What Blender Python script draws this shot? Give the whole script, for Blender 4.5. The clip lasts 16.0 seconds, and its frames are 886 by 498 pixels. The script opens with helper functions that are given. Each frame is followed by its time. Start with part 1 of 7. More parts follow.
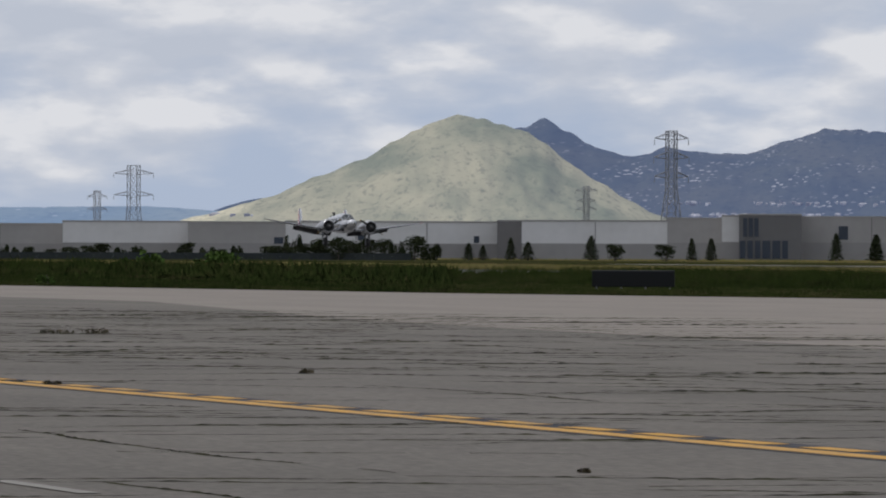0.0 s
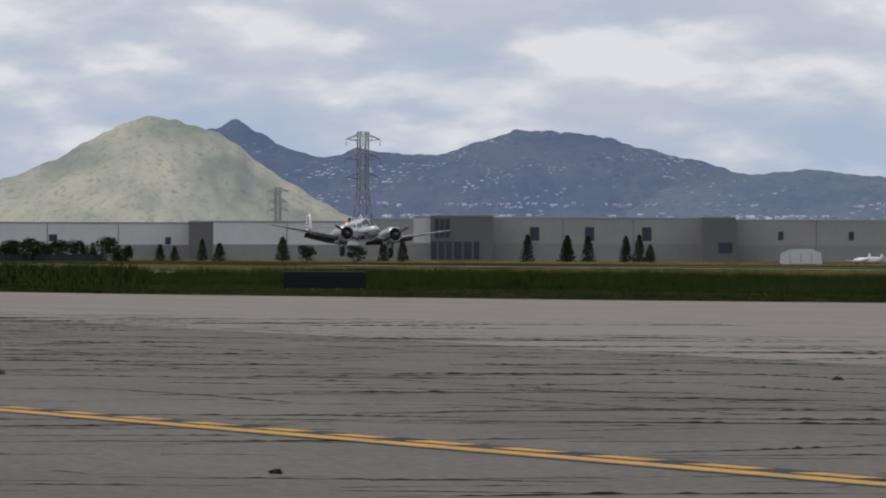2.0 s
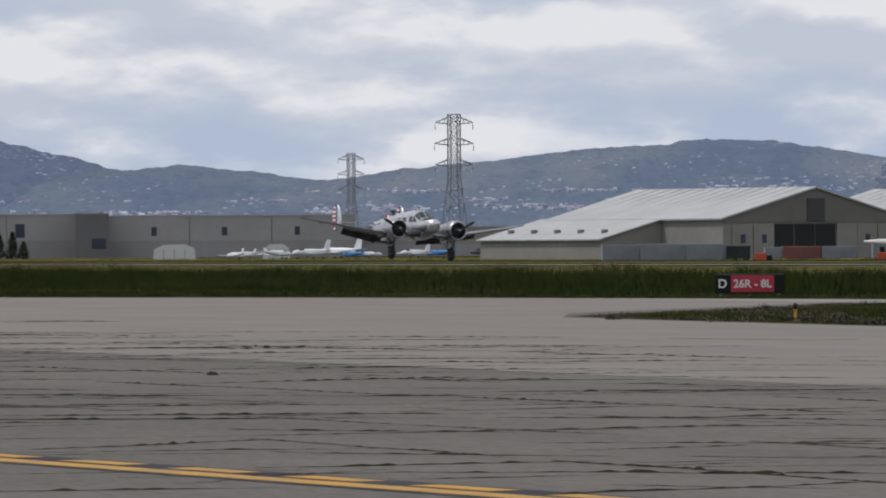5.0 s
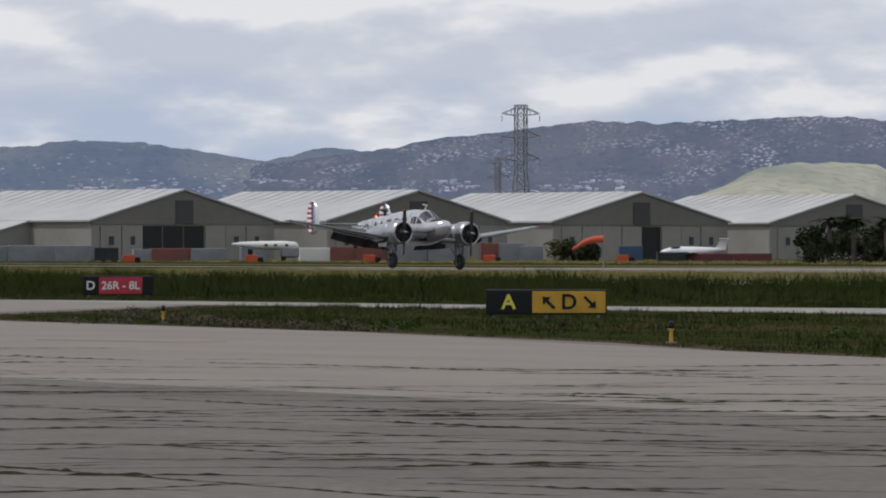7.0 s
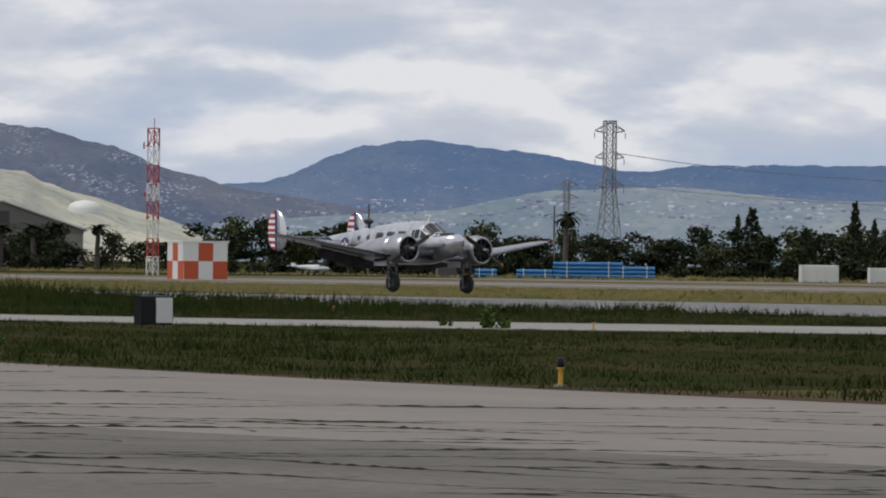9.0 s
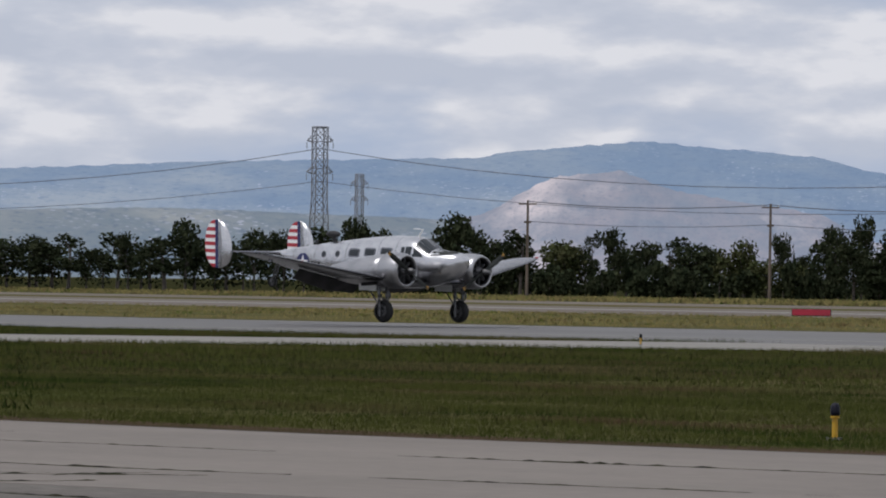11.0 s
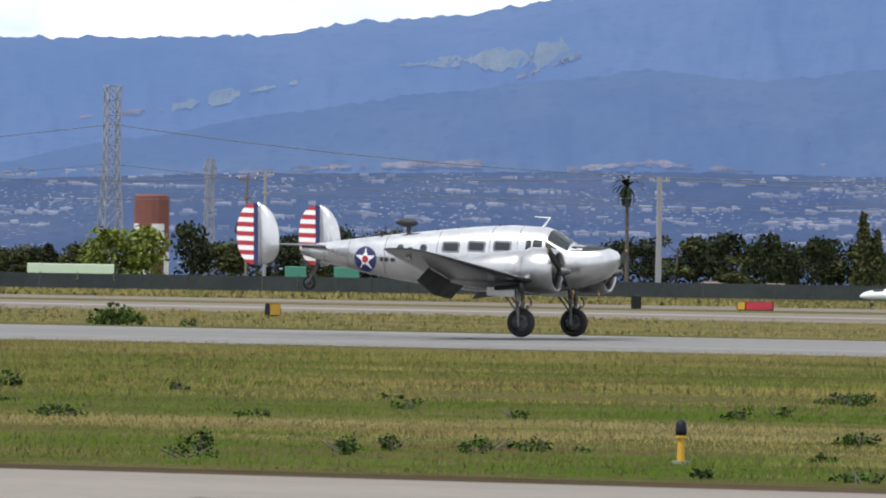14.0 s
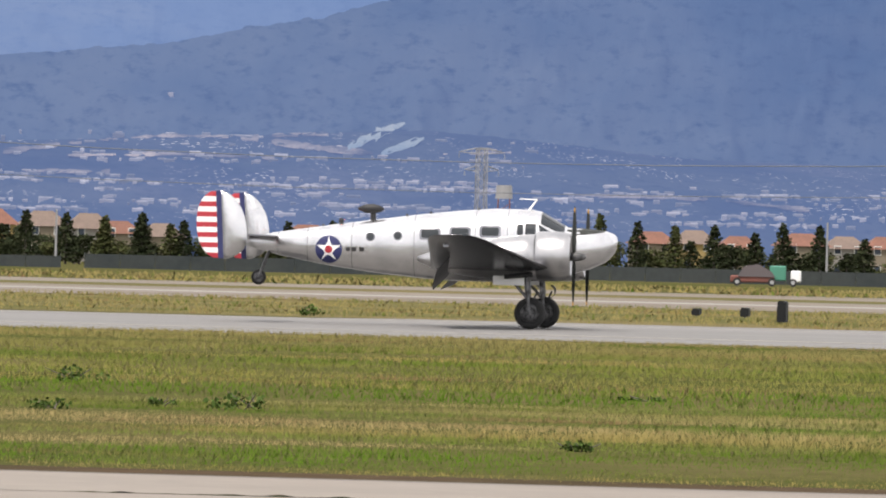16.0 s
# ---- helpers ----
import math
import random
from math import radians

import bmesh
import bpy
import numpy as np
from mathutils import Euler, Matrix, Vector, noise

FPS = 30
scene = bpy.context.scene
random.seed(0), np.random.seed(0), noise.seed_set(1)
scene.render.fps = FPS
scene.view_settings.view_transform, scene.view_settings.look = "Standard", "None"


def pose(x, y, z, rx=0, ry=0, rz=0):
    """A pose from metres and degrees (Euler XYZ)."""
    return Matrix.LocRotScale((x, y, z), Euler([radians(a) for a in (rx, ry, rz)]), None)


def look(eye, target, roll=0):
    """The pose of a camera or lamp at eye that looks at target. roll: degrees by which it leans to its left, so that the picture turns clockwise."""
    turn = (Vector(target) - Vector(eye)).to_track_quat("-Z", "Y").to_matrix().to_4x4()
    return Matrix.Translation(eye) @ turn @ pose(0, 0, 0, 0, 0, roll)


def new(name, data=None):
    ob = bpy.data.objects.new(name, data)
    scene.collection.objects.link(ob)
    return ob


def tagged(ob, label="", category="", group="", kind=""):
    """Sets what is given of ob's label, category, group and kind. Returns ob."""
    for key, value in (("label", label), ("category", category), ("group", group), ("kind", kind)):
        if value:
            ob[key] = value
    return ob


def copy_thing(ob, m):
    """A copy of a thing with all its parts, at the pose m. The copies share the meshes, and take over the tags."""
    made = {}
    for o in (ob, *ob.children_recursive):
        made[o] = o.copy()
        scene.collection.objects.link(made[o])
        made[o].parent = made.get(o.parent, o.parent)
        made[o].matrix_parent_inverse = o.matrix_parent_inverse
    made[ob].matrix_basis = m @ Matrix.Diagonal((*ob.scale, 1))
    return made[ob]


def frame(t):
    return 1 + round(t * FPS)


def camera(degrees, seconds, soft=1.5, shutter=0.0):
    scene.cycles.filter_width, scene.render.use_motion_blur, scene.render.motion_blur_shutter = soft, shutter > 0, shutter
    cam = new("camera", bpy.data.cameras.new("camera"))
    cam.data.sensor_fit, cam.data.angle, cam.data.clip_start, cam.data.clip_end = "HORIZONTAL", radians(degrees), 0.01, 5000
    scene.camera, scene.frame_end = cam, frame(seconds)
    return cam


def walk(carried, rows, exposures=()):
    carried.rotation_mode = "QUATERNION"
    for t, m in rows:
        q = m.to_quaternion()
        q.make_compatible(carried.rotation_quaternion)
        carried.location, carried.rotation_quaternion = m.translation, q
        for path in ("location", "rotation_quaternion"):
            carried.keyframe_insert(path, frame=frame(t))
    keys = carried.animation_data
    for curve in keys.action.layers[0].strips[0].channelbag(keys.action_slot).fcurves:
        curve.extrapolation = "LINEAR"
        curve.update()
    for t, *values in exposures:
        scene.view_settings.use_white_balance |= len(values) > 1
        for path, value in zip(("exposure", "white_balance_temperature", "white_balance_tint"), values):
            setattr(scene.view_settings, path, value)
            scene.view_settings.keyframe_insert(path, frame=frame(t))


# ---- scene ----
# A standing observer pans a long lens along a runway. x runs along the runway, y across it.
EYE = 1.7
cam = camera(7.2945, 16.0, soft=2.0)
# seconds, yaw, pitch, lean of the picture
PAN = [
    (0.0, 73.0397, 0.0171, 0.224),
    (0.5, 72.6290, 0.1064, 0.359),
    (1.0, 72.0195, 0.1087, 0.294),
    (1.5, 71.3736, -0.0004, 0.512),
    (2.0, 70.4975, 0.0341, 0.201),
    (2.5, 69.9348, 0.0569, 0.037),
    (3.0, 68.9339, 0.0962, 0.034),
    (5.5, 64.3121, -0.0845, -0.368),
    (6.0, 63.0494, -0.1537, -0.264),
    (6.5, 61.5241, -0.1322, 0.043),
    (7.0, 60.1318, -0.0050, -0.000),
    (7.5, 58.6390, 0.0935, 0.154),
    (8.0, 56.7471, 0.0527, 0.328),
    (8.5, 55.1525, 0.0833, 0.570),
    (9.0, 53.1039, 0.0880, 0.670),
    (11.5, 40.9926, 0.2282, 0.886),
    (12.0, 38.0306, 0.1519, 0.916),
    (12.5, 34.3641, 0.0435, 0.786),
    (13.0, 30.5805, 0.1080, 0.848),
    (13.5, 27.1383, 0.2783, 0.803),
    (14.0, 23.6942, 0.2152, 0.919),
    (14.5, 19.2652, 0.0590, 0.956),
    (15.0, 14.7520, 0.2115, 0.877),
    (15.5, 10.4451, 0.0684, 0.886),
    (16.0, 6.3000, 0.0797, 1.413),
]
walk(cam, [(t, pose(0, 0, EYE, 90 + pitch, -lean, yaw)) for t, yaw, pitch, lean in PAN],
     exposures=[(0, -0.52, 6120, 12), (6, -0.42, 6150, 12), (9, -0.45, 6180, 12), (11.5, -0.58, 5950, 15), (12.0, -0.64, 5750, 17), (12.5, -0.50, 5750, 16),
                (13.0, -0.20, 5700, 13), (13.5, 0.12, 5800, 12), (14.0, 0.43, 6200, 10), (14.5, 0.59, 6350, 10), (15.0, 0.70, 6600, 9), (15.5, 0.80, 6680, 11), (16, 0.79, 6750, 13)])


# ---- sky, sun ----
SUN_ELEVATION, SUN_AZIMUTH = 60.0, 200.0   # degrees; azimuth clockwise from +y, so that the sun stands behind the observer
world = bpy.data.worlds.new("world")
scene.world = world
world.use_nodes = True
wn, wl = world.node_tree.nodes, world.node_tree.links
wn.clear()
w_out = wn.new("ShaderNodeOutputWorld")
w_bg = wn.new("ShaderNodeBackground")
w_sky = wn.new("ShaderNodeTexSky")
w_sky.sky_type = "NISHITA"
w_sky.sun_disc = False
w_sky.sun_elevation = radians(SUN_ELEVATION)
w_sky.sun_rotation = radians(SUN_AZIMUTH)
w_sky.air_density, w_sky.dust_density = 1.0, 0.6
w_bg.inputs["Strength"].default_value = 0.11


def wmath(op, a, b=None):
    n = wn.new("ShaderNodeMath")
    n.operation = op
    for k, v in enumerate((a, b)):
        if v is None:
            continue
        if isinstance(v, (int, float)):
            n.inputs[k].default_value = v
        else:
            wl.new(v, n.inputs[k])
    return n.outputs[0]


def wnoise(vec, scale, detail, rough):
    n = wn.new("ShaderNodeTexNoise")
    n.inputs["Scale"].default_value, n.inputs["Detail"].default_value, n.inputs["Roughness"].default_value = scale, detail, rough
    wl.new(vec, n.inputs["Vector"])
    return n.outputs["Fac"]


def wramp(fac, stops):
    n = wn.new("ShaderNodeValToRGB")
    n.color_ramp.elements[0].position, n.color_ramp.elements[0].color = stops[0][0], (*stops[0][1], 1)
    n.color_ramp.elements[1].position, n.color_ramp.elements[1].color = stops[-1][0], (*stops[-1][1], 1)
    for p, c in stops[1:-1]:
        n.color_ramp.elements.new(p).color = (*c, 1)
    wl.new(fac, n.inputs[0])
    return n.outputs["Color"]


# a low deck of flat cumulus: cells stretched along the horizon, ever thinner towards it
w_co = wn.new("ShaderNodeTexCoord")
w_map = wn.new("ShaderNodeMapping")
w_map.inputs["Scale"].default_value = (1.0, 1.0, 2.9)
wl.new(w_co.outputs["Generated"], w_map.inputs["Vector"])
w_sep = wn.new("ShaderNodeSeparateXYZ")
wl.new(w_co.outputs["Generated"], w_sep.inputs[0])
c_big = wnoise(w_map.outputs[0], 27.0, 7.0, 0.5)
w_map2 = wn.new("ShaderNodeMapping")
w_map2.inputs["Scale"].default_value = (1.0, 1.0, 2.9)
w_map2.inputs["Location"].default_value = (0.0, 0.0, 0.011)
wl.new(w_co.outputs["Generated"], w_map2.inputs["Vector"])
c_top = wnoise(w_map2.outputs[0], 27.0, 7.0, 0.5)
rise = wmath("MULTIPLY", wmath("SUBTRACT", w_sep.outputs["Z"], 0.019), 11.0)
rise = wmath("MINIMUM", wmath("MAXIMUM", rise, -0.16), 0.12)
cover = wmath("ADD", c_big, rise)
w_cover = wramp(cover, [(0.36, (0, 0, 0)), (0.56, (1, 1, 1))])
lit = wmath("ADD", wmath("MULTIPLY", wmath("SUBTRACT", c_big, c_top), 4.0), 0.5)
w_cloud = wramp(lit, [(0.15, (6.6, 6.95, 7.5)), (0.45, (7.3, 7.55, 7.95)), (0.62, (8.1, 8.2, 8.35)), (0.85, (9.5, 9.4, 9.2))])
w_mix = wn.new("ShaderNodeMixRGB")
wl.new(w_cover, w_mix.inputs[0])
w_up = wn.new("ShaderNodeVectorMath")
w_up.inputs[1].default_value = (0.0, 0.0, 0.30)
wl.new(w_co.outputs["Generated"], w_up.inputs[0])
w_nrm = wn.new("ShaderNodeVectorMath")
w_nrm.operation = "NORMALIZE"
wl.new(w_up.outputs[0], w_nrm.inputs[0])
wl.new(w_nrm.outputs[0], w_sky.inputs["Vector"])
# hazy air low down pales the blue between the clouds
w_haze = wn.new("ShaderNodeMixRGB")
w_haze.inputs[0].default_value = 0.8
w_haze.inputs[2].default_value = (6.3, 7.0, 8.05, 1)
wl.new(w_sky.outputs[0], w_haze.inputs[1])
wl.new(w_haze.outputs[0], w_mix.inputs[1])
wl.new(w_cloud, w_mix.inputs[2])
wl.new(w_mix.outputs[0], w_bg.inputs["Color"])
wl.new(w_bg.outputs[0], w_out.inputs["Surface"])

sun_data = bpy.data.lights.new("sun", "SUN")
sun_data.energy, sun_data.angle, sun_data.color = 2.4, radians(3.0), (1.0, 0.95, 0.88)
sun = new("sun", sun_data)
sa, se = radians(SUN_AZIMUTH), radians(SUN_ELEVATION)
sun.matrix_basis = look((0, 0, 50), (-math.sin(sa) * math.cos(se), -math.cos(sa) * math.cos(se), 50 - math.sin(se)))


# ---- materials ----
def material(name, colour, rough=0.7, metal=0.0, second=None, scale=3.0, detail=5.0, mix=0.5, bump=0.0, bump_scale=40.0,
             spread=0.0, stretch=(1, 1, 1), glow=None, fine=0.0, fine_scale=30.0, spec=0.5):
    """Principled surface with two scales of noise, a fine bump and a spread of tone from piece to piece."""
    m = bpy.data.materials.new(name)
    m.use_nodes = True
    n, l = m.node_tree.nodes, m.node_tree.links
    b = n["Principled BSDF"]
    b.inputs["Roughness"].default_value, b.inputs["Metallic"].default_value = rough, metal
    b.inputs["Specular IOR Level"].default_value = spec
    co = n.new("ShaderNodeTexCoord")
    mp = n.new("ShaderNodeMapping")
    mp.inputs["Scale"].default_value = stretch
    l.new(co.outputs["Object"], mp.inputs["Vector"])
    rgb = n.new("ShaderNodeRGB")
    rgb.outputs[0].default_value = (*colour, 1)
    out = rgb.outputs[0]
    if second:
        t = n.new("ShaderNodeTexNoise")
        t.inputs["Scale"].default_value, t.inputs["Detail"].default_value, t.inputs["Roughness"].default_value = scale, detail, 0.6
        l.new(mp.outputs[0], t.inputs["Vector"])
        r = n.new("ShaderNodeValToRGB")
        r.color_ramp.elements[0].position, r.color_ramp.elements[1].position = mix - 0.12, mix + 0.12
        l.new(t.outputs["Fac"], r.inputs[0])
        x = n.new("ShaderNodeMixRGB")
        l.new(r.outputs[0], x.inputs[0])
        l.new(out, x.inputs[1])
        x.inputs[2].default_value = (*second, 1)
        out = x.outputs[0]
    if fine:
        t = n.new("ShaderNodeTexNoise")
        t.inputs["Scale"].default_value, t.inputs["Detail"].default_value = fine_scale, 6.0
        l.new(mp.outputs[0], t.inputs["Vector"])
        h = n.new("ShaderNodeHueSaturation")
        v = n.new("ShaderNodeMapRange")
        v.inputs["To Min"].default_value, v.inputs["To Max"].default_value = 1 - 2 * fine, 1 + 2 * fine
        l.new(t.outputs["Fac"], v.inputs["Value"])
        l.new(v.outputs[0], h.inputs["Value"])
        l.new(out, h.inputs["Color"])
        out = h.outputs[0]
    if spread:
        g = n.new("ShaderNodeNewGeometry")
        h = n.new("ShaderNodeHueSaturation")
        v = n.new("ShaderNodeMapRange")
        v.inputs["To Min"].default_value, v.inputs["To Max"].default_value = 1 - spread, 1 + spread
        l.new(g.outputs["Random Per Island"], v.inputs["Value"])
        l.new(v.outputs[0], h.inputs["Value"])
        l.new(out, h.inputs["Color"])
        out = h.outputs[0]
    l.new(out, b.inputs["Base Color"])
    if bump:
        t = n.new("ShaderNodeTexNoise")
        t.inputs["Scale"].default_value, t.inputs["Detail"].default_value = bump_scale, 4.0
        l.new(mp.outputs[0], t.inputs["Vector"])
        u = n.new("ShaderNodeBump")
        u.inputs["Strength"].default_value, u.inputs["Distance"].default_value = bump, 0.02
        l.new(t.outputs["Fac"], u.inputs["Height"])
        l.new(u.outputs[0], b.inputs["Normal"])
    if glow:
        b.inputs["Emission Color"].default_value, b.inputs["Emission Strength"].default_value = (*glow[:3], 1), glow[3]
    return m


M = {}
M["asphalt"] = material("asphalt", (0.134, 0.121, 0.106), 0.9, second=(0.108, 0.098, 0.086), scale=0.25, mix=0.5, fine=0.26, fine_scale=12, bump=0.3, bump_scale=30, stretch=(0.35, 1, 1), spec=0.12)
M["asphalt_pale"] = material("asphalt_pale", (0.205, 0.181, 0.157), 0.9, second=(0.180, 0.159, 0.138), scale=0.3, fine=0.1, fine_scale=9, stretch=(0.35, 1, 1), spec=0.15)
M["concrete"] = material("concrete", (0.25, 0.235, 0.21), 0.9, second=(0.21, 0.20, 0.18), scale=0.3, fine=0.1, fine_scale=8, stretch=(0.3, 1, 1), spec=0.15)
M["runway"] = material("runway", (0.135, 0.13, 0.125), 0.8, second=(0.11, 0.106, 0.10), scale=0.2, fine=0.12, fine_scale=5, stretch=(0.2, 1, 1))
M["earth"] = material("earth", (0.052, 0.058, 0.019), 0.95, second=(0.082, 0.072, 0.032), scale=0.08, fine=0.2, fine_scale=3, spec=0)
M["dry_earth"] = material("dry_earth", (0.125, 0.105, 0.052), 0.95, second=(0.075, 0.078, 0.03), scale=0.1, fine=0.2, fine_scale=2, stretch=(0.4, 1, 1), spec=0)
M["gravel"] = material("gravel", (0.17, 0.15, 0.13), 0.95, second=(0.135, 0.115, 0.092), scale=0.08, fine=0.2, fine_scale=1.5, stretch=(0.3, 1, 1), spec=0.05)
M["dirt"] = material("dirt", (0.075, 0.052, 0.036), 0.95, second=(0.05, 0.04, 0.025), scale=0.7, fine=0.25, fine_scale=6, stretch=(0.4, 1, 1), spec=0)
M["crack"] = material("crack", (0.020, 0.020, 0.018), 0.95, second=(0.035, 0.036, 0.018), scale=2, spec=0)
M["yellow_paint"] = material("yellow_paint", (0.46, 0.26, 0.06), 0.8, second=(0.25, 0.18, 0.10), scale=1.2, mix=0.58, fine=0.12, spec=0.15)
M["black_paint"] = material("black_paint", (0.035, 0.035, 0.042), 0.85, second=(0.085, 0.083, 0.08), scale=0.8, mix=0.6, spec=0.1)
M["faded_paint"] = material("faded_paint", (0.25, 0.19, 0.11), 0.85, second=(0.18, 0.165, 0.145), scale=0.9, mix=0.45, spec=0.1)
M["aluminium"] = material("aluminium", (0.66, 0.655, 0.66), 0.25, 1.0, second=(0.55, 0.55, 0.56), scale=1.6, mix=0.56, bump=0.05, bump_scale=3.5, fine=0.03, fine_scale=7)
M["aluminium_dull"] = material("aluminium_dull", (0.30, 0.30, 0.32), 0.2, 1.0, second=(0.22, 0.22, 0.24), scale=2)
M["cowl_metal"] = material("cowl_metal", (0.47, 0.465, 0.47), 0.33, 1.0, second=(0.34, 0.34, 0.35), scale=2.2, mix=0.55, bump=0.04, bump_scale=4)
# wings and flaps: underside shade and dark reflections are put into the metal's colour
M["wing_metal_shaded"] = material("wing_metal_shaded", (0.14, 0.14, 0.15), 0.24, 1.0, second=(0.075, 0.075, 0.08), scale=1.4, mix=0.5, fine=0.1, fine_scale=5)
M["flap_metal_shaded"] = material("flap_metal_shaded", (0.07, 0.07, 0.075), 0.45, 0.7, second=(0.035, 0.035, 0.037), scale=2, fine=0.12, fine_scale=8)
M["wheel_metal"] = material("wheel_metal", (0.20, 0.20, 0.205), 0.5, 0.8, second=(0.06, 0.06, 0.06), scale=7)
M["black"] = material("black", (0.012, 0.012, 0.013), 0.6)
M["antiglare"] = material("antiglare", (0.03, 0.033, 0.03), 0.7, spec=0.25, fine=0.1)
M["rubber"] = material("rubber", (0.018, 0.018, 0.018), 0.85, fine=0.1)
M["steel"] = material("steel", (0.45, 0.45, 0.46), 0.4, 0.8)
M["white"] = material("white", (0.80, 0.80, 0.79), 0.45, fine=0.04, fine_scale=3)
M["red"] = material("red", (0.37, 0.022, 0.035), 0.5, fine=0.05)
M["navy"] = material("navy", (0.02, 0.025, 0.10), 0.5)
M["glass"] = material("glass", (0.025, 0.03, 0.035), 0.3, spec=0.35)
M["beacon"] = material("beacon", (0.8, 0.05, 0.02), 0.4, glow=(1.0, 0.12, 0.05, 9.0))


# ---- mesh helpers ----
def part(name, bm, mat, parent=None, label="", smooth=False):
    me = bpy.data.meshes.new(name)
    bm.to_mesh(me)
    bm.free()
    me.materials.append(M[mat] if isinstance(mat, str) else mat)
    if smooth:
        me.polygons.foreach_set("use_smooth", [True] * len(me.polygons))
    ob = new(name, me)
    if parent:
        ob.parent = parent
    if label:
        ob["label"] = label
    return ob


def empty(name, m=None):
    ob = new(name)
    if m is not None:
        ob.matrix_basis = m
    return ob


def box(bm, x0, x1, y0, y1, z0, z1, bevel=0.0):
    r = bmesh.ops.create_cube(bm, size=1.0)
    bmesh.ops.scale(bm, vec=(x1 - x0, y1 - y0, z1 - z0), verts=r["verts"])
    bmesh.ops.translate(bm, vec=((x0 + x1) / 2, (y0 + y1) / 2, (z0 + z1) / 2), verts=r["verts"])
    if bevel:
        es = list({e for v in r["verts"] for e in v.link_edges})
        bmesh.ops.bevel(bm, geom=es, offset=bevel, segments=1, affect="EDGES")
    return bm


def rod(bm, a, b, r0, r1=None, seg=8):
    a, b = Vector(a), Vector(b)
    d = b - a
    m = Matrix.Translation((a + b) / 2) @ d.to_track_quat("Z", "Y").to_matrix().to_4x4()
    bmesh.ops.create_cone(bm, cap_ends=True, segments=seg, radius1=r0, radius2=r0 if r1 is None else r1, depth=d.length, matrix=m)
    return bm


def rings(bm, loops, close=True, caps=True):
    """A skin over loops of points."""
    vs = [[bm.verts.new(p) for p in lp] for lp in loops]
    k = len(vs[0])
    for a, b in zip(vs, vs[1:]):
        for i in range(k if close else k - 1):
            bm.faces.new((a[i], a[(i + 1) % k], b[(i + 1) % k], b[i]))
    if caps and close:
        bm.faces.new(vs[0][::-1])
        bm.faces.new(vs[-1])
    bmesh.ops.recalc_face_normals(bm, faces=bm.faces)
    return bm


def slab(bm, pts, z0, z1):
    """An upright prism over a plan outline."""
    lo = [bm.verts.new((x, y, z0)) for x, y in pts]
    hi = [bm.verts.new((x, y, z1)) for x, y in pts]
    k = len(pts)
    bm.faces.new(lo[::-1])
    bm.faces.new(hi)
    for i in range(k):
        bm.faces.new((lo[i], lo[(i + 1) % k], hi[(i + 1) % k], hi[i]))
    bmesh.ops.recalc_face_normals(bm, faces=bm.faces)
    return bm


def B():
    return bmesh.new()


def bearing(deg, r):
    """Plan position at a bearing (degrees clockwise from +y) and range from the observer."""
    a = radians(deg)
    return r * math.sin(a), r * math.cos(a)


# ---- ground ----
def ground_sheet():
    bm = B()
    slab(bm, [(-4950, -900), (2500, -900), (2500, 4950), (-4950, 4950)], -1.0, 0.0)
    return tagged(part("ground", bm, "earth"), "flat green and straw-coloured airfield grassland reaching the hills", "ground", kind="structure")


def paving(name, pts, z, mat, label, category="pavement"):
    bm = B()
    slab(bm, pts, -0.3, z)
    return tagged(part(name, bm, mat), label, category, kind="structure")


TAXIWAY = [(-1200, -60), (300, -60), (300, 51.8), (-30, 52.0), (-52, 52.8), (-65, 54.6), (-75, 56.2), (-87, 58.0), (-97, 61.0),
                    (-106, 64.3), (-122, 68.2), (-144, 71.4), (-153, 73.6), (-157, 76.5), (-163, 81.5), (-172, 89), (-183, 97.2),
                    (-210, 100.3), (-222, 96), (-235, 89.5), (-265, 81.2), (-317, 75), (-400, 71), (-1200, 68)]
CONNECTOR = [(-210, 100), (-183.2, 97.4), (-163, 98.3), (-146, 99), (-136, 103), (-128, 111), (-117, 128), (-100, 147.5),
                (-128, 147.5), (-138, 130), (-146, 119), (-155, 110.5), (-172, 105), (-196, 103.5)]
ground_sheet()
paving("pavement", TAXIWAY,
       0.02, "asphalt", "weathered grey asphalt taxiway with long dark cracks", "taxiway")
paving("road", CONNECTOR,
       0.016, "concrete", "pale concrete connector taxiway curving to the runway", "taxiway")
paving("dirt_edge", [(-75, 56.4), (-52, 53.0), (-30, 52.2), (60, 52.0), (60, 53.4), (-30, 53.7), (-52, 54.6), (-75, 58.2)], 0.005, "dirt", "bare brown dirt along the taxiway edge", "verge")
# airfield soil with the shade of clouds put into its colour
M["shaded_earth"] = material("shaded_earth", (0.024, 0.029, 0.010), 0.95, second=(0.040, 0.036, 0.017), scale=0.12, fine=0.2, fine_scale=2, stretch=(0.4, 1, 1), spec=0)
paving("shaded_ground", [(-1900, 60), (-70, 52.4), (-95, 146.8), (-1900, 146.8)], 0.003, "shaded_earth", "dark soil under uncut grass, cloud shade in its colour", "verge")
paving("meadow", [(-4900, 190.4), (-432, 190.4), (-522, 262), (-522, 1600), (-4900, 1600)], 0.005, "shaded_earth", "dark green meadow towards the warehouses", "grass")
edge = [q for q in TAXIWAY[3:23] if q[0] > -410]
paving("dirt_edge", [(x, y + .1) for x, y in edge] + [(x, y + 1.3) for x, y in reversed(edge)], 0.004, "dirt", "bare brown dirt along the taxiway edge", "verge")
paving("runway", [(-2600, 147), (1400, 147), (1400, 190), (-22, 190), (-24, 186), (-2600, 190)], 0.018, "runway", "long pale grey asphalt runway with worn surface", "runway")
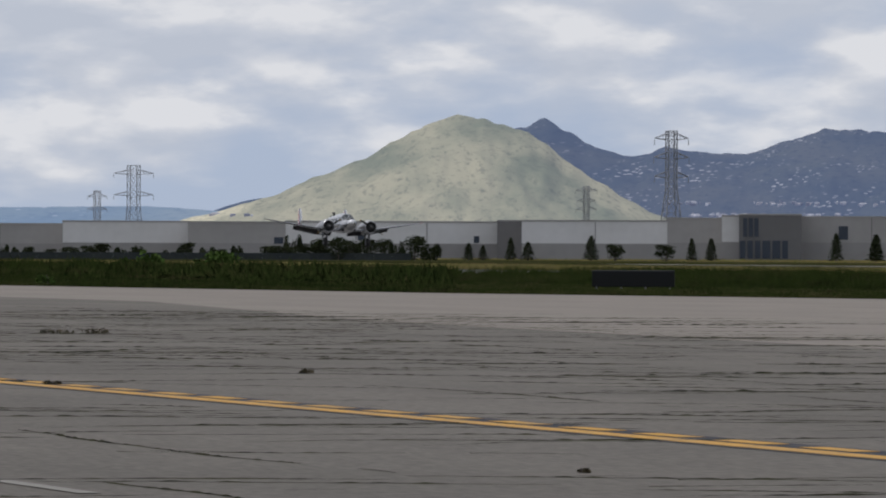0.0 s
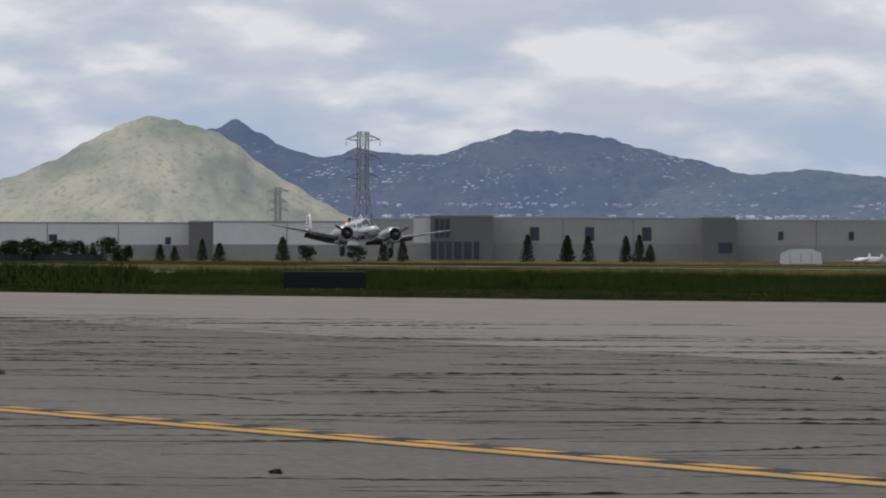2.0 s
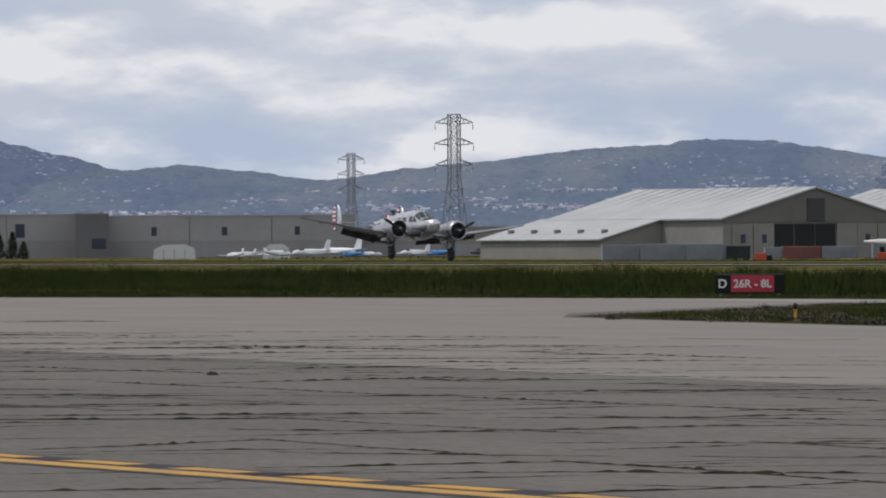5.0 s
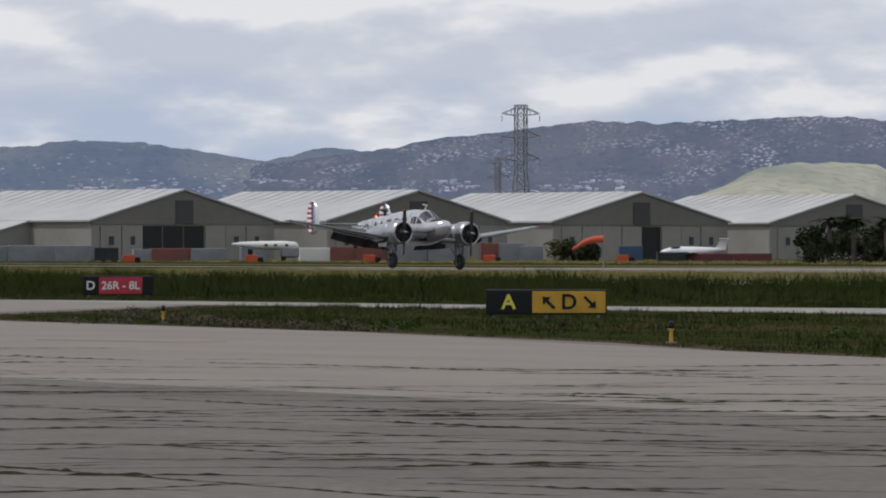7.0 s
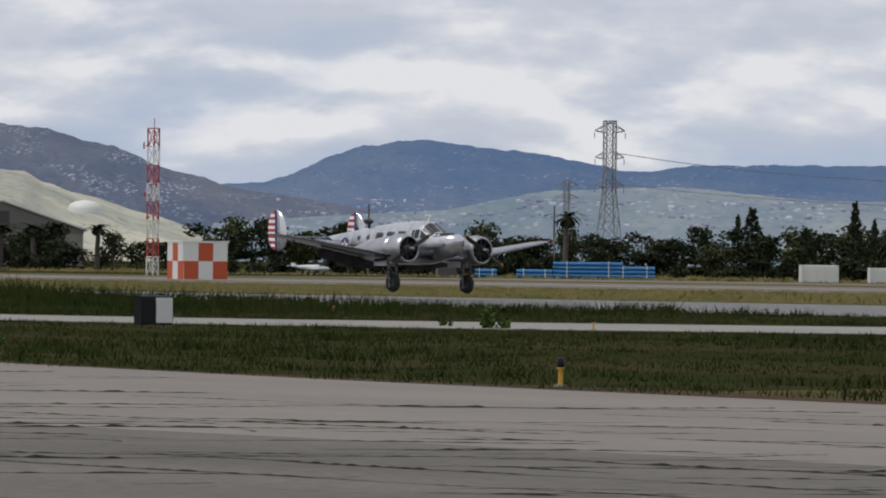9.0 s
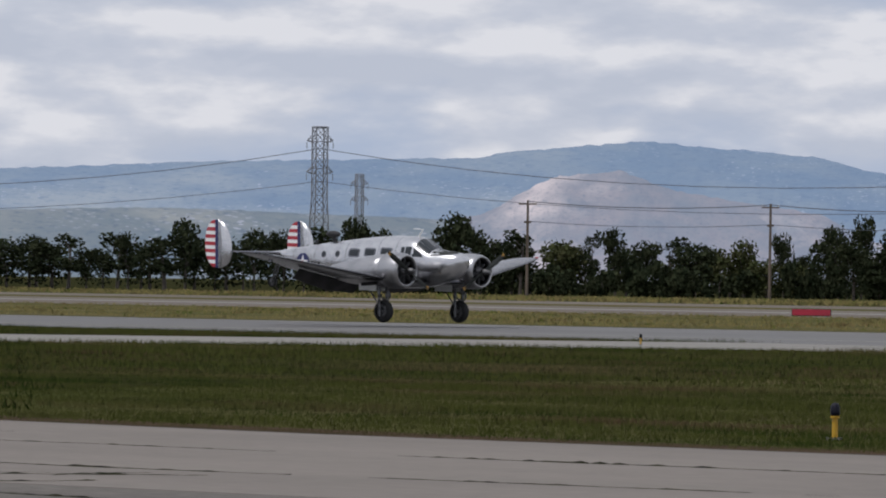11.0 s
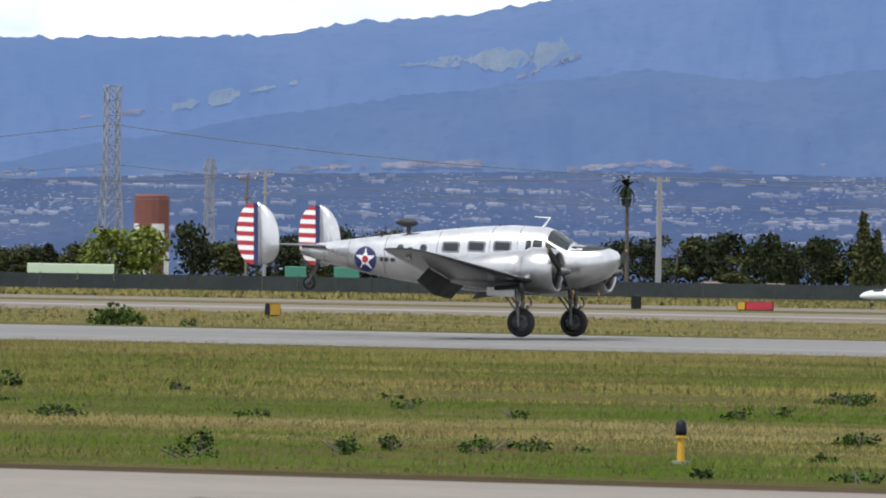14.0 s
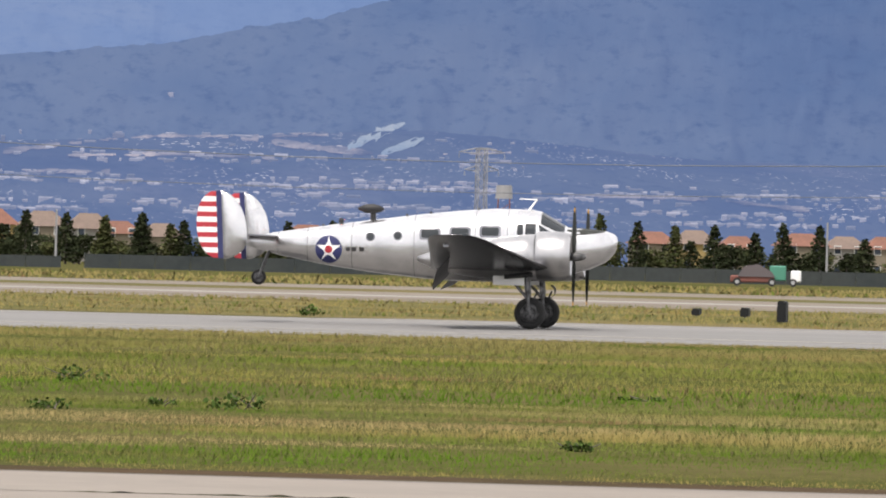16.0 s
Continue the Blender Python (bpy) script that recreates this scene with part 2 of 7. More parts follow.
paving("dry_verge", [(-430, 190.2), (900, 190.2), (900, 268), (-430, 262)], 0.006, "dry_earth", "straw-coloured dry grass verge beyond the runway", "verge")
paving("gravel_strip", [(-520, 262.2), (900, 268.2), (900, 420), (-520, 400)], 0.010, "gravel", "pinkish grey gravel and old paving strip", "verge")


# ---- hills ----
def hill_material(name, low, high, patch, haze, glow, scale=0.01, specks=0.0, speck_size=0.05, turn=0.0, flat=5.0, crags=0.45):
    m = bpy.data.materials.new(name)
    m.use_nodes = True
    n, l = m.node_tree.nodes, m.node_tree.links
    b = n["Principled BSDF"]
    b.inputs["Roughness"].default_value, b.inputs["Specular IOR Level"].default_value = 1.0, 0.0
    co = n.new("ShaderNodeTexCoord")
    face = n.new("ShaderNodeMapping")
    face.inputs["Rotation"].default_value = (0, 0, radians(turn))
    l.new(co.outputs["Object"], face.inputs["Vector"])
    squash = n.new("ShaderNodeMapping")
    squash.inputs["Scale"].default_value = (1.0, 0.1, flat)
    l.new(face.outputs[0], squash.inputs["Vector"])

    def noise_tex(sc, detail, rough=0.6):
        t = n.new("ShaderNodeTexNoise")
        t.inputs["Scale"].default_value, t.inputs["Detail"].default_value, t.inputs["Roughness"].default_value = sc, detail, rough
        l.new(squash.outputs[0], t.inputs["Vector"])
        return t.outputs["Fac"]

    def ramp(f, a, b_):
        r = n.new("ShaderNodeValToRGB")
        r.color_ramp.elements[0].position, r.color_ramp.elements[1].position = a, b_
        l.new(f, r.inputs[0])
        return r.outputs[0]

    def blend(f, a, b_):
        x = n.new("ShaderNodeMixRGB")
        l.new(f, x.inputs[0])
        for k, v in ((1, a), (2, b_)):
            if isinstance(v, tuple):
                x.inputs[k].default_value = (*v, 1)
            else:
                l.new(v, x.inputs[k])
        return x.outputs[0]

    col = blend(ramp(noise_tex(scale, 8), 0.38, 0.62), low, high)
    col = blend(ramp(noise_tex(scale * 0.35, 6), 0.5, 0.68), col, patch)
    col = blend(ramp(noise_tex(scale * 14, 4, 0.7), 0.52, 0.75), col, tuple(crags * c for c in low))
    if specks:
        v = n.new("ShaderNodeTexVoronoi")
        v.inputs["Scale"].default_value = speck_size
        l.new(squash.outputs[0], v.inputs["Vector"])
        near = n.new("ShaderNodeMath")
        near.operation = "LESS_THAN"
        l.new(v.outputs["Distance"], near.inputs[0])
        near.inputs[1].default_value = specks
        only = n.new("ShaderNodeMath")
        only.operation = "MULTIPLY"
        l.new(near.outputs[0], only.inputs[0])
        l.new(ramp(noise_tex(scale * 1.6, 7), 0.47, 0.62), only.inputs[1])
        col = blend(only.outputs[0], col, (0.27, 0.265, 0.26))
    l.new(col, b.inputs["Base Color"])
    # distance haze is put into the surface itself as an even blue glow
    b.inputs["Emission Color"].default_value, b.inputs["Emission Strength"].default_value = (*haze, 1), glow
    return m


def profile(keys, b):
    if b <= keys[0][0]:
        return keys[0][1]
    for (b0, e0), (b1, e1) in zip(keys, keys[1:]):
        if b0 <= b <= b1:
            u = (b - b0) / (b1 - b0)
            u = u * u * (3 - 2 * u) * 0.5 + u * 0.5
            return e0 + (e1 - e0) * u
    return keys[-1][1]


RELIEF = {}


def hill(name, keys, foot, crest, mat, label, rough=0.05, step=0.025, seed=0.0, rows=26, category="hill", back=True):
    """Rising ground between two ranges; keys: bearing and elevation of the skyline, in degrees."""
    b0, b1 = keys[0][0], keys[-1][0]
    nb = int((b1 - b0) / step)
    bm = B()
    grid, heights = [], []
    for j in range(rows + (2 if back else 0)):
        u = j / (rows - 1)
        line = []
        for i in range(nb + 1):
            b = b0 + (b1 - b0) * i / nb
            r = foot + (crest - foot) * min(u, 1) + max(0, u - 1) * 2500
            x, y = bearing(b, r)
            top = max(0.0, math.tan(radians(profile(keys, b))) * crest + EYE)
            if u <= 1:
                gully = noise.fractal(Vector((b * 2.2 + seed, u * 6.0, seed)), 1.0, 2.0, 5)
                fine = noise.fractal(Vector((b * 7 + seed, u * 22, seed + 9)), 0.9, 2.0, 4)
                shape = u ** 0.85
                z = top * shape * (1 + gully * (0.34 if category == "mountain" else 0.26) * (1 - u)) + top * rough * fine * (0.25 + 0.75 * u * (1 - u) * 4) * 0.6
                if u == 1:
                    z = top * (1 + 0.35 * rough * fine)
            else:
                z = top * 0.3 if u < 1.05 else 0
            line.append(bm.verts.new((x, y, max(z, -0.5) - 0.6 * (j == 0))))
        grid.append(line)
        if u <= 1:
            heights.append((r, [v.co.z for v in line]))
    for a, c in zip(grid, grid[1:]):
        for i in range(nb):
            bm.faces.new((a[i], a[i + 1], c[i + 1], c[i]))
    RELIEF[name] = (b0, b1, nb, heights)
    return tagged(part(name, bm, mat, smooth=True), label, category, kind="structure")


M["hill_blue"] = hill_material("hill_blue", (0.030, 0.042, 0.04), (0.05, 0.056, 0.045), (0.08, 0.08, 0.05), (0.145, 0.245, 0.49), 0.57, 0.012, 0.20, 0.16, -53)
# the pale patch tone paints tan ground and patches of sun into the colour
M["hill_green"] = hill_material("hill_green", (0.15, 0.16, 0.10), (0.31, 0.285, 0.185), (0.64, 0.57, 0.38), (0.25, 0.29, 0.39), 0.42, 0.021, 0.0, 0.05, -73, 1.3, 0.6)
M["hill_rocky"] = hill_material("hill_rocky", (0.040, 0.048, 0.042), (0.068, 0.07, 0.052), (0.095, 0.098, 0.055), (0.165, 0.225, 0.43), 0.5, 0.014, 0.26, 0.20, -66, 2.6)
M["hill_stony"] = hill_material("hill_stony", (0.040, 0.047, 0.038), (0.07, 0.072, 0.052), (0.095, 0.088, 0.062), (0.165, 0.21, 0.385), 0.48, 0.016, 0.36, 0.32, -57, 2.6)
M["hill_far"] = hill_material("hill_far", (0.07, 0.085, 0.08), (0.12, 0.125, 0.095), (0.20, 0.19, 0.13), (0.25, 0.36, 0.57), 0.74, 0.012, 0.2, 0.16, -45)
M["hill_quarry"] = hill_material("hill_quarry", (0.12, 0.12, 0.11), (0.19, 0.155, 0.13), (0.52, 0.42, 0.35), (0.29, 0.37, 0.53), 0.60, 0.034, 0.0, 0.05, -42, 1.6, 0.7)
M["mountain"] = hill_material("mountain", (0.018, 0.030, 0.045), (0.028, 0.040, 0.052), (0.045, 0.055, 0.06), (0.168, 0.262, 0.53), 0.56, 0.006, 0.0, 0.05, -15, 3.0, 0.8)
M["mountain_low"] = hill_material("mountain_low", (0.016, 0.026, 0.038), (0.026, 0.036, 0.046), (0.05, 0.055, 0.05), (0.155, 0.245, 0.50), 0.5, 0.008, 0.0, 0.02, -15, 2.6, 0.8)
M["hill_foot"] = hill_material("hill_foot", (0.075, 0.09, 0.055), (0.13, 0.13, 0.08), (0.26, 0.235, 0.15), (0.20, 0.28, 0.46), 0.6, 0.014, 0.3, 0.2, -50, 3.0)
# less of the painted haze glow, so the nearer spur comes out darker
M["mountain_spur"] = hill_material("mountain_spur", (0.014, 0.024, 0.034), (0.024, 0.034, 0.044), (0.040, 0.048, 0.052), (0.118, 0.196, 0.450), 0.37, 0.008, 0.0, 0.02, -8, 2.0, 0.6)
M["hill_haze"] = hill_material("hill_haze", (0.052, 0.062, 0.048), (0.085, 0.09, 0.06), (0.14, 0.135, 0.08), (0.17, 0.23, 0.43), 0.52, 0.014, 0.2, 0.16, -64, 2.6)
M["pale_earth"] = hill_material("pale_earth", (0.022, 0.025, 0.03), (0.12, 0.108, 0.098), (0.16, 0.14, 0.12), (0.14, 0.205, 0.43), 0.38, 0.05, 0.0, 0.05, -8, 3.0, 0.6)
# pale dry slope; sunlight on the mountain is put into this colour
M["dry_sunlit_slope"] = hill_material("dry_sunlit_slope", (0.035, 0.046, 0.046), (0.062, 0.070, 0.058), (0.10, 0.10, 0.075), (0.19, 0.28, 0.50), 0.50, 0.02, 0.0, 0.05, -16, 2.0, 0.8)
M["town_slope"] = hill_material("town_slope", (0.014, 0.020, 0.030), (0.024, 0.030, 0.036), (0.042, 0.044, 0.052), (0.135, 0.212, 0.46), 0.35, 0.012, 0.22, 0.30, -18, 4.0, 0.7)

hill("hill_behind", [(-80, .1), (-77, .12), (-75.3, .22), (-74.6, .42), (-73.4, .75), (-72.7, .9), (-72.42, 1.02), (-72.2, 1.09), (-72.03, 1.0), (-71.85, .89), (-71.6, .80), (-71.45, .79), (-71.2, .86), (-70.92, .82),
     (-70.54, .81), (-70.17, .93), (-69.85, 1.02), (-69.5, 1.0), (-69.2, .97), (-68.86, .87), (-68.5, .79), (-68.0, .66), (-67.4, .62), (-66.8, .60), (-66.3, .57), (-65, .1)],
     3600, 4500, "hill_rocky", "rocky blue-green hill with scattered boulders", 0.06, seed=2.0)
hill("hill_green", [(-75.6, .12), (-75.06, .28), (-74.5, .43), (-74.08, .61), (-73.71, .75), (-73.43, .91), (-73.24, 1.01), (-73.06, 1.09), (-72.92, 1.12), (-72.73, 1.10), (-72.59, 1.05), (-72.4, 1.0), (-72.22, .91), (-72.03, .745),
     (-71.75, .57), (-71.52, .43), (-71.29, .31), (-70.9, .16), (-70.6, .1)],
     2700, 3400, "hill_green", "rounded spring-green hill with tan and sunlit patches painted in", 0.05, seed=5.0)
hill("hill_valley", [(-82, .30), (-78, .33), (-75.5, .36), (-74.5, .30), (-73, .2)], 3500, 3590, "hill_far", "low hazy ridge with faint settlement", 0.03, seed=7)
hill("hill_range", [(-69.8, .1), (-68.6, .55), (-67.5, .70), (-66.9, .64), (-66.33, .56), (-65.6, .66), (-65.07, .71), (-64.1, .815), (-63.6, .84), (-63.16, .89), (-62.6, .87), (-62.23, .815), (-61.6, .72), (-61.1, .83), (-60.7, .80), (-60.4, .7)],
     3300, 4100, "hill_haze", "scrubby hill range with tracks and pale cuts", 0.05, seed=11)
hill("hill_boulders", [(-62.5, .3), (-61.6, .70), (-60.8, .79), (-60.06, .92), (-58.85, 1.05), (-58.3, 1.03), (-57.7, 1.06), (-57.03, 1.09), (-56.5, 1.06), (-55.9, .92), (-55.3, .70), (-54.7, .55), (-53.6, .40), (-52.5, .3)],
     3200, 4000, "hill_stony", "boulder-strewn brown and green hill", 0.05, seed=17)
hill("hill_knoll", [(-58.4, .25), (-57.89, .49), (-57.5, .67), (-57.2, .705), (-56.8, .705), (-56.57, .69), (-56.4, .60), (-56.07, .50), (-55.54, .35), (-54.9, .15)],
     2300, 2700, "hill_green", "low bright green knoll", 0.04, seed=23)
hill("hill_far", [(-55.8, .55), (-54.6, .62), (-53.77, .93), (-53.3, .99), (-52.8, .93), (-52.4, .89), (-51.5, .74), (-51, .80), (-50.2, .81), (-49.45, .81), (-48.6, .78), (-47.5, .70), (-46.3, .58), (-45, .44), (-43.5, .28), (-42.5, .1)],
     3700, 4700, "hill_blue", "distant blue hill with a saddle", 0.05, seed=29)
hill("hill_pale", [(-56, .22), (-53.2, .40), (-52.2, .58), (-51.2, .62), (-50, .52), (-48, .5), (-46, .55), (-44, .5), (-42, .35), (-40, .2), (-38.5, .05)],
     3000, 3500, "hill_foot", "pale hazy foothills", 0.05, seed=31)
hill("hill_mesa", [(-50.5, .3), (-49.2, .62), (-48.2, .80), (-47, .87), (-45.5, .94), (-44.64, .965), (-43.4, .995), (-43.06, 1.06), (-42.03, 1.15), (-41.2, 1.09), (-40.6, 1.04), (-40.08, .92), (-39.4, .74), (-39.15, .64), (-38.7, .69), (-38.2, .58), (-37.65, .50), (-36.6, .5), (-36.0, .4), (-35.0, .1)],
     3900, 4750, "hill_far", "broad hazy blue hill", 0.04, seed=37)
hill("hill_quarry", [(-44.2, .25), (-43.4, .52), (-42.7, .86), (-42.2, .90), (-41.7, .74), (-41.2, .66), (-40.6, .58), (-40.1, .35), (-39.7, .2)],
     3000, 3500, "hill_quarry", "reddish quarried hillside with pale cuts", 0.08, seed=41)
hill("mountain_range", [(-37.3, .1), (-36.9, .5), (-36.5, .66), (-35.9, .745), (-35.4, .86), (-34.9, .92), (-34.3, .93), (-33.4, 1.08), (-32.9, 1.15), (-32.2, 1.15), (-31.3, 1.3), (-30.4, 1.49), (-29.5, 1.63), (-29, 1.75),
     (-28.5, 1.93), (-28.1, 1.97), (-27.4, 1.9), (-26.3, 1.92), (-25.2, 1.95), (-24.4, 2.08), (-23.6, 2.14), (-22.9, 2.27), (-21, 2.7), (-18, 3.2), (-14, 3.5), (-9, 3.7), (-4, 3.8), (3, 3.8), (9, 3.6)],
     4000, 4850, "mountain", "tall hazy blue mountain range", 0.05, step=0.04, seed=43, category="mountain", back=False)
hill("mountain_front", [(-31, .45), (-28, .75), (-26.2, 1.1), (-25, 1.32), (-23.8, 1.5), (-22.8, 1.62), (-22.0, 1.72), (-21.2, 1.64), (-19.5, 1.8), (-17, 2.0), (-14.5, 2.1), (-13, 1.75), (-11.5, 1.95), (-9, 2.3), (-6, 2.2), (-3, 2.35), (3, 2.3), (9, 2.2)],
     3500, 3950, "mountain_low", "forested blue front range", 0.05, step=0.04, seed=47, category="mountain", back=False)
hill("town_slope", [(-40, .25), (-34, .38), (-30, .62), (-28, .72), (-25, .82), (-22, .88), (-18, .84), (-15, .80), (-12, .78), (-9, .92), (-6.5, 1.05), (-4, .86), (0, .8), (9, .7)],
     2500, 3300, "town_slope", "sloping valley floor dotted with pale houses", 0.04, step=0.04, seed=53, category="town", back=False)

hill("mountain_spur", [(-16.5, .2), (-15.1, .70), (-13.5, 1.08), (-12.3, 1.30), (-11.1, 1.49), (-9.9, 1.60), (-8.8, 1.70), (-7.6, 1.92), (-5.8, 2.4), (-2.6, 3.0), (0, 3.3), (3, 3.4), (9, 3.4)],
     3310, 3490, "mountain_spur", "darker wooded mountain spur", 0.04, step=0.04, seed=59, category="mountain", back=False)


# ---- warehouses and hangars ----
M["tilt_white"] = material("tilt_white", (0.66, 0.65, 0.65), 0.8, second=(0.60, 0.59, 0.58), scale=0.05, fine=0.04, fine_scale=0.5)
M["tilt_grey"] = material("tilt_grey", (0.36, 0.345, 0.335), 0.8, second=(0.31, 0.30, 0.29), scale=0.05, fine=0.04, fine_scale=0.5)
M["tilt_base"] = material("tilt_base", (0.30, 0.29, 0.285), 0.8, second=(0.26, 0.25, 0.245), scale=0.05, fine=0.04, fine_scale=0.5)
M["tilt_dark"] = material("tilt_dark", (0.155, 0.15, 0.15), 0.8, fine=0.05, fine_scale=0.5)
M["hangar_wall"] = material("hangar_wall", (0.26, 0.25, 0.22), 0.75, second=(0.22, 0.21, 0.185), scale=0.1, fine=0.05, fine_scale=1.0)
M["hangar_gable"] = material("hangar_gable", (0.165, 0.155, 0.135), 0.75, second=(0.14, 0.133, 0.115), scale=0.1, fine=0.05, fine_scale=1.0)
M["hangar_roof"] = material("hangar_roof", (0.41, 0.41, 0.40), 0.7, second=(0.35, 0.35, 0.345), scale=0.12, fine=0.05, fine_scale=0.8)
M["roof_pane"] = material("roof_pane", (0.26, 0.26, 0.25), 0.5, fine=0.06)
# gable slot: the shade of its recess is given as a dark colour
M["slot"] = material("slot", (0.06, 0.058, 0.056), 0.8, fine=0.08)
# near-black panels stand in for the shade inside opened hangar doors
M["doorway_shade"] = material("doorway_shade", (0.02, 0.02, 0.02), 0.9)
M["pane"] = material("pane", (0.03, 0.04, 0.06), 0.15)


def warehouse(b0, b1, r, top, mat, label, windows=(), bands=True, depth=40):
    """A tilt-up hall between two bearings at a range; windows: share of the front, width, sill, head."""
    bc = (b0 + b1) / 2
    w = math.tan(radians(b1 - b0) / 2) * 2 * r
    x, y = bearing(bc, r)
    p = tagged(empty("warehouse", pose(x, y, 0, 0, 0, -bc)), label, "warehouse", "warehouses beyond the airfield")
    part("wall", box(B(), -w / 2, w / 2, 0, depth, -0.2, top), mat, p)
    part("roof", box(B(), -w / 2 - .1, w / 2 + .1, -0.12, depth, top, top + 0.35), "tilt_grey", p)
    if bands:
        part("plinth", box(B(), -w / 2, w / 2, -0.08, 0.2, -0.2, top * 0.42), "tilt_base", p, "darker painted base")
    n = max(1, int(w / 14))
    for i in range(1, n):
        part("joint", box(B(), -w / 2 + i * w / n - .08, -w / 2 + i * w / n + .08, -0.11, 0.1, 0, top - .1), "tilt_dark", p)
    for u, ww, z0, z1 in windows:
        part("window", box(B(), -w / 2 + u * w - ww / 2, -w / 2 + u * w + ww / 2, -0.16, 0.2, z0, z1), "pane", p)
    return p


WH = 1500
G, Wt, Dk = "tilt_grey", "tilt_white", "tilt_dark"
for b0, b1, r, top, mat, lab, win in (
    (-77.2, -76.18, 1540, 7.2, G, "grey tilt-up concrete warehouse", ()),
    (-76.16, -75.15, 1530, 7.8, Wt, "long white tilt-up warehouse with a grey base", ()),
    (-75.13, -74.35, 1520, 7.7, G, "grey tilt-up concrete warehouse", ((.93, 2, 3.2, 4.6),)),
    (-74.33, -72.60, 1520, 7.9, Wt, "white tilt-up warehouse with one high window", ((.36, 1.8, 4, 5.5), (.9, 1.2, 3.5, 5))),
    (-72.58, -72.40, 1505, 8.2, Dk, "dark grey warehouse corner block", ()),
    (-72.38, -71.19, 1500, 8.2, Wt, "long white tilt-up warehouse", ()),
    (-71.18, -70.75, 1500, 8.8, G, "grey office end of a warehouse", ()),
    (-70.73, -70.60, 1491, 9.3, Wt, "pale end bay of an office block", ()),
    (-70.59, -70.10, 1488, 9.6, Dk, "dark grey office block with tall glazing", ((.10, .9, 5.0, 9.0), (.19, .9, 5.0, 9.0), (.28, .9, 5.0, 9.0), (.06, 1.2, .4, 4.2), (.18, 1.2, .4, 4.2), (.30, 1.2, .4, 4.2), (.44, 1.7, .4, 4.2), (.60, 1.7, .4, 4.2), (.74, 1.2, .4, 4.2))),
    (-70.08, -68.36, 1500, 9.2, G, "grey warehouse with square upper windows", ((.2, 2, 4.5, 7.4), (.46, 2, 4.5, 7.4), (.73, 2, 4.5, 7.4))),
    (-68.35, -68.10, 1490, 9.4, Dk, "dark grey warehouse block", ((.7, 3, 2, 4.2),)),
    (-68.09, -66.08, 1500, 8.8, G, "long grey warehouse with small windows", ((.19, 1.1, 4.8, 6.6), (.475, 1.1, 4.8, 6.6), (.77, 1.1, 4.8, 6.6))),
    (-66.06, -64.6, 1520, 6.2, "hangar_wall", "low beige tilt-up warehouse beyond the apron", ()),
):
    warehouse(b0 - .012, b1 + .012, r, top, mat, lab, win, bands=mat != Dk)


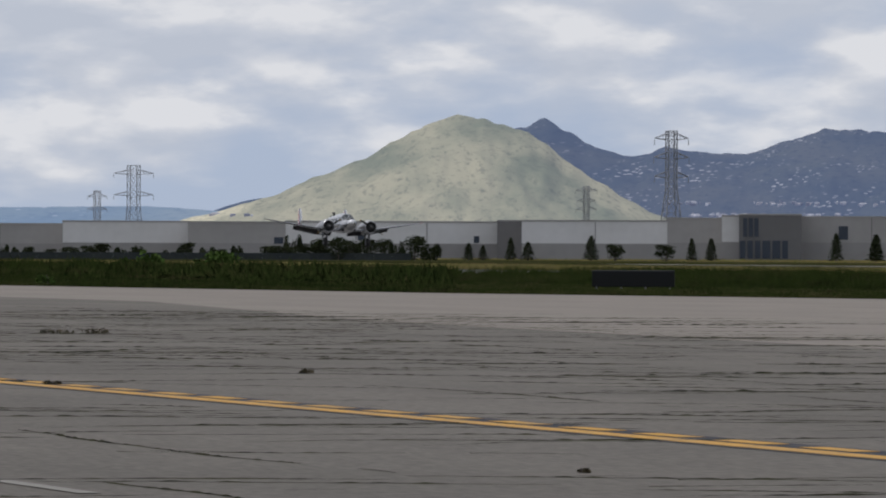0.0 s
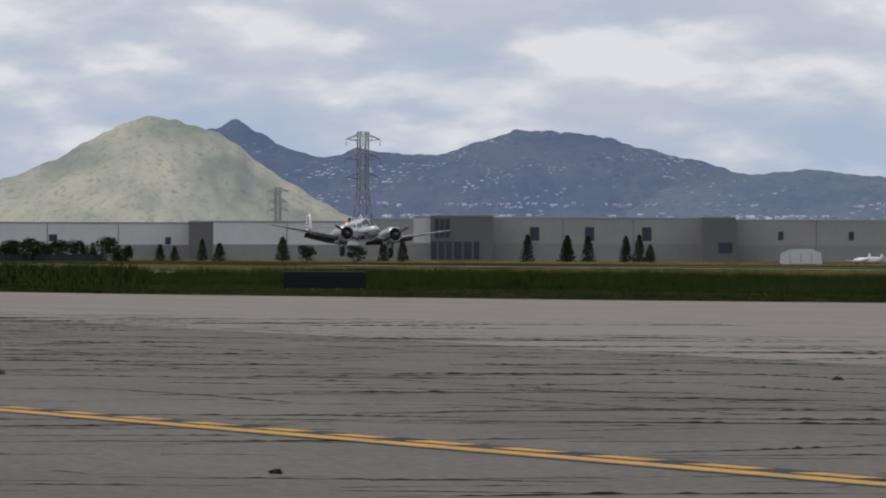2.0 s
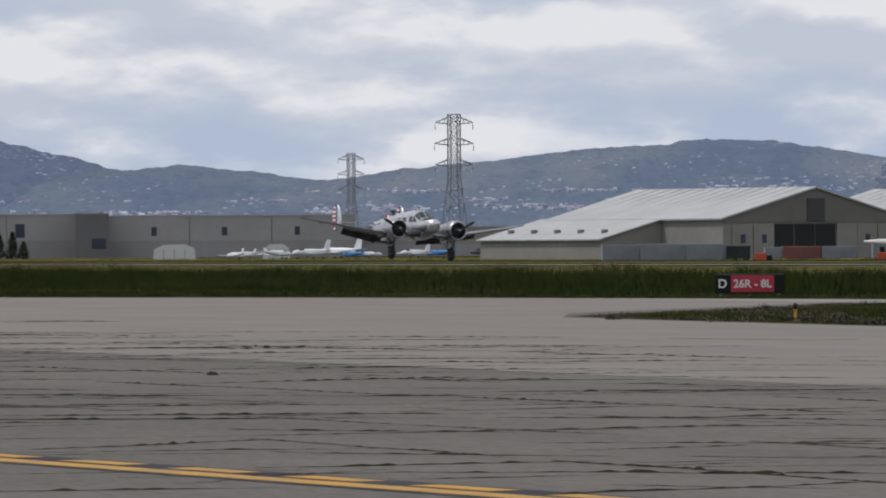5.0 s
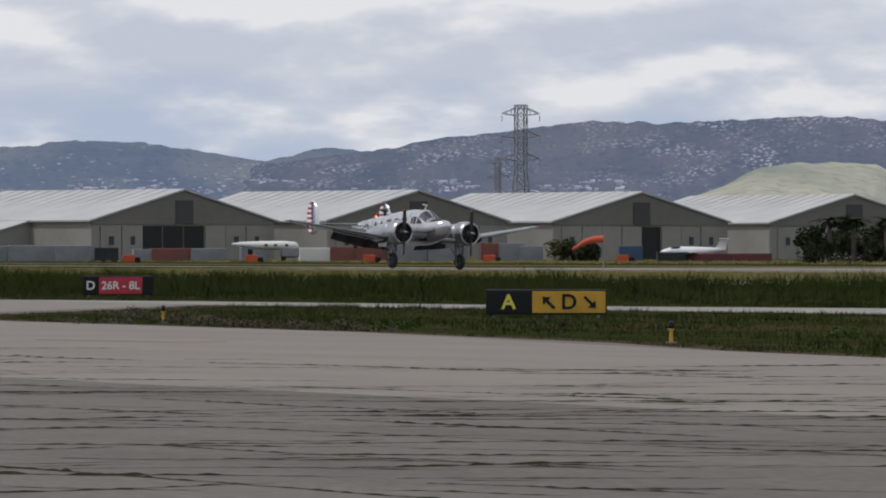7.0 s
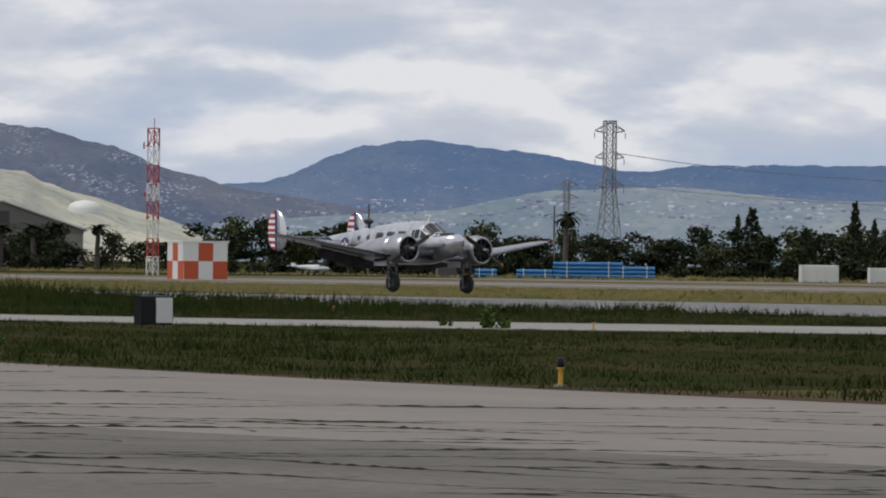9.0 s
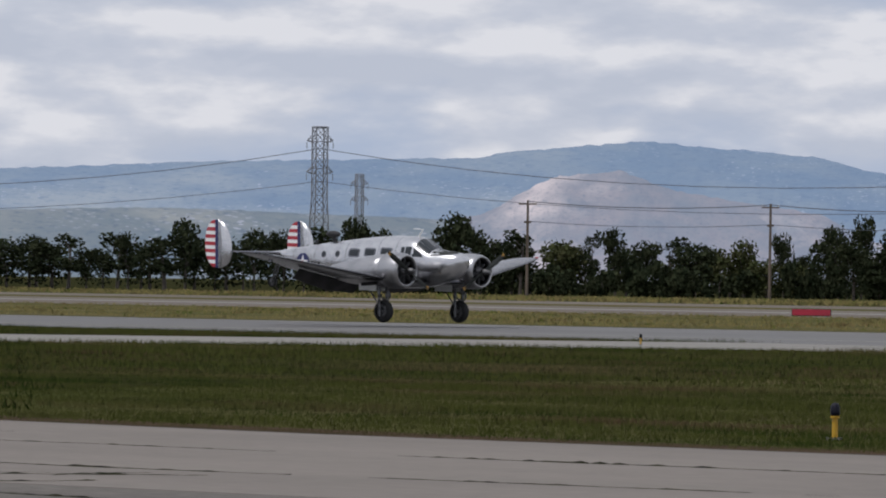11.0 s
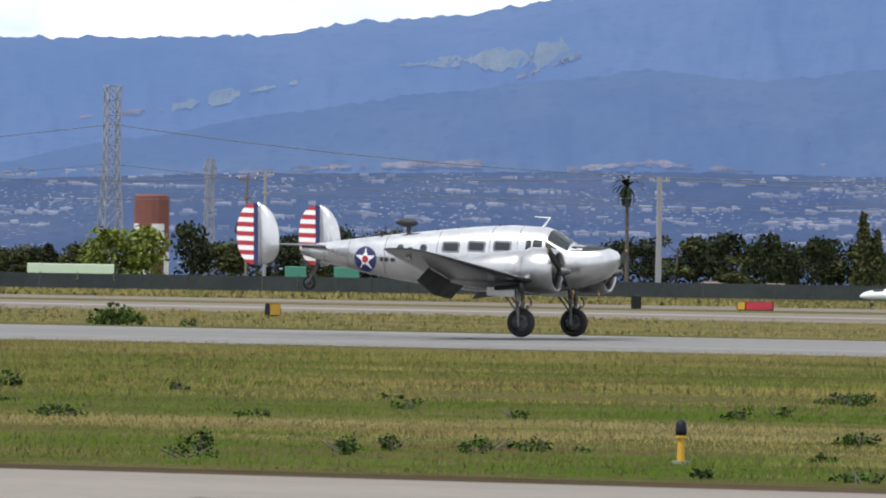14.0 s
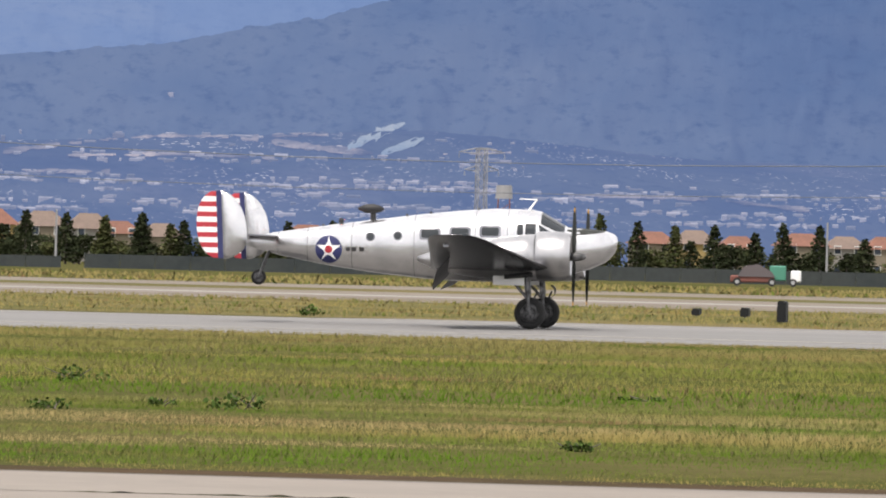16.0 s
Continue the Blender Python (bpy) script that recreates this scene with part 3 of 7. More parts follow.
def hangar(bc, r, label, door="shut", annex=False):
    """A gabled hangar whose ridge runs back and to one side; its front's peak stands at the bearing."""
    x, y = bearing(bc, r)
    W, L, eave, peak = 32.0, 44.0, 5.6, 9.85
    p = tagged(empty("hangar", pose(x, y, 0, 0, 0, -bc + 36)), label, "hangar", "row of hangars")
    bm = B()
    rings(bm, [[(-W / 2, yy, -0.2), (-W / 2, yy, eave), (0, yy, peak), (W / 2, yy, eave), (W / 2, yy, -0.2)] for yy in (0, L)])
    part("wall", bm, "hangar_wall", p)
    for s in (-1, 1):
        bm = B()
        rings(bm, [[(0, yy, peak + .05), (0, yy, peak + .3), (s * (W / 2 + .5), yy, eave + .1), (s * (W / 2 + .5), yy, eave - .15)] for yy in (-0.4, L + .4)])
        part("roof", bm, "hangar_roof", p, "pale ribbed metal roof")
        for i in range(1, 15):
            bm = B()
            rings(bm, [[(s * .2, yy, peak + .25), (s * .2, yy, peak + .33), (s * W / 2, yy, eave + .19), (s * W / 2, yy, eave + .05)] for yy in (i * L / 15 - .06, i * L / 15 + .06)])
            part("roof_rib", bm, "hangar_roof", p)
            if i % 3 == 1:
                for u in (.3, .62):
                    xa, xb = s * W / 2 * u, s * W / 2 * (u + .1)
                    za, zb = peak - (peak - eave) * u + .2, peak - (peak - eave) * (u + .1) + .2
                    part("skylight", rings(B(), [[(xa, yy, za), (xa, yy, za + .05), (xb, yy, zb + .05), (xb, yy, zb)] for yy in (i * L / 15 + .6, i * L / 15 + 1.5)]), "roof_pane", p, "grey roof light")
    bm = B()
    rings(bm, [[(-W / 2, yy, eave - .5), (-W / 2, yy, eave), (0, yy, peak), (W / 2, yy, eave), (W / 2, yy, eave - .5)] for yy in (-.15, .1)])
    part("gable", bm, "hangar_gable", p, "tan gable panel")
    part("tail_door", box(B(), -1.5, 1.5, -0.3, 0.1, eave - .4, eave + 2.9), "slot", p, "tall slot door in the gable, recess shade in its colour")
    for i in range(8):
        x0 = -W / 2 + 1.5 + i * (W - 3) / 8
        opened = (door == "open" and i in (2, 3, 4)) or (door == "slot" and i == 4)
        part("door_leaf", box(B(), x0, x0 + (W - 3) / 8 - .12, -0.05 if opened else -.25 - .08 * (i % 2), 0.1, 0, eave - .7), "doorway_shade" if opened else "hangar_wall", p, "black panel standing for an open doorway's shade" if opened else "")
    for i in (0, 1, 6, 7):
        x0 = -W / 2 + 1.5 + (i + .5) * (W - 3) / 8
        part("door_window", box(B(), x0 - .35, x0 + .35, -0.4, 0, 2.2, 3.4), "pane", p)
    if annex:
        drop = (peak - eave) / (W / 2)
        out = 10.5
        y0, y1 = 15.0, L + 2.0
        part("annex_wall", rings(B(), [[(-W / 2 - out, yy, -.2), (-W / 2 - out, yy, eave - out * drop - .1), (-W / 2, yy, eave - .1), (-W / 2, yy, -.2)] for yy in (y0, y1)]), "hangar_wall", p, "lean-to annex")
        part("annex_roof", rings(B(), [[(-W / 2 + .3, yy, eave + .05), (-W / 2 + .3, yy, eave + .25), (-W / 2 - out - .5, yy, eave - (out + .5) * drop + .2), (-W / 2 - out - .5, yy, eave - (out + .5) * drop)] for yy in (y0 - .4, y1 + .4)]), "hangar_roof", p, "pale lean-to roof")
        for k in range(5):
            yy = y0 + 3 + k * 6
            zz = eave - 7.5 * drop
            part("dormer", box(B(), -W / 2 - 7.9, -W / 2 - 7.2, yy, yy + .7, zz - .1, zz + .65), "tilt_dark", p, "small dark roof dormer")
    return p


hangar(-62.27, 985, "tan metal hangar with its doors half open", "open", True)
hangar(-60.34, 1000, "tan metal hangar with closed doors")
hangar(-58.50, 1030, "tan metal hangar with a narrow open slot", "slot")
hangar(-56.75, 1080, "tan metal hangar with a pale roof")


# ---- the aeroplane: local +x ahead, +y to its left, z up from the wheels' contact ----
FUS = [(1.97, 2.22, 2.12, 0.04), (1.95, 2.31, 2.00, 0.14), (1.87, 2.39, 1.86, 0.26), (1.68, 2.45, 1.67, 0.41), (1.3, 2.50, 1.50, 0.53),
       (0.72, 2.54, 1.32, 0.63), (0.60, 2.60, 1.29, 0.64), (0.08, 2.90, 1.20, 0.68), (-0.15, 2.95, 1.18, 0.69), (-1.1, 2.96, 1.14, 0.69),
       (-2.0, 2.89, 1.14, 0.68), (-2.8, 2.80, 1.18, 0.66), (-4.2, 2.62, 1.32, 0.55), (-5.2, 2.48, 1.46, 0.45), (-6.4, 2.30, 1.68, 0.27), (-7.25, 2.16, 1.90, 0.10)]


def fus(x):
    for a, b in zip(FUS, FUS[1:]):
        if a[0] >= x >= b[0]:
            u = (a[0] - x) / (a[0] - b[0])
            return [p + (q - p) * u for p, q in zip(a[1:], b[1:])]
    return list(FUS[-1][1:])


def skin(x, phi, off=0.0):
    """A point of the fuselage's skin; phi in radians from the top, positive to the right-hand side."""
    top, bot, hw = fus(x)
    c, s = math.cos(phi), math.sin(phi)
    e = 2 / 2.35
    return (x, -math.copysign(abs(s) ** e, s) * (hw + off), (top + bot) / 2 + math.copysign(abs(c) ** e, c) * ((top - bot) / 2 + off))


def phi_at(x, z):
    top, bot, hw = fus(x)
    k = max(-1, min(1, (z - (top + bot) / 2) / ((top - bot) / 2)))
    return math.acos(math.copysign(abs(k) ** (2.35 / 2), k))


def on_side(x, z, off, side):
    p = skin(x, phi_at(x, z), off)
    return (p[0], p[1] * side, p[2])


def decal(bm, pts, centre, off, side, rows=7):
    """A painted shape laid on the curved side, in rings from its middle."""
    loops = []
    for k in range(1, rows + 1):
        u = k / rows
        loops.append([bm.verts.new(on_side(centre[0] + (x - centre[0]) * u, centre[1] + (z - centre[1]) * u, off, side)) for x, z in pts])
    n = len(pts)
    mid = bm.verts.new(on_side(*centre, off, side))
    for i in range(n):
        bm.faces.new((mid, loops[0][i], loops[0][(i + 1) % n]))
    for p, q in zip(loops, loops[1:]):
        for i in range(n):
            bm.faces.new((p[i], q[i], q[(i + 1) % n], p[(i + 1) % n]))
    return bm


def rounded(x, z, hw, hh, r):
    """Outline of a rectangle with rounded corners."""
    out = []
    for k, (sx, sz) in enumerate(((1, 1), (-1, 1), (-1, -1), (1, -1))):
        for i in range(4):
            a = math.pi / 2 * (k + i / 3)
            out.append((x + sx * (hw - r) + r * math.cos(a), z + sz * (hh - r) + r * math.sin(a)))
    return out


def patch(bm, xa, xb, za, zb, off, side, nx=3, nz=3):
    g = [[bm.verts.new(on_side(xa + (xb - xa) * i / nx, za + (zb - za) * j / nz, off, side)) for j in range(nz + 1)] for i in range(nx + 1)]
    for i in range(nx):
        for j in range(nz):
            bm.faces.new((g[i][j], g[i + 1][j], g[i + 1][j + 1], g[i][j + 1]))
    return bm


def foil(chord, thick, n=9):
    up = [(chord * (1 - math.cos(math.pi * i / n)) / 2) for i in range(n + 1)]
    f = lambda u: thick * 2.6 * chord * (0.2969 * math.sqrt(u) - 0.126 * u - 0.3516 * u * u + 0.2843 * u ** 3 - 0.1036 * u ** 4) * 1.9
    pts = [(-x, f(x / chord) * 0.62) for x in up] + [(-x, -f(x / chord) * 0.38) for x in up[-2:0:-1]]
    return pts


def wing_panel(bm, secs, side):
    loops = []
    for y, xle, chord, z, th in secs:
        loops.append([(xle + px, y * side, z + pz) for px, pz in foil(chord, th)])
    return rings(bm, loops)


def tube(bm, prof, cy, cz, seg=24, caps=True):
    """Round body along x: rows of x, radius, z shift."""
    return rings(bm, [[(x, cy + r * math.cos(2 * math.pi * i / seg), cz + dz + r * math.sin(2 * math.pi * i / seg)) for i in range(seg)] for x, r, dz in prof], caps=caps)


FIN_Y, FIN_X, FIN_LOW, FIN_HIGH = 2.12, -7.70, 1.57, 3.27


def fin_edge(z, depth, sign):
    """Outline of fin (ahead of the hinge, widest low down) and rudder (behind it)."""
    mid = 2.16 if sign > 0 else 2.40
    u = min(1, (z - mid) / (FIN_HIGH + .01 - mid) if z > mid else (mid - z) / (mid - FIN_LOW + .01))
    return depth * max(0, 1 - u ** 2.4) ** (0.56 if sign > 0 else 0.5)


def fin_piece(bm, y, z0, z1, xa, xb, depth, sign, n=8, half_th=0.045):
    """Slice of a fin between two heights; its outer edge follows the rounded outline. xa: inner edge from the hinge."""
    rows = []
    for i in range(n + 1):
        z = z0 + (z1 - z0) * i / n
        outer = max(fin_edge(z, depth, sign), xa + 0.01)
        if xb:
            outer = min(outer, xb)
        h = FIN_X - 0.05 * (z - 2.4)
        rows.append([(sign * xa + h, y - half_th, z), (sign * outer + h, y - half_th * 0.4, z), (sign * outer + h, y + half_th * 0.4, z), (sign * xa + h, y + half_th, z)])
    return rings(bm, rows)


PROPS, WHEELS, GEAR = [], [], []


def propeller(parent, side):
    hub = part("propeller", tube(B(), [(0.30, 0.02, 0), (0.26, 0.07, 0), (0.12, 0.11, 0), (0.0, 0.11, 0), (-0.08, 0.10, 0)], 0, 0, 14), "wheel_metal", parent, "polished steel hub with two blades", smooth=True)
    for k in (0, 1):
        loops = []
        for r, w, th, tw in ((0.08, 0.09, 0.045, 60), (0.3, 0.15, 0.035, 45), (0.7, 0.19, 0.022, 30), (1.05, 0.16, 0.014, 22), (1.2, 0.09, 0.008, 18), (1.24, 0.03, 0.004, 18)):
            a = radians(tw)
            loops.append([(px * math.sin(a) + pz * math.cos(a), px * math.cos(a) - pz * math.sin(a), r) for px, pz in ((-w / 2, 0), (0, th), (w / 2, 0), (0, -th))])
        b = rings(B(), loops)
        if k:
            bmesh.ops.rotate(b, verts=b.verts, cent=(0, 0, 0), matrix=Matrix.Rotation(math.pi, 3, "X"))
        part("blade", b, "antiglare", hub, "dark painted propeller blade")
        tip = box(B(), -0.012, 0.012, -0.06, 0.06, 1.1, 1.2)
        if k:
            bmesh.ops.rotate(tip, verts=tip.verts, cent=(0, 0, 0), matrix=Matrix.Rotation(math.pi, 3, "X"))
        part("blade_tip", tip, "yellow_paint", hub, "yellow blade tip")
    PROPS.append((hub, Vector((1.06, 1.95 * side, 1.80))))
    hub.matrix_basis = pose(1.06, 1.95 * side, 1.80)


def wheel(parent, name, x, y, z, r, w):
    loops = []
    for u in range(13):
        a = math.pi * u / 12
        loops.append((r - w * 0.55 + w * 0.55 * math.sin(a) ** 0.7, -w / 2 * math.cos(a)))
    seg = 28
    tyre = part(name, rings(B(), [[(rr * math.cos(2 * math.pi * i / seg), yy, rr * math.sin(2 * math.pi * i / seg)) for i in range(seg)] for rr, yy in loops], caps=False), "rubber", parent, "black rubber tyre with a metal hub", smooth=True)
    rim = B()
    rings(rim, [[(rr * math.cos(2 * math.pi * i / seg), yy, rr * math.sin(2 * math.pi * i / seg)) for i in range(seg)]
                for rr, yy in ((r - w * .53, -w * 0.30), (r * 0.40, -w * 0.46), (r * 0.33, -w * 0.36), (r * 0.14, -w * 0.42), (r * 0.1, -w * 0.55),
                               (r * 0.1, w * 0.55), (r * 0.14, w * 0.42), (r * 0.33, w * 0.36), (r * 0.40, w * 0.46), (r - w * .53, w * 0.30))])
    part("rim", rim, "wheel_metal", tyre, "grey metal wheel rim")
    for k in range(5):
        a = 2 * math.pi * k / 5
        part("wheel_hole", rod(B(), (r * .26 * math.cos(a), -w * .47, r * .26 * math.sin(a)), (r * .26 * math.cos(a), w * .47, r * .26 * math.sin(a)), r * 0.06), "black", tyre)
    WHEELS.append((tyre, Vector((x, y, z)), r))
    tyre.matrix_basis = pose(x, y, z)


def aeroplane():
    p = tagged(empty("aeroplane"), "polished bare-metal twin-engine aeroplane with red and white striped rudders", "aeroplane")
    seg = 40
    part("fuselage", rings(B(), [[skin(x, 2 * math.pi * i / seg) for i in range(seg)] for x in
                                 [1.97, 1.95, 1.91, 1.87, 1.78, 1.68, 1.5, 1.3, 1.0, .72, .6, .35, .08, -.15, -.6, -1.1, -2, -2.8, -3.5, -4.2, -5.2, -5.8, -6.4, -7.25]]),
         "aluminium", p, "polished aluminium skin", smooth=True)
    for x in (-0.72, -1.52, -3.05, -4.62, -5.75, -6.5):
        part("panel_seam", rings(B(), [[skin(x + dx, 2 * math.pi * i / seg, 0.003) for i in range(seg)] for dx in (-.007, .007)], caps=False), "aluminium_dull", p)
    # dark panel ahead of the windscreen
    bm = B()
    g = [[bm.verts.new(skin(x, a * w, 0.006)) for a in (-1, -0.6, -0.2, 0.2, 0.6, 1)] for x, w in ((0.74, 0.95), (1.0, 0.9), (1.3, 0.8), (1.52, 0.62), (1.66, 0.4))]
    for a, b in zip(g, g[1:]):
        for i in range(5):
            bm.faces.new((a[i], a[i + 1], b[i + 1], b[i]))
    part("antiglare_panel", bm, "antiglare", p, "matt black panel before the windscreen")
    for lo, hi in ((-0.92, -0.5), (-0.47, -0.03), (0.03, 0.47), (0.5, 0.92)):
        bm = B()
        g = [[bm.verts.new(skin(x, lo + (hi - lo) * i / 4, 0.006)) for i in range(5)] for x in (0.10, 0.25, 0.42, 0.58, 0.68)]
        for a, b in zip(g, g[1:]):
            for i in range(4):
                bm.faces.new((a[i], a[i + 1], b[i + 1], b[i]))
        part("windscreen_pane", bm, "glass", p)
    for side in (1, -1):
        for xa, xb, za, zb in ((-0.33, -0.48, 2.26, 2.58), (-0.02, -0.28, 2.24, 2.6)):
            part("cockpit_window", patch(B(), xa, xb, za, zb, 0.006, side), "glass", p)
        part("cockpit_window", decal(B(), [(0.05, 2.26), (0.5, 2.26), (0.36, 2.4), (0.05, 2.58)], (0.2, 2.36), 0.008, side), "glass", p)
        for xc, zc in ((-1.15, 2.38), (-1.9, 2.345), (-2.65, 2.30)):
            part("window_frame", decal(B(), rounded(xc, zc, .265, .15, .07), (xc, zc), 0.006, side), "aluminium_dull", p, "bare metal window surround")
            part("cabin_window", decal(B(), rounded(xc, zc, .215, .105, .05), (xc, zc), 0.011, side), "glass", p)
        for xc, zc in ((-3.46, 2.235), (-4.15, 2.20)):
            for name, rr, off, mat in (("window_frame", .115, .006, "aluminium_dull"), ("porthole", .09, .011, "glass")):
                ring = [(xc + rr * math.cos(a), zc + rr * math.sin(a)) for a in np.linspace(0, 2 * math.pi, 16, endpoint=False)]
                part(name, decal(B(), ring, (xc, zc), off, side), mat, p)
        c = (-5.2, 1.87)
        ring = [(c[0] + .34 * math.cos(a), c[1] + .34 * math.sin(a)) for a in np.linspace(0, 2 * math.pi, 28, endpoint=False)]
        part("roundel", decal(B(), ring, c, 0.006, side), "navy", p, "navy disc with a white star and red centre")
        star = [(c[0] + (.32 if k % 2 == 0 else .125) * math.sin(math.pi * k / 5), c[1] + (.32 if k % 2 == 0 else .125) * math.cos(math.pi * k / 5)) for k in range(10)]
        part("star", decal(B(), star, c, 0.011, side), "white", p)
        dot = [(c[0] + .095 * math.cos(a), c[1] + .095 * math.sin(a)) for a in np.linspace(0, 2 * math.pi, 16, endpoint=False)]
        part("star_centre", decal(B(), dot, c, 0.016, side), "red", p)
        for xa, xb in ((-4.5, -4.62), (-4.66, -4.76), (-4.3, -4.42)):
            part("lettering_bar", patch(B(), xa, xb, 1.83, 1.93, 0.006, side, 1, 1), "black", p)
        # wings: middle section, outer panel
        secs = [(0.0, 0.72, 3.25, 1.40, 0.16), (1.95, 0.62, 3.1, 1.44, 0.16), (2.6, 0.45, 2.85, 1.53, 0.15), (4.6, -0.10, 2.12, 1.84, 0.14), (6.4, -0.6, 1.48, 2.12, 0.12), (6.95, -0.80, 1.18, 2.21, 0.11),
                (7.18, -0.98, 0.86, 2.25, 0.1), (7.27, -1.25, 0.4, 2.26, 0.08)]
        part("wing", wing_panel(B(), secs, side), "wing_metal_shaded", p, smooth=True)
        # lowered flap below the trailing edge
        bm = B()
        loops = []
        for y, xt, z, ch in ((0.75, -2.5, 1.42, 0.55), (2.3, -2.38, 1.5, 0.52), (4.4, -2.12, 1.82, 0.42)):
            loops.append([(xt + 0.38, y * side, z - 0.06), (xt + 0.36, y * side, z - 0.12), (xt + 0.38 - ch * 0.75, y * side, z - 0.1 - ch * 0.75), (xt + 0.42 - ch * 0.75, y * side, z - 0.07 - ch * 0.75)])
        part("flap", rings(bm, loops), "flap_metal_shaded", p, "lowered landing flap")
        bm = box(B(), -1.75, -1.62, side * 5.9 - 0.05, side * 5.9 + 0.05, 1.96, 2.05, 0.01)
        part("aileron_hinge", bm, "aluminium_dull", p)
        bm = box(B(), -1.15, -1.05, side * 7.25 - 0.03, side * 7.25 + 0.05, 2.24, 2.30, 0.01)
        part("wing_light", bm, "red" if side > 0 else "glass", p)
        # nacelle, cowling, engine
        y = 1.95 * side
        part("nacelle", tube(B(), [(0.25, 0.56, 0), (-0.2, 0.56, -0.02), (-0.9, 0.50, -0.06), (-1.6, 0.40, -0.1), (-2.3, 0.25, -0.12), (-2.8, 0.06, -0.1)], y, 1.78), "cowl_metal", p, smooth=True)
        part("cowling", tube(B(), [(0.80, 0.47, 0), (0.95, 0.475, 0), (1.0, 0.50, 0), (0.97, 0.555, 0), (0.85, 0.595, 0), (0.6, 0.615, 0), (0.2, 0.605, 0), (0.14, 0.57, 0)], y, 1.80, 28, caps=False), "cowl_metal", p, "polished round engine cowling", smooth=True)
        part("engine_back", tube(B(), [(0.62, 0.5, 0), (0.6, 0.5, 0)], y, 1.80), "black", p, "dark baffle behind the cylinders")
        for k in range(9):
            a = 2 * math.pi * k / 9
            part("cylinder", rod(B(), (0.76, y + .16 * math.cos(a), 1.80 + .16 * math.sin(a)), (0.76, y + .43 * math.cos(a), 1.80 + .43 * math.sin(a)), 0.075), "black", p)
        part("crankcase", tube(B(), [(0.62, 0.2, 0), (0.85, 0.18, 0), (0.98, 0.1, 0)], y, 1.80, 14), "wheel_metal", p)
        part("exhaust", rod(B(), (0.1, y + .5 * side, 1.35), (-0.6, y + .5 * side, 1.28), 0.06), "black", p, "sooty exhaust pipe")
        propeller(p, side)
        # main gear
        yw = 1.96 * side
        for dy in (-0.2, 0.2):
            GEAR.append(part("gear_leg", rod(B(), (-0.12, yw + dy, 1.62), (0.0, yw + dy, 0.40), 0.045), "wheel_metal", p))
            part("gear_sleeve", rod(B(), (-0.1, yw + dy, 1.45), (-0.045, yw + dy, 0.86), 0.062), "wheel_metal", p)
            GEAR.append(part("drag_strut", rod(B(), (-0.62, yw + dy, 1.4), (-0.02, yw + dy, 0.72), 0.025), "wheel_metal", p))
        part("scissor_arm", rings(B(), [[(0.1 + .17 * math.cos(q) + dx, yw + dy, 0.92 + .17 * math.sin(q) + dx) for dx, dy in ((-.018, -.03), (.018, -.03), (.018, .03), (-.018, .03))] for q in np.linspace(-2.6, 1.2, 9)]), "wheel_metal", p, "curved steel gear arm")
        GEAR.append(part("axle", rod(B(), (0, yw - .22, 0.40), (0, yw + .22, 0.40), 0.04), "wheel_metal", p))
        GEAR.append(part("torque_link", rod(B(), (0.18, yw, 0.95), (0.03, yw, 0.62), 0.025), "wheel_metal", p))
        for dy in (-0.3, 0.3):
            part("gear_door", box(B(), -0.9, -0.12, yw + dy - 0.012, yw + dy + 0.012, 1.07, 1.30, 0.005), "white", p, "white gear door")
        wheel(p, "main_wheel", 0, yw, 0.39, 0.39, 0.27)
        # tail
        ys = FIN_Y * side
        part("fin", fin_piece(B(), ys, FIN_LOW + .01, FIN_HIGH, 0.06, None, 0.66, 1, 18), "aluminium", p, smooth=True)
        part("rudder_stripe", fin_piece(B(), ys, FIN_LOW + .02, FIN_HIGH - .01, -0.07, 0.06, 0.5, 1, 12, 0.05), "navy", p, "navy band at the rudder hinge")
        edges = np.linspace(FIN_LOW + .03, FIN_HIGH - .03, 14)
        for k in range(13):
            part("rudder_band", fin_piece(B(), ys, edges[k], edges[k + 1], 0.07, None, 0.58, -1, 4), "red" if k % 2 == 0 else "white", p, "red rudder band" if k % 2 == 0 else "white rudder band")
    part("tailplane", wing_panel(B(), [(-FIN_Y, -6.92, 0.9, 2.17, 0.1), (0, -6.45, 1.25, 2.17, 0.11), (FIN_Y, -6.92, 0.9, 2.17, 0.1)], 1), "aluminium_dull", p, smooth=True)
    for dy in (-0.07, 0.07):
        part("tail_fork", rod(B(), (-6.75, dy, 1.8), (-7.0, dy, 1.14), 0.03), "wheel_metal", p)
    wheel(p, "tail_wheel", -7.0, 0, 1.14, 0.19, 0.11)
    # things on the roof
    part("loop_antenna", tube(B(), [(0.32, 0.02, 0), (0.24, 0.08, 0), (0.05, 0.125, 0), (-0.15, 0.11, 0), (-0.33, 0.03, 0)], 0, 0, 14), "black", p, "black teardrop antenna housing", smooth=True).location = (-4.2, 0, 2.90)
    part("antenna_stalk", rod(B(), (-4.15, 0, 2.6), (-4.15, 0, 2.86), 0.07), "black", p)
    bm = B()
    rod(bm, (-0.28, 0, 2.9), (-0.06, 0, 3.2), 0.03, 0.018)
    rod(bm, (-0.05, 0, 3.2), (-0.5, 0, 3.215), 0.016, 0.01)
    part("mast_antenna", bm, "white", p, "white bent mast antenna")
    for x, z in ((-1.5, 2.93), (-2.7, 2.81), (-3.3, 2.74), (-5.4, 2.45)):
        part("roof_fitting", rod(B(), (x, 0, z - .03), (x, 0, z + .05), 0.03), "wheel_metal", p)
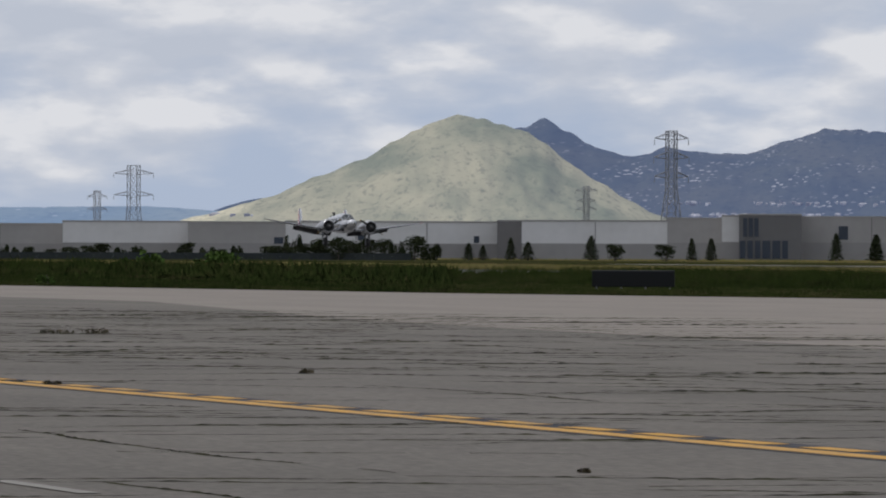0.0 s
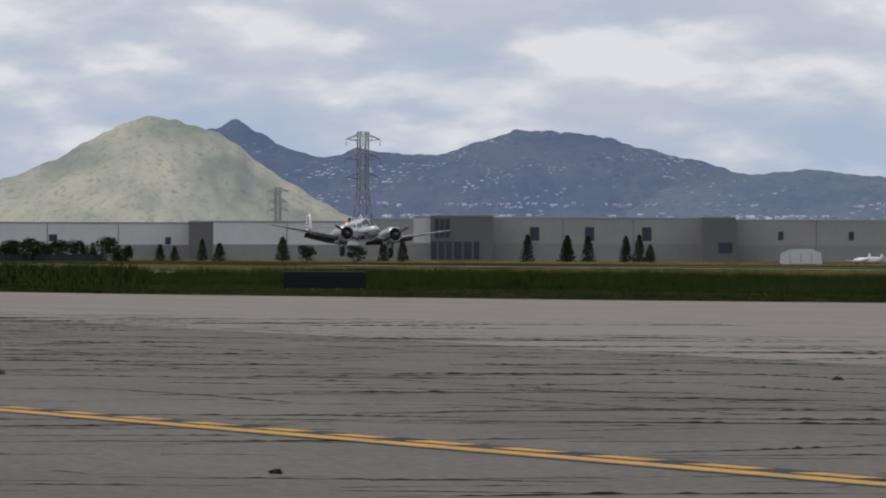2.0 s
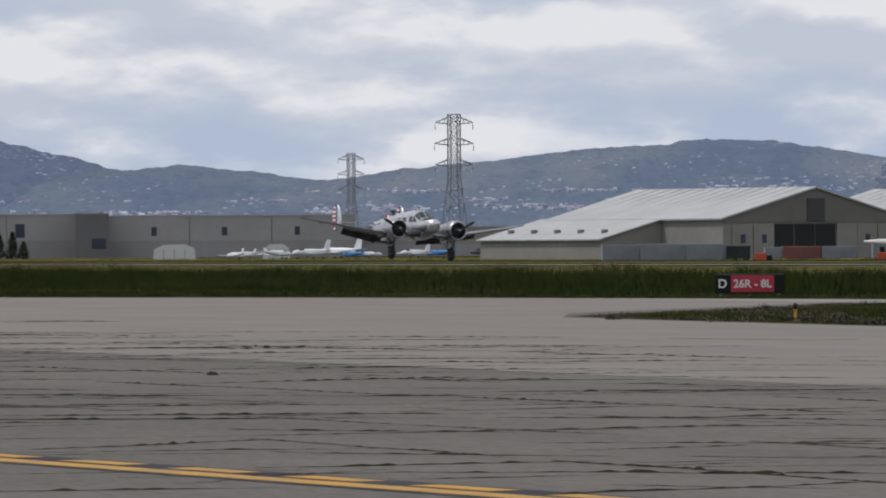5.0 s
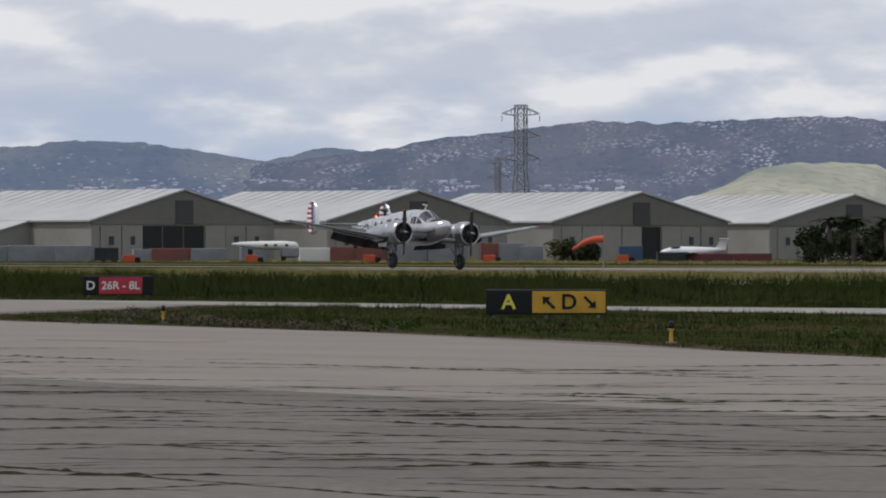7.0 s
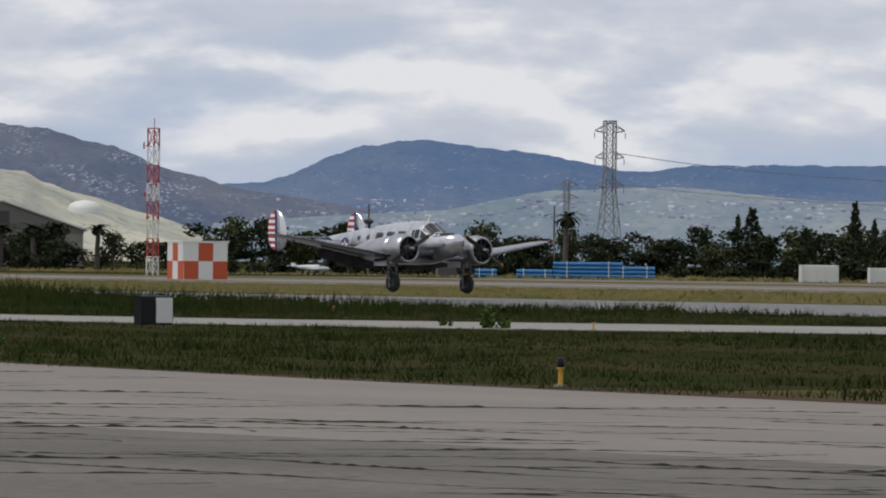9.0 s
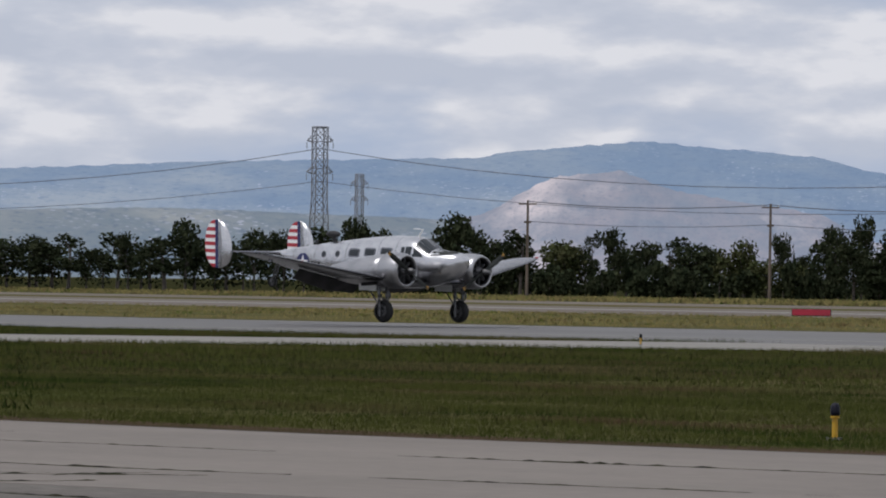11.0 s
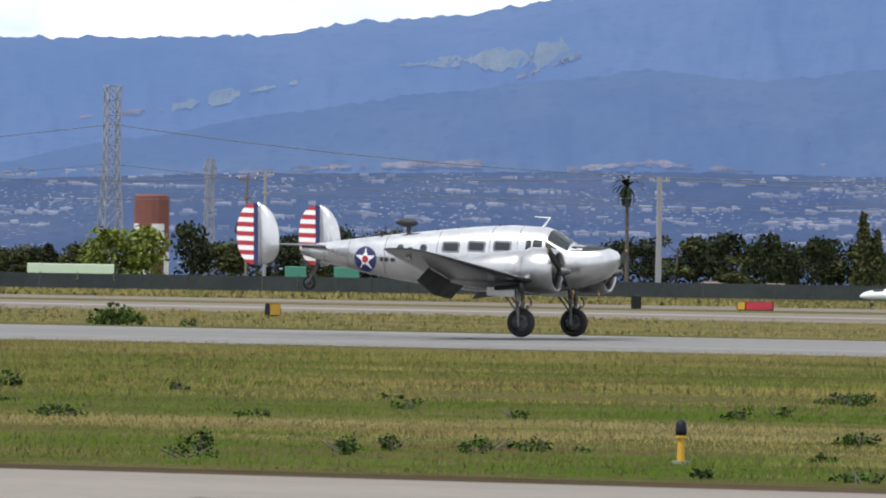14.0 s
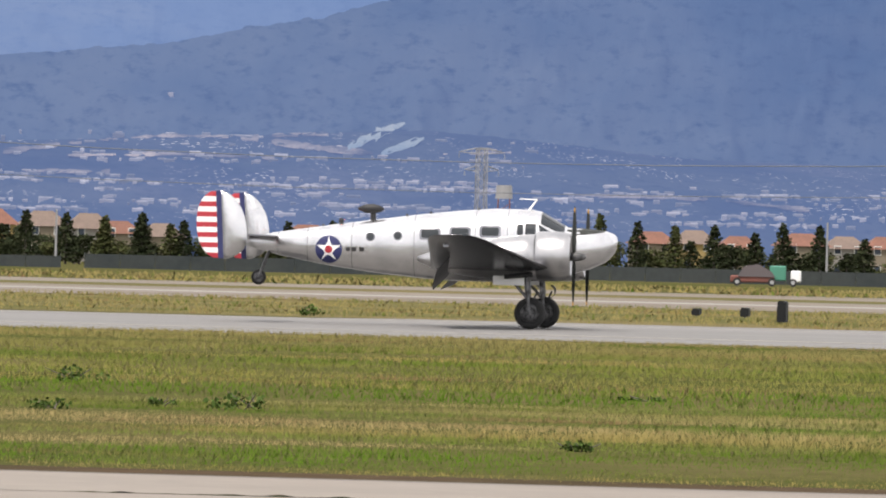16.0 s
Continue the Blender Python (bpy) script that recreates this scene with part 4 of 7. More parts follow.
    part("beacon_base", rod(B(), (-4.95, 0, 2.46), (-4.95, 0, 2.53), 0.07, 0.06, 12), "wheel_metal", p)
    shield = part("beacon_shield", rings(B(), [[(rr * math.cos(q), rr * math.sin(q), z) for q in np.linspace(.75, 2 * math.pi - .75, 14)] for rr, z in ((.06, 0), (.065, .06), (.05, .11), (.01, .13))], close=False), "black", p, "dark turning shield of the beacon")
    shield.matrix_basis = pose(-4.95, 0, 2.53)
    part("beacon_lamp", box(B(), .02, .05, -.045, .045, .01, .10, .01), "beacon", shield, "glowing red lamp")
    global BEACON
    BEACON = shield
    part("nose_light", rod(B(), (1.88, 0.1, 2.02), (1.94, 0.1, 2.0), 0.05), "glass", p)
    return p


plane = aeroplane()
# seconds, distance along the runway, height of the wheels, travel of the gear legs, nose-down pitch, bank, yaw
FLIGHT = [
    (0.0, -593.5, 1.86, .20, 0.9, -1.2, 0.4),
    (1.5, -525.4, 1.30, .20, 0.6, -1.3, 0.4),
    (3.0, -459.9, 0.97, .20, 0.4, -1.3, 0.4),
    (5.5, -358.1, 0.76, .19, 0.5, -2.1, 0.6),
    (7.0, -301.2, 0.48, .19, 0.7, -1.1, 1.3),
    (8.5, -247.2, 0.24, .19, 0.6, -0.7, 1.9),
    (9.0, -230.0, 0.13, .19, 0.6, -0.6, 2.1),
    (9.6, -209.6, 0.00, .18, 0.9, -0.3, 2.3),
    (10.3, -186.7, 0.00, .17, 1.3, 0.0, 2.4),
    (11.5, -149.4, 0.00, .15, 1.7, 0.0, 2.4),
    (12.0, -133.1, 0.00, .11, 1.8, 0.0, 2.2),
    (12.5, -117.5, 0.00, .10, 1.5, 0.0, 2.0),
    (13.0, -102.0, 0.00, .10, 1.3, 0.0, 2.0),
    (13.5, -87.05, 0.00, .10, 1.2, 0.0, 2.0),
    (14.0, -72.4, 0.00, .08, 1.7, 0.0, 1.6),
    (14.5, -57.95, 0.00, .07, 1.9, 0.0, 1.4),
    (15.0, -43.85, 0.00, .05, 1.2, 0.0, 1.0),
    (15.5, -30.0, 0.00, .04, -.2, 0.0, 0.6),
    (16.0, -16.6, 0.00, .02, -.25, 0.0, 0.2),
]


def travel(t):
    for p, q in zip(FLIGHT, FLIGHT[1:]):
        if p[0] <= t <= q[0]:
            return p[3] + (q[3] - p[3]) * (t - p[0]) / (q[0] - p[0])
    return FLIGHT[-1][3]


# ---- signs, lights and markings on the field ----
M["sign_red"] = material("sign_red", (0.42, 0.02, 0.045), 0.5, second=(0.33, 0.02, 0.04), scale=2)
M["sign_yellow"] = material("sign_yellow", (0.50, 0.29, 0.015), 0.5, second=(0.42, 0.24, 0.015), scale=2)
M["sign_black"] = material("sign_black", (0.012, 0.013, 0.014), 0.6, spec=0.15)
M["sign_pale"] = material("sign_pale", (0.62, 0.62, 0.58), 0.5)
M["sign_lemon"] = material("sign_lemon", (0.6, 0.55, 0.08), 0.5)
M["lens_blue"] = material("lens_blue", (0.008, 0.008, 0.016), 0.5, spec=0.2)
M["wood"] = material("wood", (0.16, 0.12, 0.09), 0.85, second=(0.1, 0.08, 0.06), scale=2, stretch=(1, 1, .2))
M["galvanised"] = material("galvanised", (0.26, 0.26, 0.27), 0.5, 0.3)
M["lattice"] = material("lattice", (0.26, 0.265, 0.285), 0.7, 0.0, second=(0.19, 0.195, 0.21), scale=0.3)
M["wire"] = material("wire", (0.10, 0.11, 0.13), 0.6)


def text_bmesh(body, size, depth=0.004):
    cu = bpy.data.curves.new("text", "FONT")
    cu.body, cu.size, cu.extrude, cu.align_x, cu.align_y = body, size, depth, "CENTER", "CENTER"
    cu.offset = size * 0.022
    ob = bpy.data.objects.new("text", cu)
    me = ob.to_mesh()
    bm = B()
    bm.from_mesh(me)
    ob.to_mesh_clear()
    bpy.data.objects.remove(ob)
    bmesh.ops.rotate(bm, verts=bm.verts, cent=(0, 0, 0), matrix=Matrix.Rotation(math.pi / 2, 3, "X"))
    return bm


def arrow(bm, x, z, s, turn):
    pts = [(-.5, -.09), (.12, -.09), (.12, -.32), (.5, 0), (.12, .32), (.12, .09), (-.5, .09)]
    c, n = math.cos(radians(turn)), math.sin(radians(turn))
    out = [(x + s * (px * c - pz * n), z + s * (px * n + pz * c)) for px, pz in pts]
    a = [bm.verts.new((px, -0.145, pz)) for px, pz in out]
    b = [bm.verts.new((px, -0.13, pz)) for px, pz in out]
    bm.faces.new(a)
    for i in range(7):
        bm.faces.new((a[i], a[(i + 1) % 7], b[(i + 1) % 7], b[i]))
    bmesh.ops.recalc_face_normals(bm, faces=bm.faces)
    return bm


def airfield_sign(x, y, turn, panels, height, label, group=""):
    """A lit guidance sign on short legs: panels are (width, material, lettering, letter material); arrows are given as degrees."""
    p = tagged(empty("airfield_sign", pose(x, y, 0, 0, 0, turn)), label, "sign", group)
    w = sum(q[0] for q in panels)
    z0 = height * 0.12
    prof = [(-.12, z0), (-.13, height * .6), (-.1, height * .97), (0, height), (.1, height * .97), (.13, height * .6), (.12, z0)]
    part("housing", rings(B(), [[(xx, yy, zz) for yy, zz in prof] for xx in (-w / 2, w / 2)]), "sign_black", p)
    u = -w / 2
    for pw, mat, words, ink in panels:
        part("panel", box(B(), u + .03, u + pw - .03, -.137, -.1, z0 + .04, height * .93, 0.004), mat, p)
        mid = (z0 + height * .96) / 2
        for word, dx, size in words:
            if isinstance(word, (int, float)):
                part("arrow", arrow(B(), u + pw / 2 + dx, mid, size, word), ink, p)
            else:
                bm = text_bmesh(word, size)
                bmesh.ops.translate(bm, verts=bm.verts, vec=(u + pw / 2 + dx, -.143, mid))
                part("lettering", bm, ink, p)
        u += pw
    for i in range(int(w) + 1):
        xx = -w / 2 + .2 + i * (w - .4) / max(1, int(w))
        part("leg", rod(B(), (xx, 0, -.02), (xx, 0, z0), .04), "galvanised", p)
    return p


SG = "airfield guidance signs"
airfield_sign(-300.46, 100.71, 70, [(3.75, "sign_black", (), "sign_black")], .86, "long black back of an airfield guidance sign in grass", SG)
airfield_sign(-213.33, 109.59, 63, [(.52, "sign_black", (("D", 0, .42),), "sign_pale"), (1.55, "sign_red", (("26R - 8L", 0, .38),), "sign_pale"), (.33, "sign_black", (), "sign_black")], .76, "red runway sign with white lettering beside a black letter panel", SG)
airfield_sign(-146.07, 86.80, 60, [(1.1, "sign_black", (("A", 0.0, .5),), "sign_lemon"), (1.85, "sign_yellow", ((135, -.5, .42), ("D", 0, .52), (-45, .52, .4)), "sign_black")], .70, "black and yellow taxiway sign with lettering and arrows", SG)
airfield_sign(-134.79, 92.70, 100, [(.45, "sign_black", (), "sign_black"), (.6, "sign_pale", (), "sign_black")], .78, "small pale-sided airfield sign seen nearly end-on", SG)
airfield_sign(-70.60, 135.26, 46, [(.68, "sign_black", (), "sign_black"), (.4, "sign_yellow", (), "sign_black")], .62, "black and yellow airfield sign box at the runway edge", SG)
airfield_sign(-76.56, 215.93, 20, [(.95, "sign_black", (), "sign_black")], .38, "small dark airfield marker sign beyond the runway", SG)
airfield_sign(-134.64, 348.61, 15, [(.45, "sign_yellow", (), "sign_black"), (1.5, "sign_red", (), "sign_black")], .55, "low red and yellow airfield sign in dry grass", SG)
airfield_sign(-134.21, 222.44, 25, [(1.35, "sign_red", (), "sign_black")], .36, "low red airfield sign in dry grass", SG)
airfield_sign(-229.89, 268.10, 35, [(2.0, "sign_red", (), "sign_black")], .42, "low red airfield sign in dry grass", SG)
airfield_sign(-110.01, 234.94, 70, [(.6, "sign_yellow", (), "sign_black")], .55, "small yellow airfield marker sign", SG)
airfield_sign(-137.30, 338.15, 80, [(.6, "sign_black", (), "sign_black")], .8, "small black upright marker sign", SG)
airfield_sign(-170.96, 217.32, 95, [(.6, "sign_pale", (), "sign_black")], .5, "small pale airfield marker sign", SG)
airfield_sign(-189.04, 241.43, 80, [(.5, "sign_black", (), "sign_black")], .5, "small black airfield marker sign", SG)
airfield_sign(-176.18, 531.24, 10, [(.8, "sign_black", (), "sign_black")], .4, "small black airfield marker sign", SG)
for gx, gy, hh in ((-12.38, 202.77, .72), (-15.13, 227.78, .34), (-16.88, 229.81, .26)):
    airfield_sign(gx, gy, 84, [(.5, "sign_black", (), "sign_black")], hh, "small dark end-on marker board in dry grass", SG)


def edge_light(x, y, h, lens):
    p = tagged(empty("edge_light", pose(x, y, 0)), "taxiway edge light on a yellow stem with a dark lens" if lens == "lens_blue" else "low runway edge light", "light", "edge lights")
    part("stem", rod(B(), (0, 0, -.02), (0, 0, h * .62), h * .09, h * .075, 10), "sign_yellow", p, "yellow stem")
    part("collar", rod(B(), (0, 0, h * .6), (0, 0, h * .66), h * .13, None, 10), "sign_yellow", p)
    part("lens", rings(B(), [[(r * math.cos(a), r * math.sin(a), z) for a in np.linspace(0, 2 * math.pi, 12, endpoint=False)] for r, z in
                             ((h * .12, h * .66), (h * .135, h * .75), (h * .125, h * .92), (h * .08, h), (h * .02, h * 1.02))]), lens, p, "dark blue lens", smooth=True)
    part("base", rod(B(), (0, 0, -.02), (0, 0, .03), h * .24, None, 12), "concrete", p, "concrete base")


for gx, gy in ((-140.79, 73.49), (-105.85, 65.50), (-74.14, 57.67), (-49.10, 57.68), (-23.60, 59.27), (-11.86, 55.34)):
    edge_light(gx, gy, .40, "lens_blue")
for gx, gy in ((-104.41, 141.03), (-91.62, 152.29), (-82.13, 154.75), (-123.42, 137.00), (-134.84, 105.89), (-178.74, 129.86), (-170.97, 101.90)):
    edge_light(gx, gy, .30, "sign_black")


def strip(pts, width, z, h=0.003):
    """A thin painted band along a plan line."""
    bm = B()
    for (x0, y0), (x1, y1) in zip(pts, pts[1:]):
        d = Vector((x1 - x0, y1 - y0)).normalized()
        n = Vector((-d.y, d.x)) * width / 2
        slab(bm, [(x0 - n.x, y0 - n.y), (x1 - n.x, y1 - n.y), (x1 + n.x, y1 + n.y), (x0 + n.x, y0 + n.y)], z, z + h)
    return bm


def marking(name, bm, mat, label):
    return tagged(part(name, bm, mat), label, "marking", kind="structure")


marking("trim", strip([(-400, 21.9), (-120, 20.75), (-50, 20.2), (60, 19.6)], 0.95, 0.021, 0.003), "black_paint", "black border of the taxiway line")
marking("solid_line", strip([(-400, 21.68), (-120, 20.53), (-50, 19.98), (60, 19.38)], 0.30, 0.026), "yellow_paint", "solid yellow taxiway line")
dash = B()
xx = -300.0
while xx < 40:
    yy = 20.75 + (xx + 120) * -0.0079 + 0.22
    x1 = xx + 1.35
    y1 = yy - 1.35 * .0079
    slab(dash, [(xx, yy - .13), (x1, y1 - .13), (x1, y1 + .13), (xx, yy + .13)], 0.026, 0.029)
    xx += 2.3
marking("dashed_line", dash, "yellow_paint", "dashed yellow taxiway line")
marking("pale_line", strip([(-49.08, 11.62), (-46.39, 11.62)], .16, .026), "concrete", "faded white painted line")
marking("faded_line", strip([(-114.17, 57.51), (-110.04, 58.15)], 1.2, .026), "faded_paint", "worn orange paint on the taxiway")
bm = slab(B(), [(-330, 55), (-220, 57), (-160, 47), (-60, 38), (60, 36), (60, 51.5), (-30, 51.7), (-52, 52.5), (-75, 55.9), (-97, 60.7), (-122, 67.9), (-150, 72), (-160, 77), (-183, 96.5), (-208, 99.5), (-235, 88.8), (-265, 80.5), (-317, 74.2)], .0, .0225)
marking("resurfaced_band", bm, "asphalt_pale", "paler resurfaced edge of the taxiway")
marking("runway_patch", strip([(-700, 157), (300, 157)], 1.2, .019, .003), "concrete", "worn white runway edge line")
marking("runway_patch", strip([(-700, 183), (300, 183)], .9, .019, .003), "concrete", "worn white runway edge line")
marking("gravel_path", strip([(-900, 300), (600, 304)], 9, .011, .003), "concrete", "pale old paving across the gravel")
marking("gravel_path", strip([(-900, 345), (600, 352)], 26, .011, .002), "dry_earth", "straw-coloured grass band in the gravel")


# ---- weeds along the cracks in the asphalt ----
def crack_weeds():
    rng = np.random.default_rng(4)
    V, F = [], []

    def run(x, y, heading, length, wide, tall, wander):
        n = max(3, int(length / 0.11))
        prev = None
        h = heading
        k0 = rng.uniform(0, 6)
        wide *= 0.5
        for i in range(n):
            h += rng.normal(0, wander * .8)
            h += (heading - h) * 0.2
            x += math.cos(h) * 0.11
            y += math.sin(h) * 0.11
            if y < 9 or y > 51 + max(0, -x - 60) * 0.2:
                break
            swell = math.sin(i * .09 + k0) * math.sin(i * .031 + 2 * k0)
            u = (rng.random() ** 3 * 1.5 + 0.2) * (0.5 + 0.5 * swell) * min(1.0, (i + 1) * .1, (n - i) * .1)
            if swell < -.55:
                prev = None
                continue
            u = max(0.02, u)
            nx, ny = -math.sin(h) * wide * (0.4 + u), math.cos(h) * wide * (0.4 + u)
            k = len(V)
            V.extend([(x - nx, y - ny, 0.0232), (x, y, 0.0238 + tall * u), (x + nx, y + ny, 0.0232)])
            if prev is not None:
                F.extend([(prev, k, k + 1, prev + 1), (prev + 1, k + 1, k + 2, prev + 2)])
            prev = k

    for y0 in (12.6, 15.2, 24.3, 27.2, 29.8, 33.5, 36.0, 40.5, 47.5):
        x = -260.0
        while x < 10:
            ln = rng.uniform(9, 45)
            run(x, y0 + rng.normal(0, .25), rng.normal(-.006, .022), ln, .05, rng.uniform(.006, .018), .06)
            x += ln + rng.uniform(.5, 16)
    for k in range(640):
        r = rng.uniform(46, 190)
        b = radians(rng.uniform(-79, -50))
        x, y = r * math.sin(b), r * math.cos(b)
        if y < 9 or y > 50:
            continue
        heading = math.atan2(math.cos(b + math.pi / 2), math.sin(b + math.pi / 2)) + rng.normal(0, .35)
        ln = rng.uniform(1.0, 9) * (r / 80)
        run(x, y, heading, ln, rng.uniform(.022, .055), rng.uniform(.005, .018), .2)
    for k in range(170):
        b = radians(rng.uniform(-79, -46))
        y = rng.uniform(24, 42)
        x = y * math.tan(b)
        if x < -210:
            continue
        heading = math.atan2(math.cos(b + math.pi / 2), math.sin(b + math.pi / 2)) + rng.normal(0, .5)
        run(x, y, heading, rng.uniform(.6, 3.5), rng.uniform(.04, .12), rng.uniform(.008, .022), .25)
    me = bpy.data.meshes.new("crack_weeds")
    me.from_pydata(V, [], F)
    me.materials.append(M["crack"])
    return tagged(new("crack_weeds", me), "dark weeds and dirt filling long cracks in asphalt", "weeds", kind="stuff")


crack_weeds()


# ---- plants ----
M["leaf_dark"] = material("leaf_dark", (0.022, 0.030, 0.016), 0.9, second=(0.040, 0.046, 0.024), scale=0.5, spread=0.45, spec=0.0)
M["leaf_mid"] = material("leaf_mid", (0.045, 0.058, 0.022), 0.9, second=(0.075, 0.075, 0.035), scale=0.5, spread=0.45, spec=0.0)
M["leaf_bright"] = material("leaf_bright", (0.13, 0.17, 0.035), 0.9, second=(0.17, 0.19, 0.05), scale=0.5, spread=0.35, spec=0.0)
M["bark"] = material("bark", (0.10, 0.085, 0.07), 0.95, second=(0.06, 0.05, 0.045), scale=3)
M["weed"] = material("weed", (0.040, 0.070, 0.017), 0.85, second=(0.062, 0.092, 0.026), scale=1.5, spread=0.4, spec=0.0)
M["weed_dry"] = material("weed_dry", (0.10, 0.085, 0.055), 0.9, second=(0.05, 0.05, 0.035), scale=1.5, spread=0.4, spec=0.0)


def grass_material(name, tones, strips=()):
    """Blades whose colour drifts over the field in patches; tones: base and four patch colours."""
    m = bpy.data.materials.new(name)
    m.use_nodes = True
    n, l = m.node_tree.nodes, m.node_tree.links
    b = n["Principled BSDF"]
    b.inputs["Roughness"].default_value, b.inputs["Specular IOR Level"].default_value = 0.95, 0.0
    co = n.new("ShaderNodeTexCoord")
    mp = n.new("ShaderNodeMapping")
    mp.inputs["Scale"].default_value = (0.35, 1.0, 0.0)
    l.new(co.outputs["Object"], mp.inputs["Vector"])
    col = None
    for (sc, lo, hi, seed), colour in zip(((0.16, .0, .0, 0), (0.13, .54, .66, 3), (0.45, .54, .64, 9), (0.33, .58, .68, 17), (1.6, .56, .74, 21)), tones):
        if col is None:
            r = n.new("ShaderNodeRGB")
            r.outputs[0].default_value = (*colour, 1)
            col = r.outputs[0]
            if strips:
                sep = n.new("ShaderNodeSeparateXYZ")
                l.new(co.outputs["Object"], sep.inputs[0])
                wob = n.new("ShaderNodeTexNoise")
                wob.inputs["Scale"].default_value, wob.inputs["Detail"].default_value = 0.22, 5
                l.new(mp.outputs[0], wob.inputs["Vector"])
                amp = n.new("ShaderNodeMath")
                amp.operation = "MULTIPLY_ADD"
                l.new(wob.outputs["Fac"], amp.inputs[0])
                amp.inputs[1].default_value = 34.0
                l.new(sep.outputs["Y"], amp.inputs[2])
                pos = n.new("ShaderNodeMapRange")
                pos.inputs["From Min"].default_value, pos.inputs["From Max"].default_value = 67.0, 167.0
                l.new(amp.outputs[0], pos.inputs["Value"])
                band = n.new("ShaderNodeValToRGB")
                cr = band.color_ramp
                cr.elements[0].position, cr.elements[0].color = (strips[0][0] - 50) / 100, (*strips[0][1], 1)
                cr.elements[1].position, cr.elements[1].color = (strips[-1][0] - 50) / 100, (*strips[-1][1], 1)
                for yy, tone in strips[1:-1]:
                    cr.elements.new((yy - 50) / 100).color = (*tone, 1)
                l.new(pos.outputs[0], band.inputs[0])
                col = band.outputs[0]
            continue
        off = n.new("ShaderNodeVectorMath")
        off.inputs[1].default_value = (seed, seed * 2, 0)
        l.new(mp.outputs[0], off.inputs[0])
        t = n.new("ShaderNodeTexNoise")
        t.inputs["Scale"].default_value, t.inputs["Detail"].default_value = sc, 4
        l.new(off.outputs[0], t.inputs["Vector"])
        r = n.new("ShaderNodeValToRGB")
        r.color_ramp.elements[0].position, r.color_ramp.elements[1].position = lo, hi
        l.new(t.outputs["Fac"], r.inputs[0])
        x = n.new("ShaderNodeMixRGB")
        l.new(r.outputs[0], x.inputs[0])
        l.new(col, x.inputs[1])
        x.inputs[2].default_value = (*colour, 1)
        col = x.outputs[0]
    g = n.new("ShaderNodeNewGeometry")
    h = n.new("ShaderNodeHueSaturation")
    v = n.new("ShaderNodeMapRange")
    v.inputs["To Min"].default_value, v.inputs["To Max"].default_value = 0.9, 1.1
    l.new(g.outputs["Random Per Island"], v.inputs["Value"])
    l.new(v.outputs[0], h.inputs["Value"])
    l.new(col, h.inputs["Color"])
    l.new(h.outputs[0], b.inputs["Base Color"])
    return m


M["grass"] = grass_material("grass", ((0.092, 0.100, 0.016), (0.185, 0.150, 0.052), (0.060, 0.088, 0.013), (0.125, 0.082, 0.042), (0.155, 0.135, 0.058)),
    # strips along the taxiway: trodden brown, green, straw, green, mixed, dry towards the runway
    ((50, (0.135, 0.088, 0.045)), (53, (0.13, 0.10, 0.045)), (56, (0.060, 0.112, 0.010)), (61, (0.066, 0.108, 0.014)), (66, (0.22, 0.175, 0.080)), (72, (0.205, 0.168, 0.074)),
     (78, (0.052, 0.098, 0.010)), (88, (0.062, 0.104, 0.012)), (97, (0.155, 0.142, 0.042)), (110, (0.075, 0.105, 0.018)), (130, (0.145, 0.13, 0.045)), (148, (0.16, 0.135, 0.055))))
# lush green grass, darkened further in colour for the cloud shade over it
M["grass_lush_shaded"] = grass_material("grass_lush_shaded", ((0.017, 0.025, 0.007), (0.030, 0.034, 0.012), (0.007, 0.012, 0.004), (0.027, 0.023, 0.012), (0.036, 0.040, 0.015)))


def blades(name, xy, height, mat, label, per=6, spread=0.16, width=0.035, seed=1):
    """Tufts of upright blades at plan points, joined in one sheet of geometry."""
    rng = np.random.default_rng(seed)
    n = len(xy)
    base = np.repeat(np.column_stack([xy, np.zeros(n)]), per, axis=0)
    hh = np.repeat(height, per) * rng.uniform(.55, 1.25, n * per)
    base[:, :2] += rng.normal(0, spread, (n * per, 2))
    base[:, 2] = -0.01
    a = rng.uniform(0, 2 * np.pi, n * per)
    w = np.repeat(width * (0.6 + height / np.mean(height) * .5), per)
    side = np.column_stack([np.cos(a), np.sin(a), np.zeros(n * per)]) * w[:, None]
    lean = np.column_stack([rng.normal(0, .4, n * per) * hh, rng.normal(0, .4, n * per) * hh, hh * .9])
    away = np.einsum("ij,ij->i", np.cross(side, lean), base) > 0
    side[away] *= -1
    v = np.empty((n * per, 3, 3))
    v[:, 0], v[:, 1], v[:, 2] = base - side, base + side, base + lean
    k = n * per
    me = bpy.data.meshes.new(name)
    me.vertices.add(k * 3)
    me.vertices.foreach_set("co", v.reshape(-1))
    me.loops.add(k * 3)
    me.loops.foreach_set("vertex_index", np.arange(k * 3, dtype=np.int32))
    me.polygons.add(k)
    me.polygons.foreach_set("loop_start", np.arange(0, k * 3, 3, dtype=np.int32))
    me.update(calc_edges=True)
    soft = np.empty((k * 3, 3))
    soft[:] = (0.0, -0.25, 0.97)
    soft += rng.normal(0, 0.05, soft.shape)
    soft /= np.linalg.norm(soft, axis=1)[:, None]
    me.normals_split_custom_set_from_vertices(soft.tolist())
    me.materials.append(M[mat])
    return tagged(new(name, me), label, "grass", kind="stuff")


